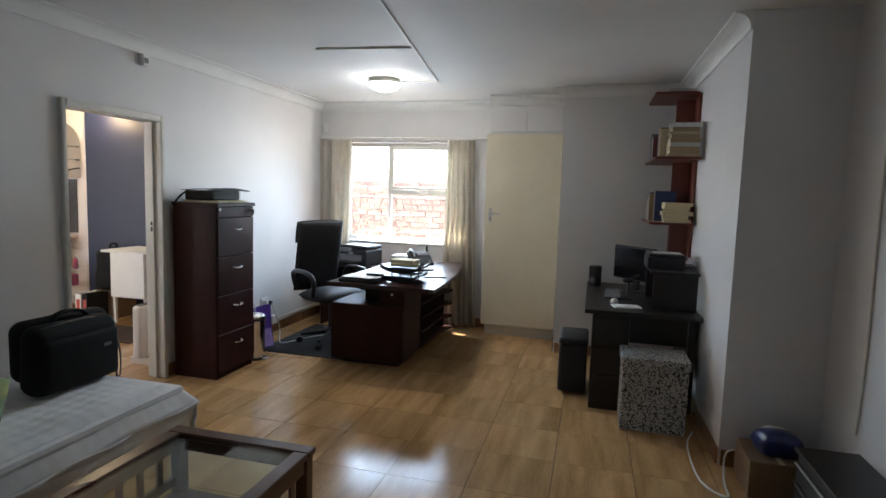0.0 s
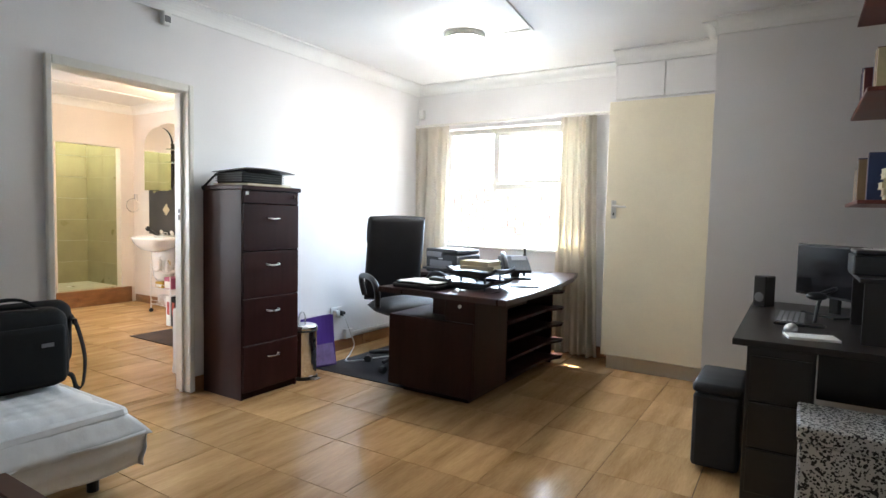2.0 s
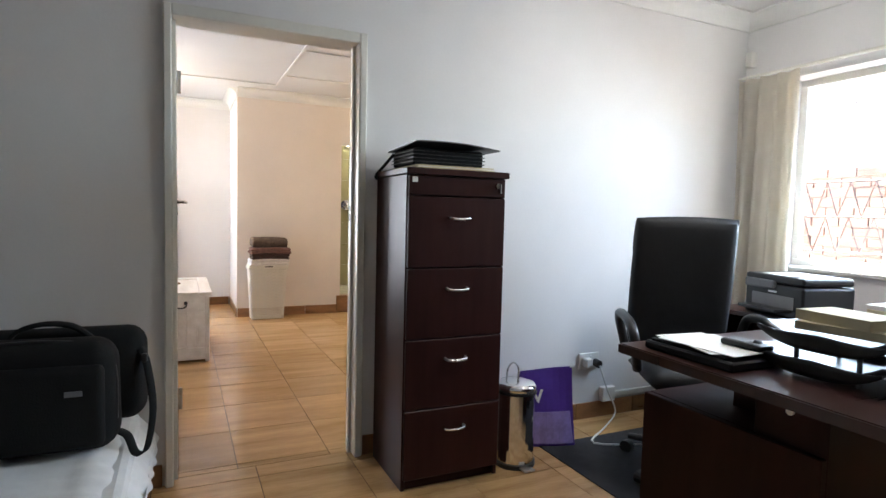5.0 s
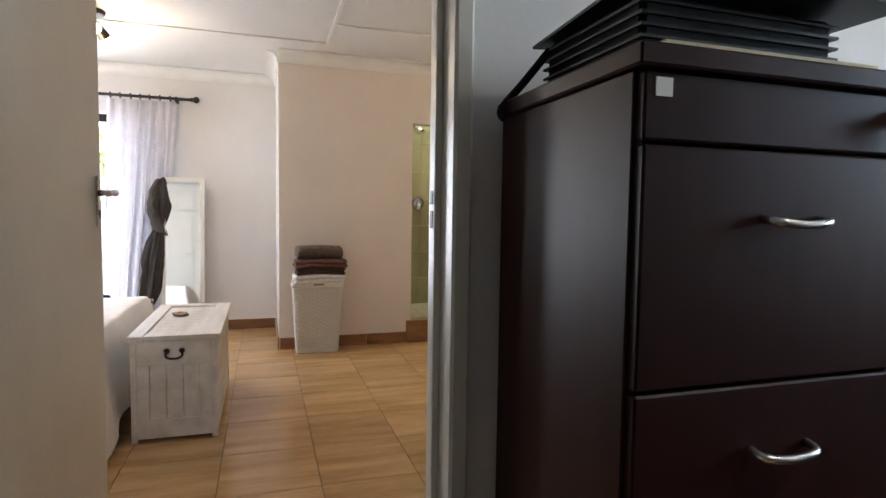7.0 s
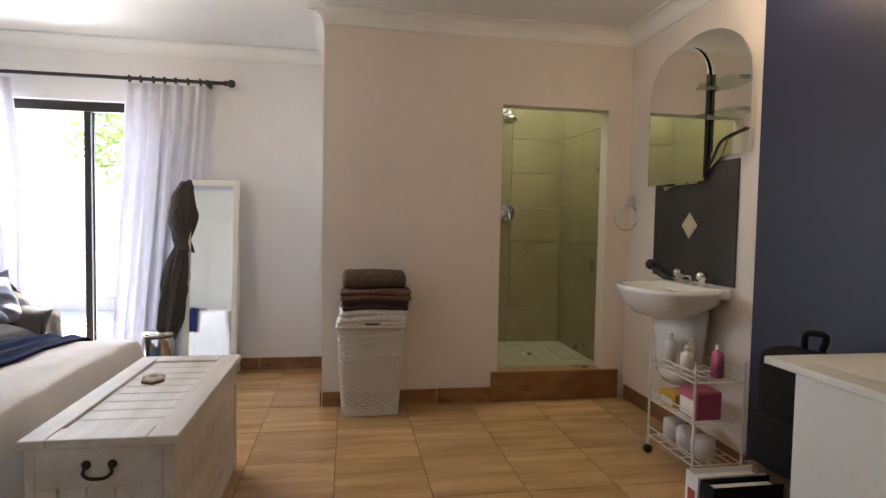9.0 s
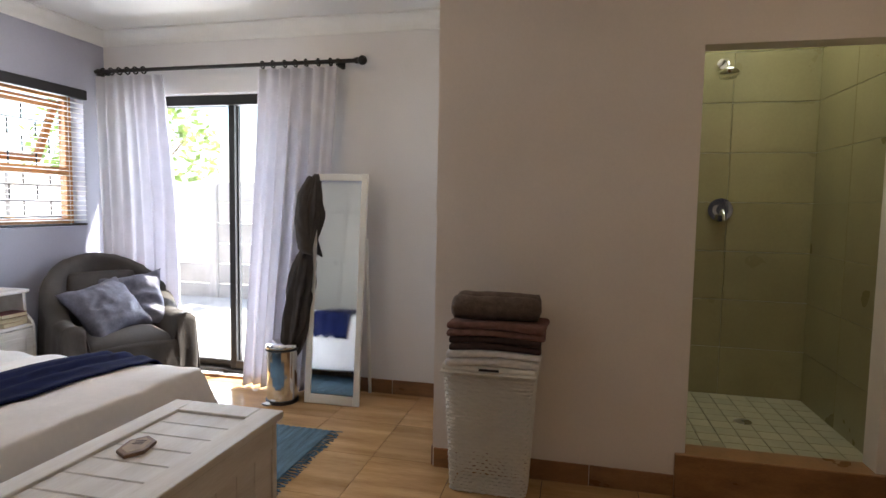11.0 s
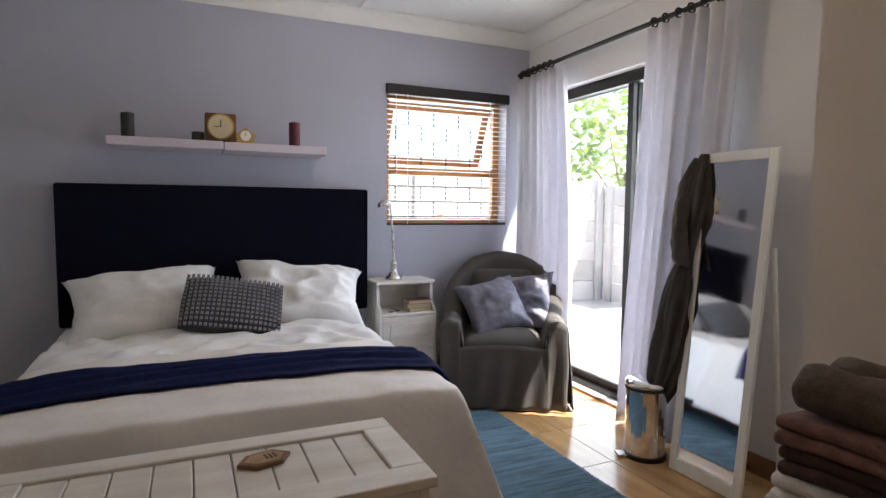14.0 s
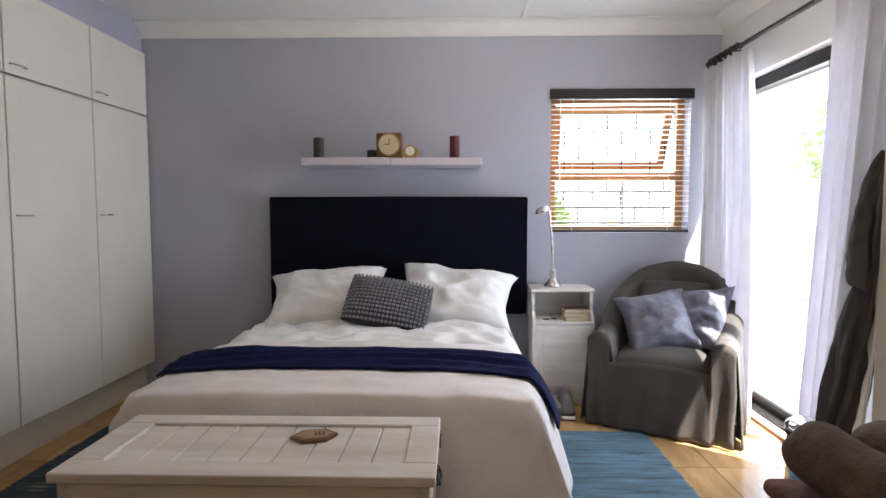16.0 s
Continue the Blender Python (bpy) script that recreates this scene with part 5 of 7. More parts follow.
part("lid_stile", box(CX0 - 0.004, CX0 + 0.09, CY0 + 0.076, CY1 - 0.086, 0.54, 0.568, 0.003), DISTRESSED, lid)
part("lid_stile", box(CX1 - 0.1, CX1 + 0.004, CY0 + 0.076, CY1 - 0.086, 0.54, 0.568, 0.003), DISTRESSED, lid)
w = (CX1 - CX0 - 0.19) / 9
for k in range(9):
    part("lid_board", box(CX0 + 0.09 + k * w + 0.0015, CX0 + 0.09 + (k + 1) * w - 0.0015, CY0 + 0.077, CY1 - 0.087, 0.545, 0.559, 0.003), DISTRESSED, lid)
for y in (3.1, 3.36):
    part("hinge", box(CX0 - 0.008, CX0 - 0.003, y, y + 0.03, 0.5, 0.55), DARK_METAL, cs)
pq = thing("wooden_plaque", "hexagonal wooden plaque lying on the chest", "plaque", (-2.815, 3.2, 0.5595), 14)
part("disc", slab([(0.075 * math.cos(math.pi / 3 * k), 0.05 * math.sin(math.pi / 3 * k)) for k in range(6)], 0, 0.012, 0.002), material("light_walnut", (0.22, 0.11, 0.05), 0.5, vary=0.2, scale=12), pq)
part("inlay", slab([(0.056 * math.cos(math.pi / 3 * k), 0.036 * math.sin(math.pi / 3 * k)) for k in range(6)], 0.0122, 0.0135, 0), material("burnt_wood", (0.42, 0.27, 0.15), 0.6, vary=0.2, scale=20), pq)
for k in (-1, 0, 1):
    part("engraving", box(-0.02 + k * 0.012, -0.014 + k * 0.012, -0.016, 0.016, 0.0136, 0.0142), material("scorched_line", (0.06, 0.025, 0.01), 0.7), pq)

# nightstand
ns = thing("nightstand", "whitewashed bedside cabinet with an open shelf", "nightstand")
NX0, NX1, NY0, NY1 = -4.18, -3.775, 0.94, 1.25
part("top", box(NX0 - 0.008, NX1 + 0.008, NY0, NY1 - 0.04, 0.75, 0.77, 0.004), DISTRESSED, ns)
for x in (NX0, NX1 - 0.018):
    pr = [(NY0, 0.02), (NY1, 0.02), (NY1, 0.55), (NY1 - 0.012, 0.575), (NY1 - 0.06, 0.62), (NY1 - 0.07, 0.75), (NY0, 0.75)]
    bm = bmesh.new()
    f = bm.faces.new([bm.verts.new((x, y, z)) for y, z in pr])
    r = bmesh.ops.extrude_face_region(bm, geom=[f])
    for v in r["geom"]:
        if isinstance(v, bmesh.types.BMVert):
            v.co.x += 0.018
    part("side_panel", bm, DISTRESSED, ns)
part("shelf", box(NX0 + 0.018, NX1 - 0.018, NY0, NY1 + 0.006, 0.54, 0.558, 0.003), DISTRESSED, ns)
part("back", box(NX0 + 0.018, NX1 - 0.018, NY0, NY0 + 0.01, 0.05, 0.75), DISTRESSED, ns)
part("bottom", box(NX0 + 0.018, NX1 - 0.018, NY0 + 0.01, NY1 - 0.01, 0.06, 0.08), DISTRESSED, ns)
part("plinth", box(NX0, NX1, NY0 + 0.02, NY1 + 0.004, 0.0, 0.06, 0.003), DISTRESSED, ns)
d = part("door", box(NX0 + 0.02, NX1 - 0.02, NY1 - 0.012, NY1 + 0.004, 0.085, 0.535, 0.003), DISTRESSED, ns)
part("door_panel", box(NX0 + 0.07, NX1 - 0.07, NY1 + 0.004, NY1 + 0.01, 0.13, 0.49, 0.004), DISTRESSED, d)
part("knob", ball((NX0 + 0.05, NY1 + 0.018, 0.33), 0.013), DISTRESSED, d, smooth=True)
for i, c in enumerate((covers[3], covers[1], covers[5])):
    book("book", (0.17, 0.115, 0.026), c, (-4.07, 1.17, 0.5585 + i * 0.0268), (8, -5, 3)[i], "old worn book stacked on the bedside shelf", group="books on the nightstand", pages=CREAM_PAPER)
gl = thing("spectacles", "dark spectacles lying on the bedside shelf", "spectacles", (-3.9, 1.18, 0.559), 20)
for x in (-0.03, 0.03):
    part("rim", pipe([(x + 0.022 * math.cos(a * math.pi / 4), 0.016 * math.sin(a * math.pi / 4), 0.004) for a in range(9)], 0.002, 6, smooth=2), PLASTIC, gl)
part("temple", pipe([(-0.052, 0, 0.004), (-0.05, -0.1, 0.006)], 0.002, 6, smooth=1), PLASTIC, gl)
lm = thing("reading_lamp", "silver gooseneck reading lamp on the nightstand", "lamp", (-3.93, 1.08, 0.77))
part("base", lathe([(0.062, 0), (0.062, 0.012), (0.045, 0.03), (0.025, 0.06), (0.02, 0.1), (0.026, 0.104), (0.012, 0.125)], 28), STEEL, lm, smooth=True)
part("neck", pipe([(0, 0, 0.12), (0.004, 0, 0.25), (0.02, 0.01, 0.42), (0.035, 0.02, 0.52), (0.05, 0.03, 0.545), (0.07, 0.04, 0.535)], 0.008), STEEL, lm, smooth=True)
sh = part("shade", lathe([(0.045, 0), (0.042, 0.015), (0.03, 0.032), (0.012, 0.04)], 24), STEEL, lm, smooth=True)
sh.matrix_local = pose(0.085, 0.045, 0.505, 10, 15, 0)
for k, (x, y, a) in enumerate(((-3.86, 1.42, 12), (-3.965, 1.43, -4))):
    s = thing("sneaker", "grey sneaker with a white sole on the floor", "shoe", (x, y, 0.001), a, group="pair of sneakers")
    up = pad(0.09, 0.25, 0.08, 0.03, n=14)
    for v in up.verts:
        if v.co.y < 0 and v.co.z > 0.02:
            v.co.z += 0.03 * min(1, -v.co.y / 0.08)
    moved(part("upper", up, GREY_PLASTIC, s, smooth=True), pose(0, 0, 0.058))
    moved(part("sole", pad(0.095, 0.26, 0.03, 0.0, n=12), WHITE_PLASTIC, s, smooth=True), pose(0, 0, 0.016))
    part("opening", lathe([(0.03, 0.0), (0.032, 0.012), (0.022, 0.005)], 16, (0, -0.06, 0.112)), PLASTIC, s)
    for j in range(3):
        part("lace", tube((-0.02, 0.01 + j * 0.02, 0.112 - j * 0.004), (0.02, 0.012 + j * 0.02, 0.112 - j * 0.004), 0.003, sides=6), WHITE_PLASTIC, s)

# armchair under a slipcover
ac = thing("armchair", "tub armchair under a draped grey-brown slipcover", "armchair", (-4.6, 1.43, 0), -29)


def horseshoe(a):
    """Outline of the chair: a from 0 to 1, from the front of one arm round the back to the other."""
    if a < 0.22:
        return (-0.4, 0.38 - a / 0.22 * 0.38, -1, 0)
    if a > 0.78:
        return (0.4, (a - 0.78) / 0.22 * 0.38, 1, 0)
    g = math.pi - (a - 0.22) / 0.56 * math.pi
    return (0.4 * math.cos(g), -0.4 * math.sin(g), math.cos(g), -math.sin(g))


def tub(u, v):
    x, y, nx, ny = horseshoe(u)
    back = math.sin(math.pi * min(1, max(0, (u - 0.13) / 0.74))) ** 1.3
    top = 0.57 + 0.38 * back
    fold = 0.016 * math.sin(46 * u) + 0.01 * math.sin(91 * u + 1)
    lean = 0.03 * back
    if v < 0.5:
        s = v / 0.5
        off = 0.03 * (1 - s) + fold * (1 - s) ** 0.7 + lean * s
        z = 0.012 + (top - 0.06) * s
    elif v < 0.75:
        g = (v - 0.5) / 0.25 * math.pi
        off = lean - 0.065 + 0.065 * math.cos(g)
        z = top - 0.06 + 0.06 * math.sin(g)
    else:
        s = (v - 0.75) / 0.25
        off = lean * (1 - s) - 0.13 - 0.03 * s
        z = (top - 0.06) * (1 - s) + 0.36 * s
    return (x + nx * off, y + ny * off, z + 0.012 * noise.noise((u * 14, v * 8, 2)) + 0.006 * noise.noise((u * 40, v * 18, 7)))


part("shell", surface(96, 36, tub, 0.006), SLIP, ac, "draped grey-brown cloth shell", smooth=True)
for sx in (-1, 1):
    f = lambda u, v, sx=sx: (sx * (0.4 - 0.13 + 0.13 * u) + 0.004 * math.sin(9 * v), 0.385 + 0.02 * (1 - v) + 0.015 * math.sin(7 * u + 2) * (1 - v), 0.012 + (0.52 + 0.04 * math.sin(math.pi * u)) * v)
    part("arm_front", surface(10, 12, f, 0.006), SLIP, ac, smooth=True)
moved(part("seat_cushion", pad(0.56, 0.62, 0.16, 0.05, n=18), SLIP, ac, smooth=True), pose(0, 0.06, 0.37))
part("skirt", surface(40, 14, lambda u, v: (-0.29 + 0.58 * u, 0.385 + 0.03 * (1 - v) + 0.012 * math.sin(26 * u + 2 * v) * (1 - v), 0.012 + 0.38 * v + 0.02 * math.sin(math.pi * u) * v), 0.006), SLIP, ac, smooth=True)
bpd = part("back_cushion", pad(0.46, 0.4, 0.12, 0.03), SLIP, ac, smooth=True)
bpd.matrix_local = pose(0.0, -0.17, 0.64, -72, 0, 0)
m = ac.matrix_world
pillow(0.44, 0.44, 0.2, CUSHION, m @ pose(0.06, 0.08, 0.6, -48, 10, 22), "silver-grey brocade cushion on the armchair", "cushion", 3)
pillow(0.44, 0.44, 0.18, CUSHION, m @ pose(-0.14, -0.02, 0.62, -58, 8, -14), "silver-grey brocade cushion behind another", "cushion", 8)

# mirror, robe, bin
cm = thing("cheval_mirror", "white framed standing mirror leaning back", "mirror")
tilt = math.atan2(0.15, 1.53)
cm.matrix_world = Matrix.Translation((-4.762, 2.972, 0.004)) @ Matrix.Rotation(radians(1.0), 4, "Z") @ Matrix.Rotation(-tilt, 4, "Y")
L, W = 1.535, 0.193
for n, b in (("stile", (-0.02, 0.0, -W, -W + 0.042, 0, L)), ("stile", (-0.02, 0.0, W - 0.042, W, 0, L)), ("rail", (-0.02, 0.0, -W + 0.042, W - 0.042, 0, 0.06)), ("rail", (-0.02, 0.0, -W + 0.042, W - 0.042, L - 0.045, L))):
    part(n, box(*b, 0.003), WARDROBE, cm)
part("glass", box(-0.012, -0.008, -W + 0.04, W - 0.04, 0.058, L - 0.043), MIRROR, cm, "clear mirror glass")
part("backing", box(-0.019, -0.013, -W + 0.03, W - 0.03, 0.04, L - 0.03), CARD, cm)
lg = part("prop_leg", tube((-4.93, 3.15, 1.1), (-5.075, 3.13, 0.002), 0.012, sides=8), WARDROBE)
lg.parent = cm
lg.matrix_parent_inverse = cm.matrix_world.inverted()
rb = thing("bathrobe", "taupe fleece bathrobe hanging over the mirror corner", "robe")


def robe(u, v):
    z = 0.3 + 1.23 * v + 0.03 * math.cos(u * 2 * math.pi) * (1 - v)
    a = u * 2 * math.pi
    steps = (0, 0.05, 0.15, 0.35, 0.5, 0.58, 0.64, 0.72, 0.8, 0.9, 0.96, 1.0)
    wid = float(np.interp(v, steps, (0.03, 0.06, 0.08, 0.088, 0.07, 0.044, 0.05, 0.082, 0.086, 0.06, 0.036, 0.014)))
    cy = float(np.interp(v, steps, (2.665, 2.675, 2.695, 2.72, 2.745, 2.762, 2.765, 2.755, 2.757, 2.775, 2.79, 2.8)))
    fold = 1 + 0.2 * math.sin(6 * a + 5 * v) + 0.14 * math.sin(11 * a - 6 * v) + 0.35 * noise.noise((2 * math.cos(a), 2 * math.sin(a), 6 * v)) + 0.12 * noise.noise((5 * math.cos(a), 5 * math.sin(a), 14 * v))
    return (-4.775 - 0.135 * (z / 1.5) + 0.05 * fold * math.cos(a) * (0.5 + 6 * wid), cy + wid * fold * math.sin(a), z)


part("body", surface(64, 80, robe, 0.0), ROBE, rb, smooth=True)
part("sleeve", surface(14, 40, lambda u, v: (-4.8 - 0.1 * v + 0.022 * math.sin(math.pi * u) + 0.01 * noise.noise((3 * u, 9 * v, 2)), 2.775 - 0.055 * math.sin(math.pi * (1 - v) ** 0.8) + (u - 0.5) * (0.055 + 0.05 * (1 - v)) + 0.012 * noise.noise((2 * u, 6 * v, 5)), 1.03 + 0.48 * v - 0.05 * u * (1 - v)), 0.012), ROBE, rb, smooth=True)
part("belt", ribbon([(-4.82, 2.79, 1.07), (-4.8, 2.76, 1.045), (-4.81, 2.72, 1.05)], (0, 0.002, 0.016), 0.006), ROBE, rb, smooth=True)
pedal_bin((-4.76, 2.62, 0), 0.1, 0.41, "chrome pedal bin beside the mirror", -20, False)

# curtains of the sliding door
tagged(curtain("sheer_curtain", "", "y", -4.98, 0.99, 1.55, 1.02, 1.64, 0.02, 2.25, 7, 0.035, CURTAIN, seed=2.0, bow=0.06), "white sheer curtain drawn back to the corner", "curtain", "sheer curtains")
tagged(curtain("sheer_curtain", "", "y", -4.96, 2.33, 2.92, 2.2, 2.72, 0.02, 2.25, 7, 0.04, CURTAIN, seed=4.0), "white sheer curtain hanging beside the mirror", "curtain", "sheer curtains")
rl = thing("curtain_rod", "dark turned wooden curtain rod with rings", "curtain rod")
part("rod", tube((-4.99, 0.96, 2.29), (-4.99, 3.06, 2.29), 0.014), DARK_METAL, rl)
part("finial", ball((-4.99, 3.09, 2.29), 0.032), DARK_METAL, rl, smooth=True)
part("finial_collar", tube((-4.99, 3.04, 2.29), (-4.99, 3.06, 2.29), 0.021), DARK_METAL, rl)
part("bracket", box(-5.098, -4.985, 2.9, 2.925, 2.26, 2.31, 0.004), DARK_METAL, rl)
part("bracket", box(-5.098, -4.985, 0.97, 0.99, 2.26, 2.31, 0.004), DARK_METAL, rl)
for y in (1.03, 1.1, 1.17, 1.24, 1.31, 1.38, 2.35, 2.43, 2.52, 2.6, 2.68, 2.77, 2.86):
    part("ring", pipe([(-4.99 + 0.024 * math.cos(k * math.pi / 5), y + 0.003 * k / 10, 2.287 + 0.024 * math.sin(k * math.pi / 5)) for k in range(11)], 0.006, 6, smooth=2), DARK_METAL, rl)

# sliding door
sd = thing("sliding_door", "dark bronze aluminium sliding glass door", "door", kind="structure")
for n, b in (("frame_head", (-5.26, -5.17, 1.0, 2.75, 2.055, 2.13)), ("track", (-5.27, -5.16, 1.0, 2.75, 0.02, 0.045)), ("frame_side", (-5.26, -5.17, 1.0, 1.05, 0.045, 2.055)), ("frame_side", (-5.26, -5.17, 2.7, 2.75, 0.045, 2.055)),
             ("stile", (-5.215, -5.18, 1.95, 2.0, 0.045, 2.055)), ("stile", (-5.25, -5.217, 1.96, 2.01, 0.045, 2.055)), ("bottom_rail", (-5.215, -5.18, 2.0, 2.7, 0.045, 0.11)), ("bottom_rail", (-5.25, -5.217, 1.05, 1.96, 0.045, 0.1))):
    part(n, box(*b, 0.003), DARK_METAL, sd)
for b in ((-5.235, -5.231, 1.05, 1.96, 0.1, 2.055), (-5.2, -5.196, 2.0, 2.7, 0.11, 2.055)):
    part("pane", box(*b), GLASS, sd).visible_shadow = False
tagged(part("door_sill", box(-5.34, -5.095, 1.0, 2.75, 0.0, 0.019), SKIRT), "brown tiled threshold of the sliding door", "sill", kind="structure")

# bedroom window with blind
bw = thing("window_2", "varnished pine casement window, top sash ajar", "window", kind="structure")
for n, b in (("frame_top", (-4.9, -3.93, 0.76, 0.82, 2.06, 2.12)), ("frame_bottom", (-4.9, -3.93, 0.76, 0.82, 1.135, 1.19)), ("frame_side", (-4.9, -4.845, 0.76, 0.82, 1.19, 2.06)), ("frame_side", (-3.985, -3.93, 0.76, 0.82, 1.19, 2.06)), ("transom", (-4.845, -3.985, 0.75, 0.83, 1.51, 1.565))):
    part(n, box(*b, 0.004), PINE, bw)
sash = part("sash", box(-4.84, -3.99, 0.0, 0.035, -0.05, 0.0, 0.004), PINE, bw)
part("sash_rail", box(-4.84, -3.99, 0.0, 0.035, -0.48, -0.43, 0.004), PINE, sash)
part("sash_stile", box(-4.84, -4.79, 0.0, 0.035, -0.43, -0.05, 0.004), PINE, sash)
part("sash_stile", box(-4.04, -3.99, 0.0, 0.035, -0.43, -0.05, 0.004), PINE, sash)
sash.matrix_local = pose(0, 0.755, 2.055, -24, 0, 0)
part("pane", box(-4.845, -3.985, 0.79, 0.794, 1.19, 1.51), GLASS, bw).visible_shadow = False
part("handle", box(-4.42, -4.36, 0.82, 0.84, 1.2, 1.215, 0.003), GOLD, bw)
g2 = thing("burglar_bars", "dark steel burglar bars in a brick pattern", "burglar bars")
for r in range(8):
    z = 1.2 + r * 0.115
    part("bar", tube((-4.88, 0.72, z), (-3.95, 0.72, z), 0.005, sides=6), DARK_METAL, g2)
    for k in range(5):
        x = -4.8 + k * 0.21 + (0.105 if r % 2 else 0)
        if x < -3.96 and r < 7:
            part("upright", tube((x, 0.72, z), (x, 0.72, z + 0.115), 0.005, sides=6), DARK_METAL, g2)
bl = thing("venetian_blind", "white venetian blind with a dark head rail", "blind")
part("head_rail", box(-4.915, -3.92, 0.9, 0.955, 2.065, 2.135, 0.004), BLIND_DARK, bl)
part("bottom_rail", box(-4.9, -3.93, 0.905, 0.945, 1.14, 1.157, 0.003), BLIND_DARK, bl)
slat_mesh = None
for k in range(25):
    z = 1.18 + k * 0.0355
    if slat_mesh is None:
        o = part("slat", surface(1, 4, lambda u, v: (-0.48 + 0.96 * u, -0.022 + 0.044 * v, 0.004 * math.sin(math.pi * v)), 0.0012), BLIND, bl)
        slat_mesh = o.data
    else:
        o = new("slat", slat_mesh)
        o.parent = bl
    o.matrix_local = pose(-4.415, 0.925, z, -4, 0, 0)
for x in (-4.75, -4.08):
    part("ladder_cord", tube((x, 0.948, 1.15), (x, 0.948, 2.07), 0.0015, sides=5), BLIND, bl)
part("tilt_wand", tube((-3.99, 0.965, 1.35), (-3.99, 0.955, 2.06), 0.003, sides=6), BLIND, bl)

# wardrobe
wd = thing("wardrobe", "white built-in wardrobe with top cupboards", "wardrobe")
WX = -1.07
part("carcass", box(WX + 0.06, -0.123, 0.935, 3.14, 0.19, 2.4, 0.002), WARDROBE, wd)
part("plinth", box(WX + 0.07, -0.123, 0.935, 3.13, 0.0, 0.189), WARDROBE, wd)
ys = [0.94, 1.547, 2.213, 2.8, 3.14]
for a, b in zip(ys, ys[1:]):
    d = part("door", box(WX, WX + 0.018, a + 0.004, b - 0.004, 0.195, 1.953, 0.003), WARDROBE, wd)
    h0 = b - 0.13
    part("handle", pipe([(WX, h0, 1.263), (WX - 0.022, h0 + 0.004, 1.263), (WX - 0.022, h0 + 0.09, 1.263), (WX, h0 + 0.094, 1.263)], 0.004, smooth=2), STEEL, d)
    d = part("top_door", box(WX, WX + 0.018, a + 0.004, b - 0.004, 1.963, 2.395, 0.003), WARDROBE, wd)
    part("handle", pipe([(WX, h0, 2.01), (WX - 0.022, h0 + 0.004, 2.01), (WX - 0.022, h0 + 0.09, 2.01), (WX, h0 + 0.094, 2.01)], 0.004, smooth=2), STEEL, d)
tagged(part("wardrobe_bulkhead", box(WX + 0.03, -0.121, 0.932, 3.14, 2.401, 2.599), WALL_BLUE), "lilac grey bulkhead above the wardrobe", "bulkhead", kind="structure")

# rugs


def rag_rug(name, x0, x1, y0, y1, label, mat=RUG):
    r = thing(name, label, "rug", group="blue rag rugs")
    part("weave", surface(60, 120, lambda u, v: (x0 + (x1 - x0) * u + 0.006 * noise.noise((0, v * 20, 1)), y0 + (y1 - y0) * v, 0.003 + 0.003 * math.sin(v * (y1 - y0) * 180) + 0.003 * noise.noise((u * 12, v * 20, 5))), 0.004), mat, r, smooth=True)
    bm = bmesh.new()
    rr = random.Random(3)
    for k in range(110):
        x = x0 + (x1 - x0) * (k + rr.random()) / 110
        pipe([(x, y1 - 0.005, 0.006), (x + rr.uniform(-0.012, 0.012), y1 + 0.025, 0.005), (x + rr.uniform(-0.02, 0.02), y1 + rr.uniform(0.04, 0.07), 0.003)], 0.0025, 4, bm, 2)
    part("fringe", bm, mat, r)["kind"] = "stuff"
    return r


rag_rug("rag_rug", -4.36, -3.3, 1.72, 3.16, "blue woven rag rug with a fringe beside the bed")
# wardrobe-side rug: the bed's shade is painted in by a darker colour
rag_rug("rag_rug", -2.3, -1.18, 1.4, 2.85, "blue woven rag rug by the wardrobe, bed shade in its colour", RUG_SHADED)

# laundry basket and towels
lb = thing("laundry_basket", "white woven plastic laundry basket", "laundry basket", (0, -0.012, 0))
lb.scale = (1.0, 1.0, 1.042)


def basket(u, v):
    a = u * 4
    k, s = int(min(3, a)), a - int(min(3, a))
    g = 0.032 * v
    x0, x1, y0, y1 = -4.06 - g * 0.3, -3.865 + g, 3.985 - g, 4.335 + g
    cor = [(x1, y0), (x1, y1), (x0, y1), (x0, y0), (x1, y0)]
    (ax, ay), (bx, by) = cor[k], cor[k + 1]
    mx, my = (x0 + x1) / 2, (y0 + y1) / 2
    x, y = ax + (bx - ax) * s, ay + (by - ay) * s
    q = abs(2 * s - 1) ** 8
    return (x + (mx - x) * 0.1 * q, y + (my - y) * 0.06 * q, 0.005 + 0.55 * v)


part("bottom", box(-4.05, -3.875, 3.995, 4.325, 0.002, 0.008), WICKER, lb)
bm = bmesh.new()
for r in range(34):
    z = (r + 0.5) / 34
    n = 96
    ring = []
    for k in range(n):
        p = basket(k / n, z)
        o = 0.004 * (1 if (k // 2 + r) % 2 else -0.4)
        dx, dy = p[0] + 3.96, p[1] - 4.16
        l = math.hypot(dx, dy)
        ring.append((p[0] + dx / l * o, p[1] + dy / l * o, p[2]))
    hs = [0.0079 if (k + r) % 2 else 0.0042 for k in range(n)]
    lo = [bm.verts.new((a, b, c - hs[k])) for k, (a, b, c) in enumerate(ring)]
    mid = [bm.verts.new((a + (a + 3.96) * 0.014, b + (b - 4.16) * 0.014, c)) for a, b, c in ring]
    hi = [bm.verts.new((a, b, c + hs[k - 1])) for k, (a, b, c) in enumerate(ring)]
    for k in range(n):
        j = (k + 1) % n
        bm.faces.new((lo[k], lo[j], mid[j], mid[k]))
        bm.faces.new((mid[k], mid[j], hi[j], hi[k]))
part("weave", bm, WICKER, lb)["kind"] = "stuff"
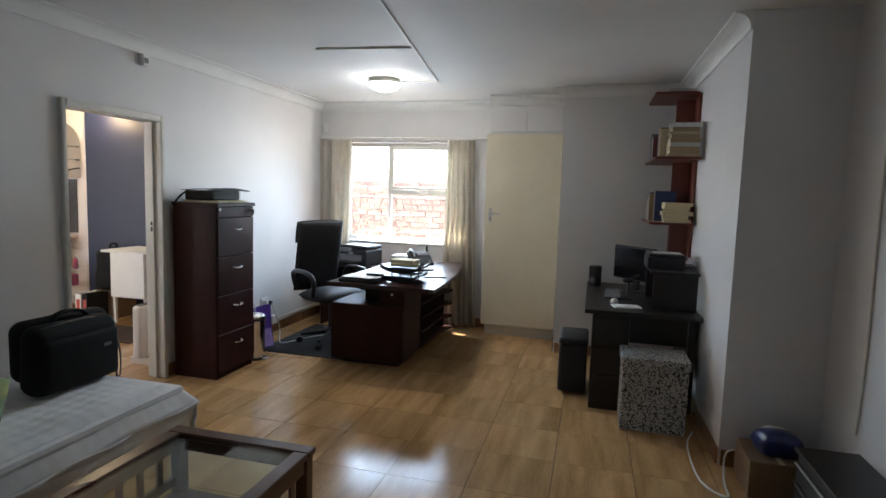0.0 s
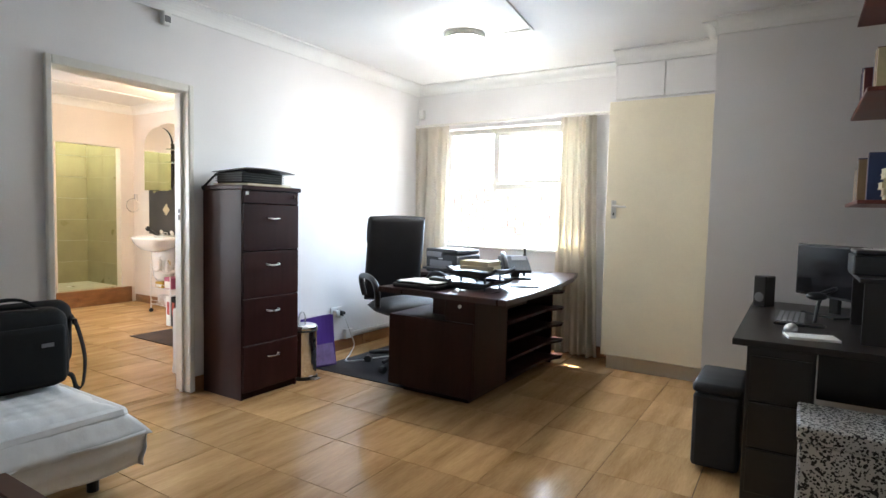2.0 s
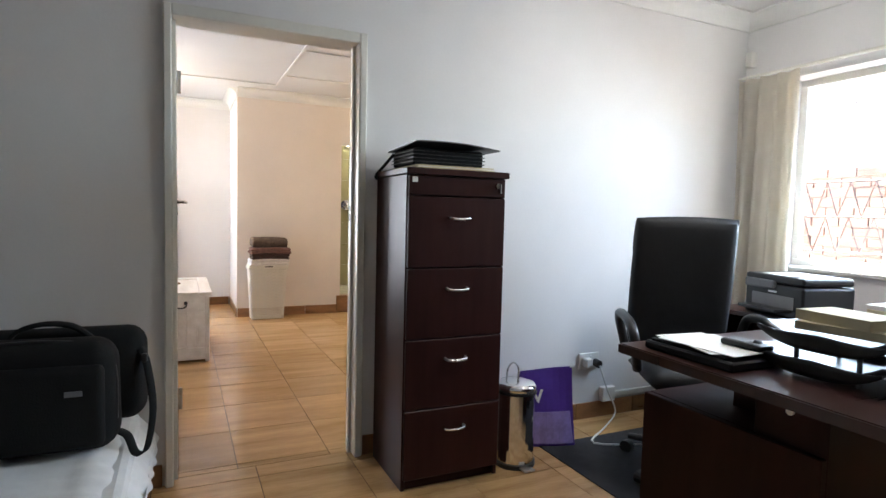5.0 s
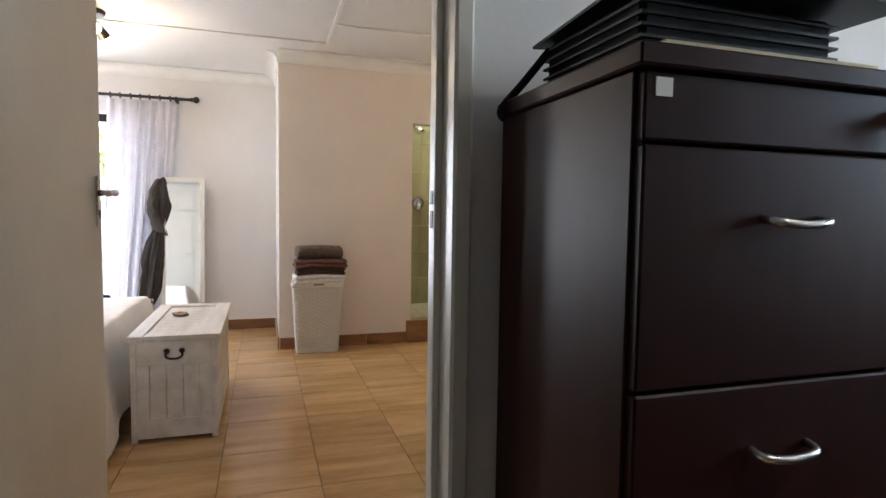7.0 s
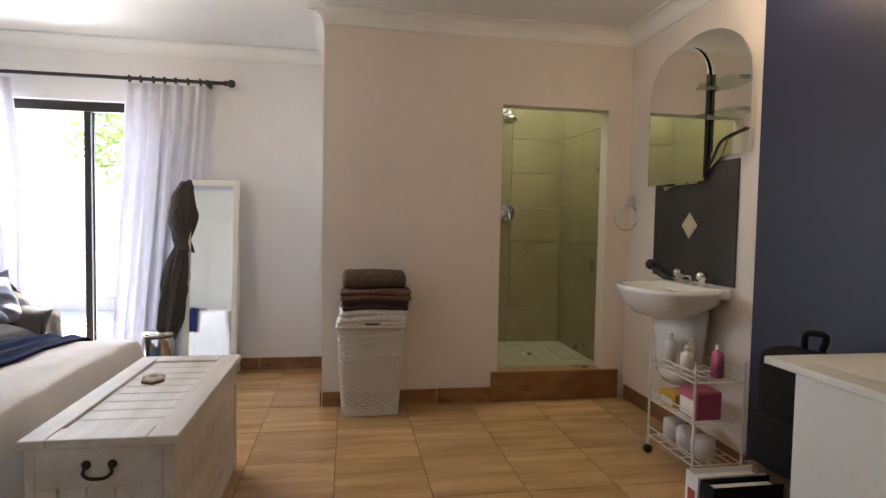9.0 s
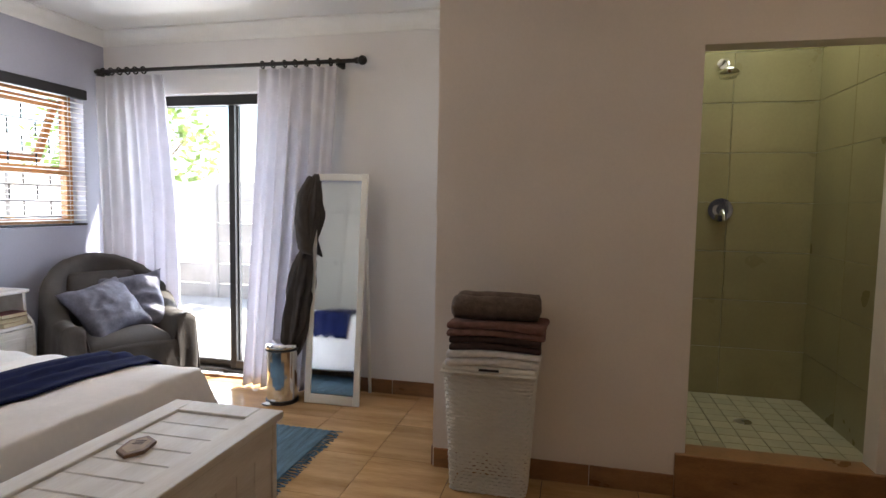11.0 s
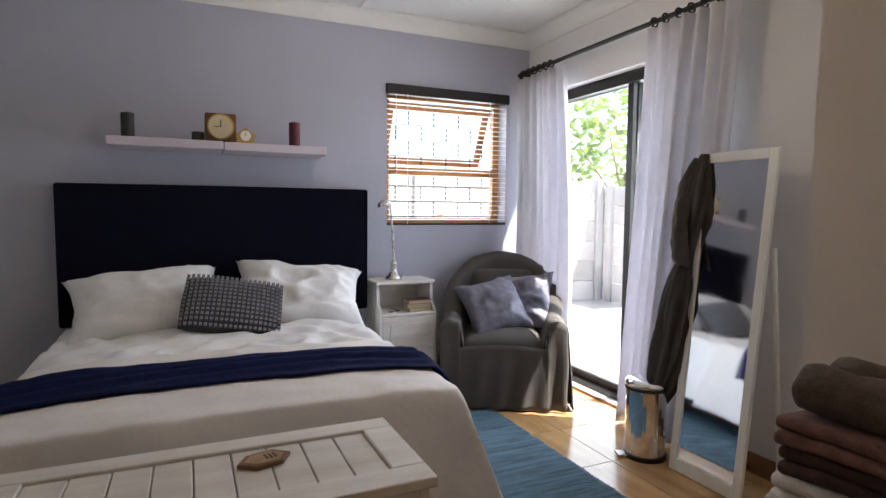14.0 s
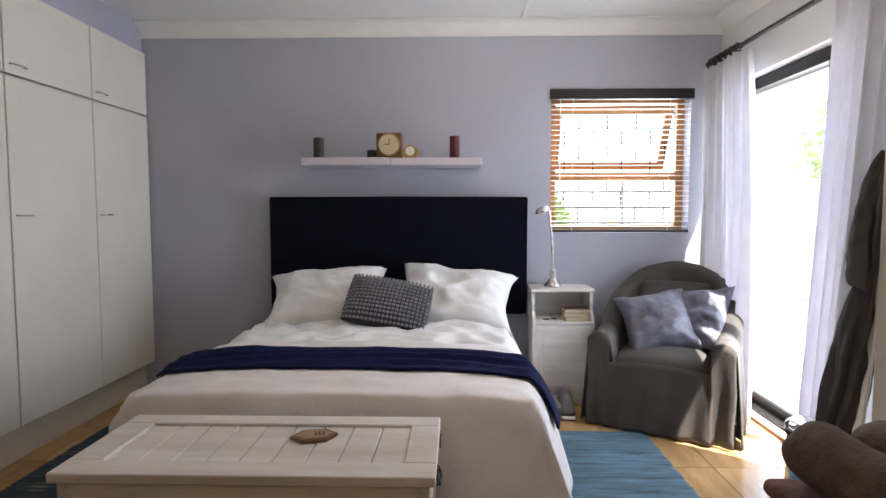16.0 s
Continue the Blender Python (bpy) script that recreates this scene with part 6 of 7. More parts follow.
part("lid", box(-4.072, -3.82, 3.945, 4.375, 0.558, 0.592, 0.014, seg=2), WICKER, lb, smooth=False)
part("lid_rim", box(-4.075, -3.815, 3.94, 4.38, 0.55, 0.565, 0.006), WICKER, lb)
part("grip", box(-3.8145, -3.812, 4.12, 4.21, 0.573, 0.583), DARK_METAL, lb)


def towel(z, h, mat, label, dx=0.0, dy=0.0, seed=1.0, rolls=False, wide=0.41, deep=0.26):
    t = thing("folded_towel", label, "towel", group="towels on the laundry basket")
    layers = 2
    for k in range(layers):
        hh = h / layers
        bm = box(-deep / 2, deep / 2, -wide / 2, wide / 2, -hh / 2, hh / 2, min(hh * 0.45, 0.03), seg=4)
        bmesh.ops.subdivide_edges(bm, edges=[e for e in bm.edges if e.calc_length() > 0.1], cuts=10, use_grid_fill=True)
        for v in bm.verts:
            n = noise.noise((v.co.x * 9 + seed, v.co.y * 7, v.co.z * 9 + k))
            sag = -0.012 * (2 * abs(v.co.y) / wide) ** 2
            v.co += Vector((0.01 * n, 0.012 * n, 0.007 * n + sag))
        o = part("fold", bm, mat, t, smooth=True)
        o.matrix_local = pose(-3.945 + dx, 4.16 + dy, z + hh * (k + 0.5), 0, 0, 3 * math.sin(seed + k))
    return t


towel(0.618, 0.075, TOWEL_WHITE, "folded white towel at the bottom of the pile", seed=1, wide=0.42)
towel(0.692, 0.064, TOWEL_DARK, "folded maroon towel in the pile", seed=2, dy=0.01)
towel(0.754, 0.064, TOWEL_PINK, "folded rose-brown towel in the pile", 0.005, 0.015, 3, wide=0.44)
tw = thing("rolled_towel", "brown towel rolled on top of the pile", "towel", group="towels on the laundry basket")
for dx, z, r in ((0.05, 0.868, 0.054), (-0.055, 0.871, 0.057)):
    bm = bmesh.new()
    prof = [(r * 0.5, -0.2), (r * 0.9, -0.19), (r, -0.16), (r * 1.02, 0.0), (r, 0.15), (r * 0.92, 0.185), (r * 0.5, 0.2)]
    lathe(prof, 24, bm=bm)
    bmesh.ops.subdivide_edges(bm, edges=bm.edges[:], cuts=2, use_grid_fill=True)
    for v in bm.verts:
        v.co += Vector((1, 1, 0.6)) * 0.009 * noise.noise(v.co * 16 + Vector((dx * 50, 0, 0)))
    o = part("roll", bm, TOWEL_BROWN, tw, smooth=True)
    o.matrix_local = pose(-3.945 + dx, 4.165, z, 90, 0, 3)

# ---- shower ----
tagged(part("shower_tray", box(-5.098, -4.211, 4.932, 5.868, 0.0, 0.19), SHOWER_GROUT), "raised shower floor slab", "shower floor", kind="structure")
tagged(part("wall_shower_right", box(-5.098, -4.095, 5.87, 5.979, 0.0, 2.999), SHOWER_GROUT), "tiled end wall of the shower", "wall", kind="structure")
tagged(part("shower_curb", box(-4.212, -4.07, 4.99, 5.93, 0.0, 0.207, 0.004), SKIRT), "brown tiled shower step", "step", kind="structure")
tagged(part("shower_ceiling_well", box(-5.1, -4.1, 4.8, 5.98, 3.0, 3.02), OPAL), "opal skylight over the shower", "skylight", kind="structure")
tagged(part("wall_well_front", box(-4.21, -4.1, 4.8, 5.98, 2.72, 3.0), WALL), "plaster well of the skylight", "wall", kind="structure")
mesh_of = {}


def piece(name, dims, mat, parent, at, bevel=0.002):
    """One tile of the setting; alike pieces share a mesh."""
    key = (name, tuple(round(d, 3) for d in dims), mat.name)
    if key not in mesh_of:
        o = part(name, box(-dims[0] / 2, dims[0] / 2, -dims[1] / 2, dims[1] / 2, -dims[2] / 2, dims[2] / 2, bevel), mat)
        mesh_of[key] = o.data
    else:
        o = new(name, mesh_of[key])
    o.parent = parent
    o.location = at
    return o


wt = thing("shower_tiling", "sage green ceramic tiling in the shower", "tiling", kind="structure")
for r in range(10):
    z = 0.2 + 0.145 + r * 0.296
    for k in range(2):
        y = 4.93 + 0.235 + k * 0.468
        piece("tile", (0.008, 0.4665, 0.2943), SHOWER_TILE, wt, (-5.094, y, z))
        x = -5.09 + 0.22 + k * 0.44
        piece("tile", (0.4383, 0.008, 0.2943), SHOWER_TILE, wt, (x, 5.866, z))
        piece("tile", (0.4383, 0.008, 0.2943), SHOWER_TILE, wt, (x, 4.936, z))
for i in range(9):
    for j in range(9):
        piece("mosaic_tile", (0.094, 0.099, 0.01), MOSAIC, wt, (-5.04 + i * 0.0985, 4.985 + j * 0.1035, 0.194), 0.001)
dn = thing("floor_drain", "round steel drain in the shower floor", "drain", (-4.62, 5.42, 0.1995))
part("grate", lathe([(0.045, 0), (0.045, 0.003), (0.03, 0.0035)], 24), STEEL, dn)
part("screw", tube((0, 0, 0.003), (0, 0, 0.0055), 0.006), DARK_METAL, dn)
hd = thing("wall_shower", "chrome shower rose on a short wall arm", "shower")
part("arm", pipe([(-5.088, 5.33, 2.2), (-5.0, 5.33, 2.21), (-4.95, 5.33, 2.18), (-4.93, 5.33, 2.15)], 0.01), CHROME, hd, smooth=True)
rose = part("rose", lathe([(0.055, 0), (0.055, 0.014), (0.02, 0.045), (0.012, 0.06)], 24), CHROME, hd, smooth=True)
rose.matrix_local = pose(-4.915, 5.33, 2.1, 0, -20, 0)
part("flange", tube((-5.09, 5.33, 2.2), (-5.08, 5.33, 2.2), 0.03), CHROME, hd)
tp = thing("shower_mixer", "chrome shower mixer tap on the tiles", "tap")
part("plate", tube((-5.09, 5.36, 1.335), (-5.079, 5.36, 1.335), 0.07, sides=28), CHROME, tp)
part("body", tube((-5.079, 5.36, 1.335), (-5.03, 5.36, 1.335), 0.035, sides=20), CHROME, tp)
part("lever", pipe([(-5.04, 5.36, 1.335), (-5.0, 5.36, 1.315), (-4.98, 5.36, 1.27)], 0.01), CHROME, tp, smooth=True)

# ---- basin wall ----
bn = thing("wash_basin", "white ceramic wash basin on a half pedestal", "basin", (0.03, 0.0, 0.035))


for nm, prof in (("bowl", [(0.1, 0.69), (0.6, 0.72), (0.9, 0.79), (1.0, 0.85), (1.02, 0.868), (0.98, 0.876), (0.88, 0.874), (0.82, 0.85), (0.6, 0.78), (0.15, 0.76), (0.02, 0.759)]),):
    bm = lathe(prof, 44, (-3.24, 5.74, 0), sx=0.31, sy=0.235)
    for v in bm.verts:
        if v.co.y > 5.8:
            v.co.y = min(5.972, 5.8 + (v.co.y - 5.8) * 1.6)
    part(nm, bm, CERAMIC, bn, smooth=True)
part("ledge", box(-3.5, -2.98, 5.86, 5.975, 0.83, 0.885, 0.012, seg=2), CERAMIC, bn)
part("half_pedestal", lathe([(0.1, 0.33), (0.15, 0.38), (0.17, 0.55), (0.19, 0.75)], 28, (-3.24, 5.85, 0), sy=0.68), CERAMIC, bn, smooth=True)
for x in (-3.35, -3.13):
    t = part("tap", lathe([(0.02, 0.885), (0.018, 0.92), (0.028, 0.925), (0.03, 0.95), (0.02, 0.962)], 18, (x, 5.9, 0)), CHROME, bn, "chrome basin tap", smooth=True)
part("spout", pipe([(-3.24, 5.91, 0.885), (-3.24, 5.905, 0.93), (-3.24, 5.86, 0.935), (-3.24, 5.82, 0.915)], 0.012), CHROME, bn, smooth=True)
part("waste", lathe([(0.022, 0.7605), (0.022, 0.764), (0.012, 0.766)], 18, (-3.24, 5.74, 0)), CHROME, bn)
hdk = thing("hair_dryer", "black hair dryer lying on the basin ledge", "hair dryer")
part("barrel", pipe([(-3.62, 5.9, 1.0), (-3.55, 5.92, 0.95), (-3.42, 5.93, 0.91)], 0.018), PLASTIC, hdk, smooth=True)
part("nozzle", ball((-3.625, 5.9, 1.0), 0.034), PLASTIC, hdk, smooth=True)
spn = thing("splashback", "dark slate splashback with a diamond inlay", "splashback")
part("panel", box(-3.72, -2.93, 5.968, 5.979, 0.93, 1.6, 0.002), SLATE, spn)
ob = part("diamond", box(-0.055, 0.055, -0.004, 0.0, -0.055, 0.055, 0.002), material("cream_inlay_tile", (0.55, 0.47, 0.33), 0.3), spn)
ob.matrix_local = pose(-3.33, 5.967, 1.25, 0, 45, 0)
ob = part("motif", box(-0.03, 0.03, -0.006, -0.004, -0.03, 0.03, 0.001), CREAM_PAPER, spn)
ob.matrix_local = pose(-3.33, 5.967, 1.25, 0, 45, 0)
mr = thing("arched_mirror", "arched bathroom mirror with a side strip", "mirror")


def arch(x0, x1, z0, z1, spring, full=True):
    pts = [(x0, z0), (x1, z0)]
    n = 14
    for k in range(n + 1):
        a = k / n * math.pi
        pts.append(((x0 + x1) / 2 + (x1 - x0) / 2 * math.cos(a), spring + (z1 - spring) * math.sin(a)))
    return pts


def upright_slab(pts, y0, y1):
    bm = bmesh.new()
    f = bm.faces.new([bm.verts.new((x, y0, z)) for x, z in pts])
    r = bmesh.ops.extrude_face_region(bm, geom=[f])
    for v in r["geom"]:
        if isinstance(v, bmesh.types.BMVert):
            v.co.y = y1
    return bm


part("back_glass", upright_slab(arch(-3.74, -2.84, 1.62, 2.34, 2.02), 5.955, 5.962), MIRROR, mr)
part("front_glass", upright_slab(arch(-3.76, -3.17, 1.5, 2.3, 2.06), 5.935, 5.945), MIRROR, mr, "bevelled front mirror")
part("edge_strip", box(-3.172, -3.16, 5.93, 5.95, 1.52, 2.08, 0.002), DARK_METAL, mr)
part("tail_glass", upright_slab([(-3.6, 1.49), (-3.25, 1.49), (-3.05, 1.62), (-3.0, 1.72), (-3.3, 1.55), (-3.58, 1.46)], 5.95, 5.957), MIRROR, mr)
part("dark_arc", pipe([(-3.35, 5.95, 1.5), (-3.15, 5.95, 1.58), (-3.05, 5.95, 1.7), (-2.86, 5.95, 1.74)], 0.008), DARK_METAL, mr, smooth=True)
for z in (1.84, 2.0):
    part("glass_shelf", slab([(-3.18, 5.95), (-2.86, 5.95), (-2.9, 5.87), (-3.1, 5.84), (-3.22, 5.9)], z, z + 0.006, 0.001), TABLE_GLASS, mr)
    for x in (-3.15, -2.9):
        part("shelf_clip", box(x - 0.012, x + 0.012, 5.925, 5.955, z - 0.012, z + 0.012, 0.003), CHROME, mr)
tr_ = thing("towel_ring", "chrome towel ring on the wall", "towel ring")
part("mount", box(-4.02, -3.985, 5.93, 5.979, 1.37, 1.45, 0.006), CHROME, tr_)
part("ring", pipe([(-4.0 + 0.02 * math.sin(k * math.pi / 8), 5.915 + 0.075 * math.sin(k * math.pi / 8), 1.3 + 0.09 * math.cos(k * math.pi / 8)) for k in range(17)], 0.006, 8, smooth=2), CHROME, tr_, smooth=True)

rk = thing("wire_trolley", "white wire bathroom trolley on castors", "trolley", (-2.92, 5.76, 0))
for x in (-0.2, 0.2):
    for y in (-0.13, 0.13):
        p = part("post", tube((x, y, 0.05), (x, y, 0.6), 0.006, sides=8), WHITE_PLASTIC, rk)
        part("castor", tube((x - 0.01, y, 0.025), (x + 0.01, y, 0.025), 0.024), PLASTIC, p)
for z in (0.1, 0.3, 0.5):
    for y in (-0.13, -0.078, -0.026, 0.026, 0.078, 0.13):
        part("wire", tube((-0.2, y, z), (0.2, y, z), 0.0035, sides=6), WHITE_PLASTIC, rk)
    for x in (-0.2, -0.1, 0, 0.1, 0.2):
        part("wire", tube((x, -0.13, z), (x, 0.13, z), 0.0035, sides=6), WHITE_PLASTIC, rk)
    for y in (-0.13, 0.13):
        part("rim", tube((-0.2, y, z + 0.05), (0.2, y, z + 0.05), 0.0035, sides=6), WHITE_PLASTIC, rk)


def bottle(at, r, h, mat, label):
    b = thing("toiletry_bottle", label, "bottle", at, group="toiletries on the trolley")
    part("body", lathe([(r, 0), (r, h * 0.7), (r * 0.7, h * 0.78), (r * 0.35, h * 0.82), (r * 0.35, h * 0.86)], 18), mat, b, smooth=True)
    part("cap", lathe([(r * 0.42, h * 0.86), (r * 0.42, h * 0.97), (r * 0.3, h)], 14), WHITE_PLASTIC, b)


PINK = material("pink_plastic", (0.5, 0.12, 0.22), 0.4)
YEL = material("yellow_carton", (0.62, 0.38, 0.04), 0.5)
for x, y, r, h, mt, lab in ((-3.18, 5.72, 0.03, 0.17, WHITE_PLASTIC, "white pump bottle on the trolley"), (-3.1, 5.78, 0.028, 0.15, CREAM_PAPER, "cream lotion bottle on the trolley"), (-3.0, 5.7, 0.032, 0.13, WHITE_PLASTIC, "white toiletry bottle on the trolley"), (-2.9, 5.8, 0.03, 0.16, PINK, "pink shampoo bottle on the trolley")):
    bottle((x + 0.1, y, 0.5045), r, h, mt, lab)
for x0, x1, mt, h, lab in ((-3.18, -3.03, YEL, 0.07, "yellow carton on the trolley"), (-3.0, -2.85, PINK, 0.14, "pink bag of cotton wool on the trolley")):
    c = thing("carton", lab, "carton")
    part("box", box(x0 + 0.1, x1 + 0.1, 5.66, 5.8, 0.3045, 0.3045 + h, 0.008), mt, c)
    part("label", box(x0 + 0.12, x1 + 0.08, 5.6585, 5.66, 0.315, 0.3 + h * 0.7), PAPER, c)
tr2 = thing("toilet_roll_pack", "white towels folded on the lowest trolley shelf", "towels")
for k in range(3):
    moved(part("roll", lathe([(0.02, 0), (0.055, 0.002), (0.058, 0.05), (0.055, 0.1), (0.02, 0.102)], 20), TOWEL_WHITE, tr2, smooth=True), pose(-3.05 + 0.125 * k, 5.74, 0.1045))

# corner behind the navy wall
de = thing("white_desk", "white painted desk against the navy wall", "desk")
part("top", box(-1.95, -0.9, 5.35, 5.895, 0.8, 0.825, 0.004), WARDROBE, de)
part("drawer_unit", box(-1.85, -1.4, 5.38, 5.89, 0.3, 0.8, 0.004), WARDROBE, de)
for x in (-1.84, -1.43):
    part("leg", box(x, x + 0.03, 5.4, 5.43, 0, 0.3), WARDROBE, de)
part("leg", box(-0.95, -0.92, 5.4, 5.43, 0, 0.8), WARDROBE, de)
part("leg", box(-0.95, -0.92, 5.85, 5.88, 0, 0.8), WARDROBE, de)
pp = thing("papers", "loose white papers on the white desk", "papers")
for k in range(3):
    moved(part("sheet", box(-0.105, 0.105, -0.148, 0.148, 0, 0.002), PAPER, pp), pose(-1.75 + 0.12 * k, 5.6, 0.8255 + 0.0022 * k, 0, 0, 20 * k))
bk_ = thing("backpack", "black backpack leaning on the desk", "backpack", (-2.12, 5.68, 0.31), 10)
bb = box(-0.16, 0.16, -0.1, 0.1, 0.0, 0.48, 0.06, seg=3)
part("body", bb, BLACK_FABRIC, bk_, smooth=True)
part("pocket", box(-0.13, 0.13, -0.14, -0.09, 0.04, 0.24, 0.025, seg=2), BLACK_FABRIC, bk_, smooth=True)
part("strap", pipe([(0.0, 0.06, 0.47), (0.03, 0.04, 0.54), (-0.03, 0.02, 0.54), (-0.05, 0.04, 0.47)], 0.012), BLACK_FABRIC, bk_, smooth=True)
bx_ = thing("storage_crate", "brown cardboard crate under the backpack", "box")
part("body", box(-2.3, -1.96, 5.58, 5.86, 0, 0.305, 0.004), CARD, bx_)
part("lid", box(-2.305, -1.955, 5.575, 5.865, 0.306, 0.309), CARD, bx_)
for x, mt, lab in ((-2.24, PAPER, "white lever arch file on the floor"), (-2.15, BLACK_FABRIC, "black lever arch file on the floor")):
    lf = thing("lever_arch_file", lab, "file", group="files on the floor")
    part("spine", box(x, x + 0.075, 5.28, 5.285, 0, 0.32), mt, lf)
    part("cover", box(x, x + 0.004, 5.285, 5.56, 0, 0.32), mt, lf)
    part("cover", box(x + 0.071, x + 0.075, 5.285, 5.56, 0, 0.32), mt, lf)
    part("paper", box(x + 0.006, x + 0.069, 5.29, 5.55, 0.005, 0.3), PAPER, lf)
    part("label", box(x + 0.015, x + 0.06, 5.2785, 5.28, 0.12, 0.26), material("red_label", (0.4, 0.05, 0.03), 0.5), lf)
tagged(part("dark_mat", box(-2.0, -1.0, 4.75, 5.3, 0.0005, 0.008, 0.002), material("brown_mat", (0.06, 0.04, 0.03), 0.95, vary=0.3, bump=0.5)), "dark brown mat on the bedroom floor", "floor mat")
he = thing("panel_heater", "white portable panel heater by the doorway", "heater", (-0.42, 4.42, 0), 0)
part("panel", box(-0.04, 0.04, -0.2, 0.25, 0.06, 0.52, 0.02, seg=2), WHITE_PLASTIC, he)
part("foot", box(-0.1, 0.1, -0.16, -0.12, 0, 0.06, 0.004), WHITE_PLASTIC, he)
part("foot", box(-0.1, 0.1, 0.17, 0.21, 0, 0.06, 0.004), WHITE_PLASTIC, he)
part("grille", box(-0.03, 0.03, -0.17, 0.22, 0.521, 0.526), GREY_PLASTIC, he)

# bedroom ceiling lights and strips
warm_lamp = glow("lit_warm_bulb", (1.0, 0.8, 0.5), 8.0)


def spot_cluster(x, y, label):
    s = thing("ceiling_spotlights", label, "spotlight", (x, y, 0), group="bedroom spotlights")
    part("plate", lathe([(0.09, H - 0.03), (0.1, H - 0.012), (0.1, H - 0.001)], 28), DARK_METAL, s)
    for k in range(3):
        a = 2 * math.pi * k / 3 + 0.5
        c, q = math.cos(a), math.sin(a)
        h = part("spot_head", tube((0.06 * c, 0.06 * q, H - 0.09), (0.13 * c, 0.13 * q, H - 0.15), 0.032, 0.04, 20), DARK_METAL, s)
        part("stem", tube((0.05 * c, 0.05 * q, H - 0.03), (0.07 * c, 0.07 * q, H - 0.1), 0.008), DARK_METAL, h)
        part("bulb", ball((0.134 * c, 0.134 * q, H - 0.153), 0.034), warm_lamp, h, "lit warm bulb", smooth=True)
    bulb("spotlight_glow", (x, y, H - 0.26), 1.9, (1.0, 0.72, 0.45), 0.08)


spot_cluster(-3.52, 2.56, "dark triple ceiling spotlight, switched on")
spot_cluster(-2.36, 5.66, "dark triple ceiling spotlight, switched on")
for b in ((-3.735, -3.705, 1.03, 4.21), (-3.705, -0.13, 4.195, 4.225), (-3.25, -3.22, 4.225, 5.88), (-2.25, -2.22, 4.225, 5.8)):
    tagged(part("ceiling_strip", box(*b, H - 0.012, H - 0.0005, 0.003), CORNICE), "white cover strip on the ceiling", "trim", kind="structure")

# ---- outside ----
tagged(part("ground", box(-400, 400, -400, 400, -0.3, -0.125), PAVING), "light paved ground outside", "ground", kind="structure")
tagged(part("patio", box(-8.4, -5.36, -1.0, 5.0, -0.124, -0.02), PAVING), "light concrete patio outside the door", "pavement", kind="structure")


def panel_fence(axis, at, a0, a1, rows, h, name="precast_fence"):
    f = thing(name, "pale precast concrete panel fence with posts", "fence")
    n = int((a1 - a0) / 1.5)
    for k in range(n + 1):
        a = a0 + k * 1.5
        b = (at - 0.07, at + 0.07, a - 0.06, a + 0.06) if axis == "x" else (a - 0.06, a + 0.06, at - 0.07, at + 0.07)
        part("post", box(*b, -0.125, h + 0.04, 0.01), CONCRETE, f)
        if k < n:
            for r in range(rows):
                z = -0.12 + r * (h + 0.12) / rows
                dims = (0.05, 1.37, (h + 0.12) / rows - 0.012) if axis == "x" else (1.37, 0.05, (h + 0.12) / rows - 0.012)
                c = (at, a + 0.75, z + (h + 0.12) / rows / 2) if axis == "x" else (a + 0.75, at, z + (h + 0.12) / rows / 2)
                piece("panel", dims, CONCRETE, f, c, 0.008)
    return f


panel_fence("x", -8.5, -5.0, 7.0, 6, 1.62)
panel_fence("y", -2.2, -8.4, -0.5, 6, 1.7)


def shrub(at, r, h, n, seed, label):
    s = thing("shrub", label, "shrub", at)
    rr = random.Random(seed)
    part("trunk", tube((0, 0, 0), (0.05, 0, h * 0.6), 0.06, 0.03), CARD, s)
    for k in range(4):
        a = k * 1.6 + seed
        part("limb", tube((0.03, 0, h * 0.4), (r * 0.6 * math.cos(a), r * 0.6 * math.sin(a), h * 0.75), 0.03, 0.012), CARD, s)
    bm = bmesh.new()
    for k in range(n):
        while True:
            p = Vector((rr.uniform(-1, 1), rr.uniform(-1, 1), rr.uniform(-1, 1)))
            if p.length < 1 and p.length > 0.35 and noise.noise(p * 2.2 + Vector((seed, 0, 0))) > -0.15:
                break
        c = Vector((p.x * r, p.y * r, h * 0.68 + p.z * h * 0.36))
        d1 = Vector((rr.uniform(-1, 1), rr.uniform(-1, 1), rr.uniform(-1, 1))).normalized() * rr.uniform(0.06, 0.12)
        d2 = d1.orthogonal().normalized() * d1.length * 0.45
        bm.faces.new([bm.verts.new(q) for q in (c - d1, c + d2, c + d1, c - d2)])
    part("crown", bm, LEAF, s)["kind"] = "stuff"


shrub((-9.6, -2.9, -0.125), 1.5, 3.4, 1500, 2, "leafy green tree behind the fence")
shrub((-9.8, 1.6, -0.125), 1.7, 3.8, 1500, 5, "leafy green tree behind the fence")
shrub((-3.9, -1.2, -0.125), 0.7, 1.6, 900, 9, "green shrub outside the bedroom window")
shrub((-9.4, 4.6, -0.125), 1.4, 3.2, 1200, 11, "leafy green tree behind the fence")

# brick wall outside the office window
bk = thing("brick_wall", "pale red brick garden wall outside the window", "brick wall")
part("core", box(-2.0, 4.5, 8.42, 8.6, -0.125, 1.75), MORTAR, bk)
rr = random.Random(5)
bm = bmesh.new()
for r in range(22):
    for k in range(28):
        x = -2.0 + k * 0.232 + (0.116 if r % 2 else 0)
        z = -0.09 + r * 0.084
        if -0.1 < x < 2.3 and 0.7 < z < 1.8:
            piece("brick", (0.22, 0.03, 0.072), BRICK, bk, (x, 8.415 + rr.uniform(-0.004, 0.004), z), 0.005)
        else:
            box(x - 0.11, x + 0.11, 8.4, 8.43, z - 0.036, z + 0.036, bm=bm)
part("far_bricks", bm, BRICK, bk)["kind"] = "stuff"

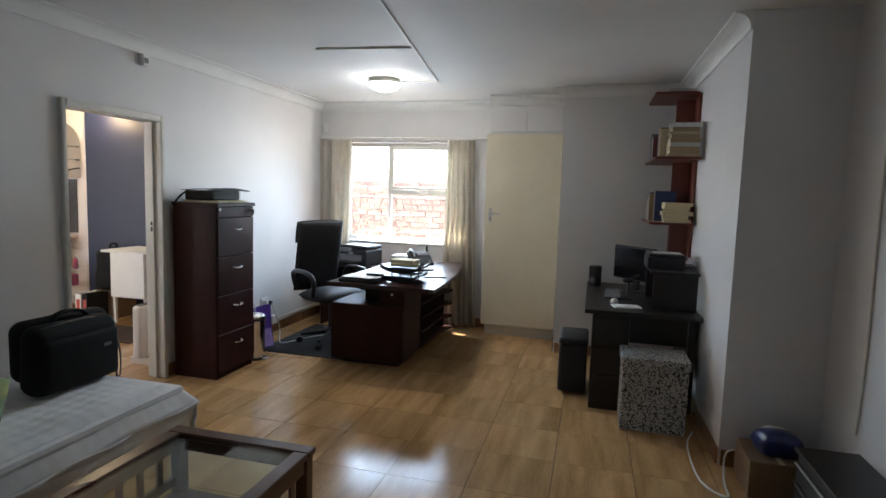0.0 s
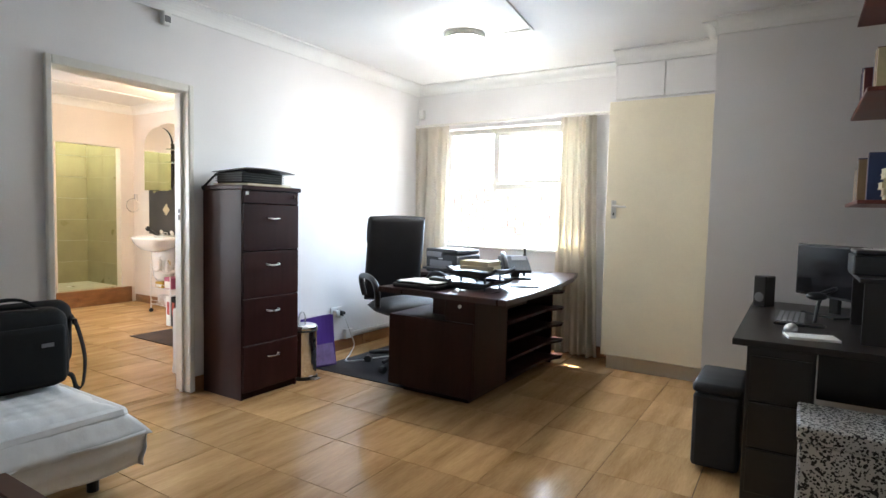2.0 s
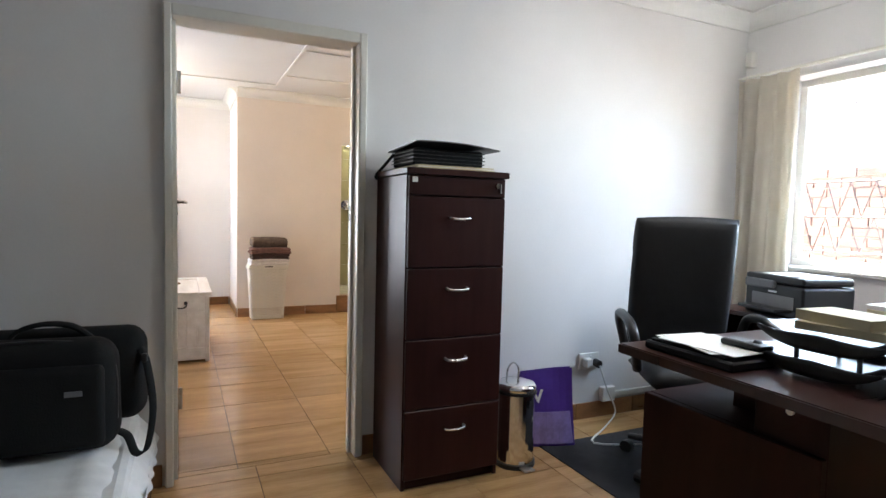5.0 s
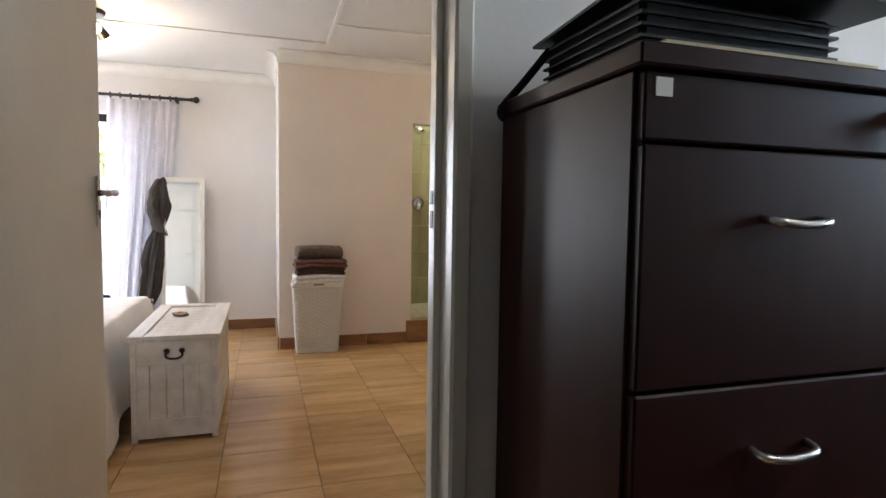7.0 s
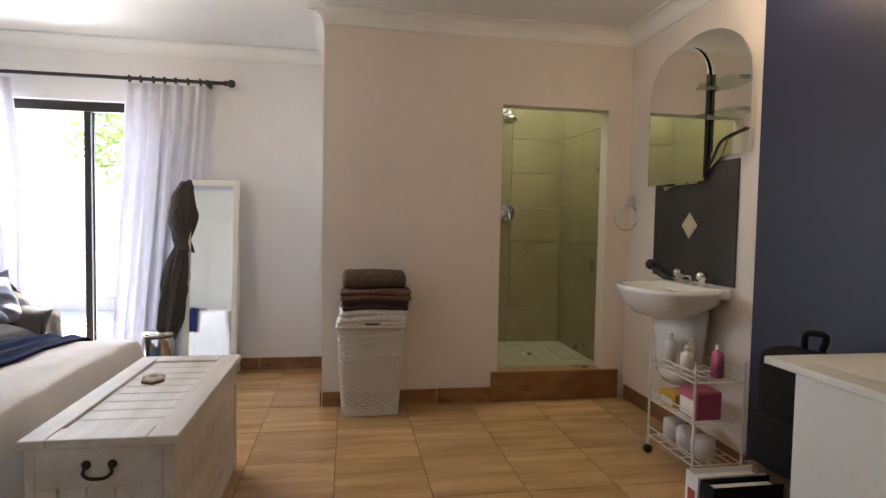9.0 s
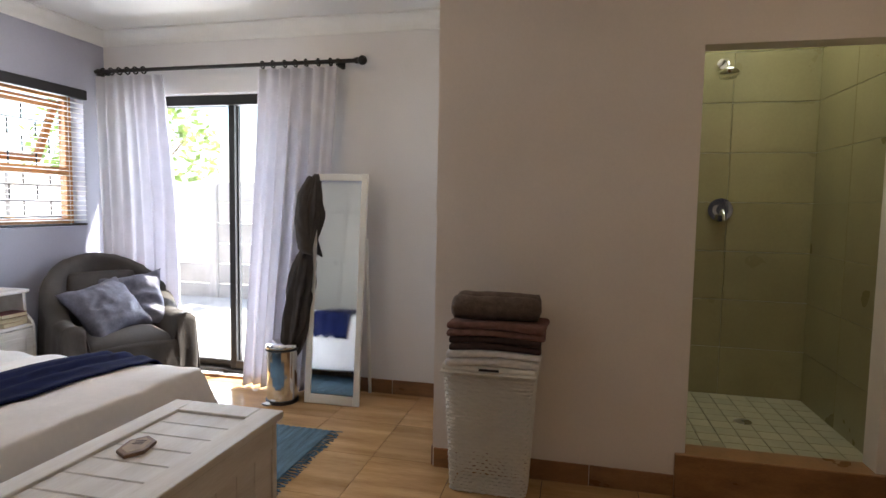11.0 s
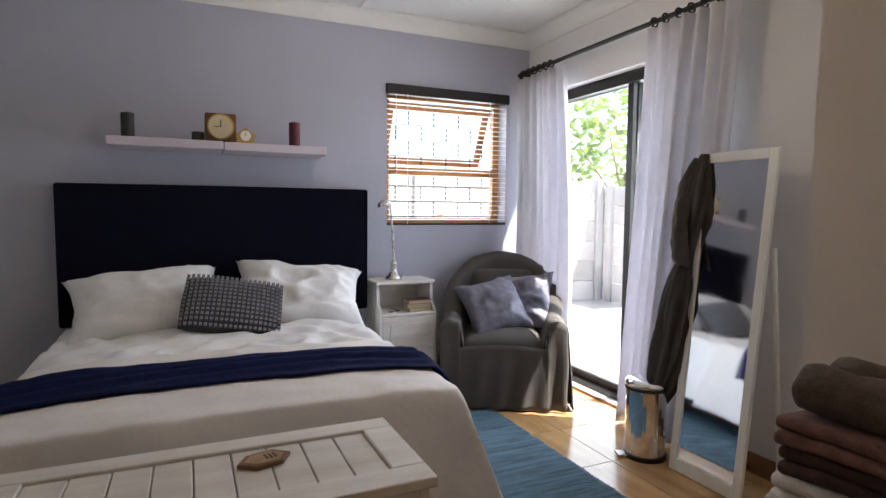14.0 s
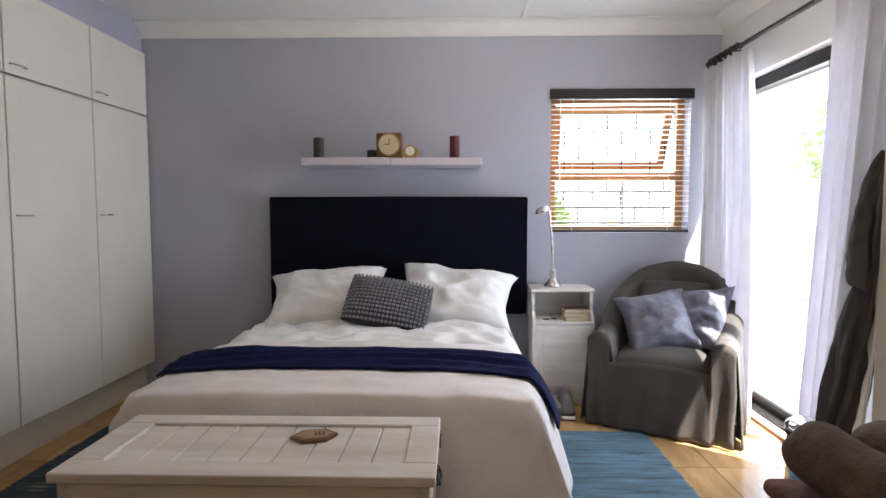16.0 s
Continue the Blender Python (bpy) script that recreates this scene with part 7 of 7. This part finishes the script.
# ---- skirting and floor tiles ----
base = thing("baseboard", "brown ceramic skirting tiles", "skirting", kind="structure")


def skirting(axis, at, n, a0, a1, h=0.1):
    """A row of skirting tiles on the plane at, towards n."""
    k = max(1, round((a1 - a0) / 0.445))
    w = (a1 - a0) / k
    for i in range(k):
        c = a0 + (i + 0.5) * w
        dims = (0.01, w - 0.004, h) if axis == "x" else (w - 0.004, 0.01, h)
        piece("skirting_tile", dims, SKIRT, base, (at + n * 0.006, c, h / 2) if axis == "x" else (c, at + n * 0.006, h / 2))


for s in (("x", 0, 1, -1.2, 3.18), ("x", 0, 1, 4.09, 6.79), ("y", 6.8, -1, 0.02, 2.16), ("y", 6.0, -1, 3.01, 4.1), ("x", 3.0, -1, 6.01, 6.44), ("x", 4.12, -1, 3.87, 5.99), ("y", 3.86, -1, 4.13, 4.62), ("x", 4.64, -1, -1.19, 3.84),
          ("y", 0.93, 1, -5.09, -1.1), ("x", -5.1, 1, 0.95, 0.995), ("x", -5.1, 1, 2.76, 3.82), ("y", 3.835, -1, -5.09, -4.1), ("x", -4.094, 1, 3.84, 4.995), ("y", 5.98, -1, -4.06, -2.72), ("y", 5.9, -1, -2.69, -0.14), ("x", -0.12, -1, 4.09, 5.88)):
    skirting(*s, h=0.1)
T = 0.445
floor_ob = bpy.data.objects["floor"]
rest = bmesh.new()
for room, ox, oy, x0, x1, y0, y1 in (("office", 0.06, 3.58, -0.06, 4.64, -1.2, 6.8), ("bedroom", -1.89, 3.5, -5.1, -0.06, 0.93, 5.98)):
    i0, i1 = math.floor((x0 - ox) / T), math.ceil((x1 - ox) / T)
    j0, j1 = math.floor((y0 - oy) / T), math.ceil((y1 - oy) / T)
    for i in range(i0, i1):
        for j in range(j0, j1):
            ax, bx = max(x0, ox + i * T) + 0.002, min(x1, ox + (i + 1) * T) - 0.002
            ay, by = max(y0, oy + j * T) + 0.002, min(y1, oy + (j + 1) * T) - 0.002
            if bx - ax < 0.01 or by - ay < 0.01:
                continue
            if room == "office" and by < 1.4:
                box(ax, bx, ay, by, -0.008, 0.0, 0.0012, bm=rest)
            else:
                piece("floor_tile", (bx - ax, by - ay, 0.008), TILE, floor_ob, ((ax + bx) / 2, (ay + by) / 2, -0.004), 0.0)
part("far_floor_tiles", rest, TILE, floor_ob)["kind"] = "stuff"
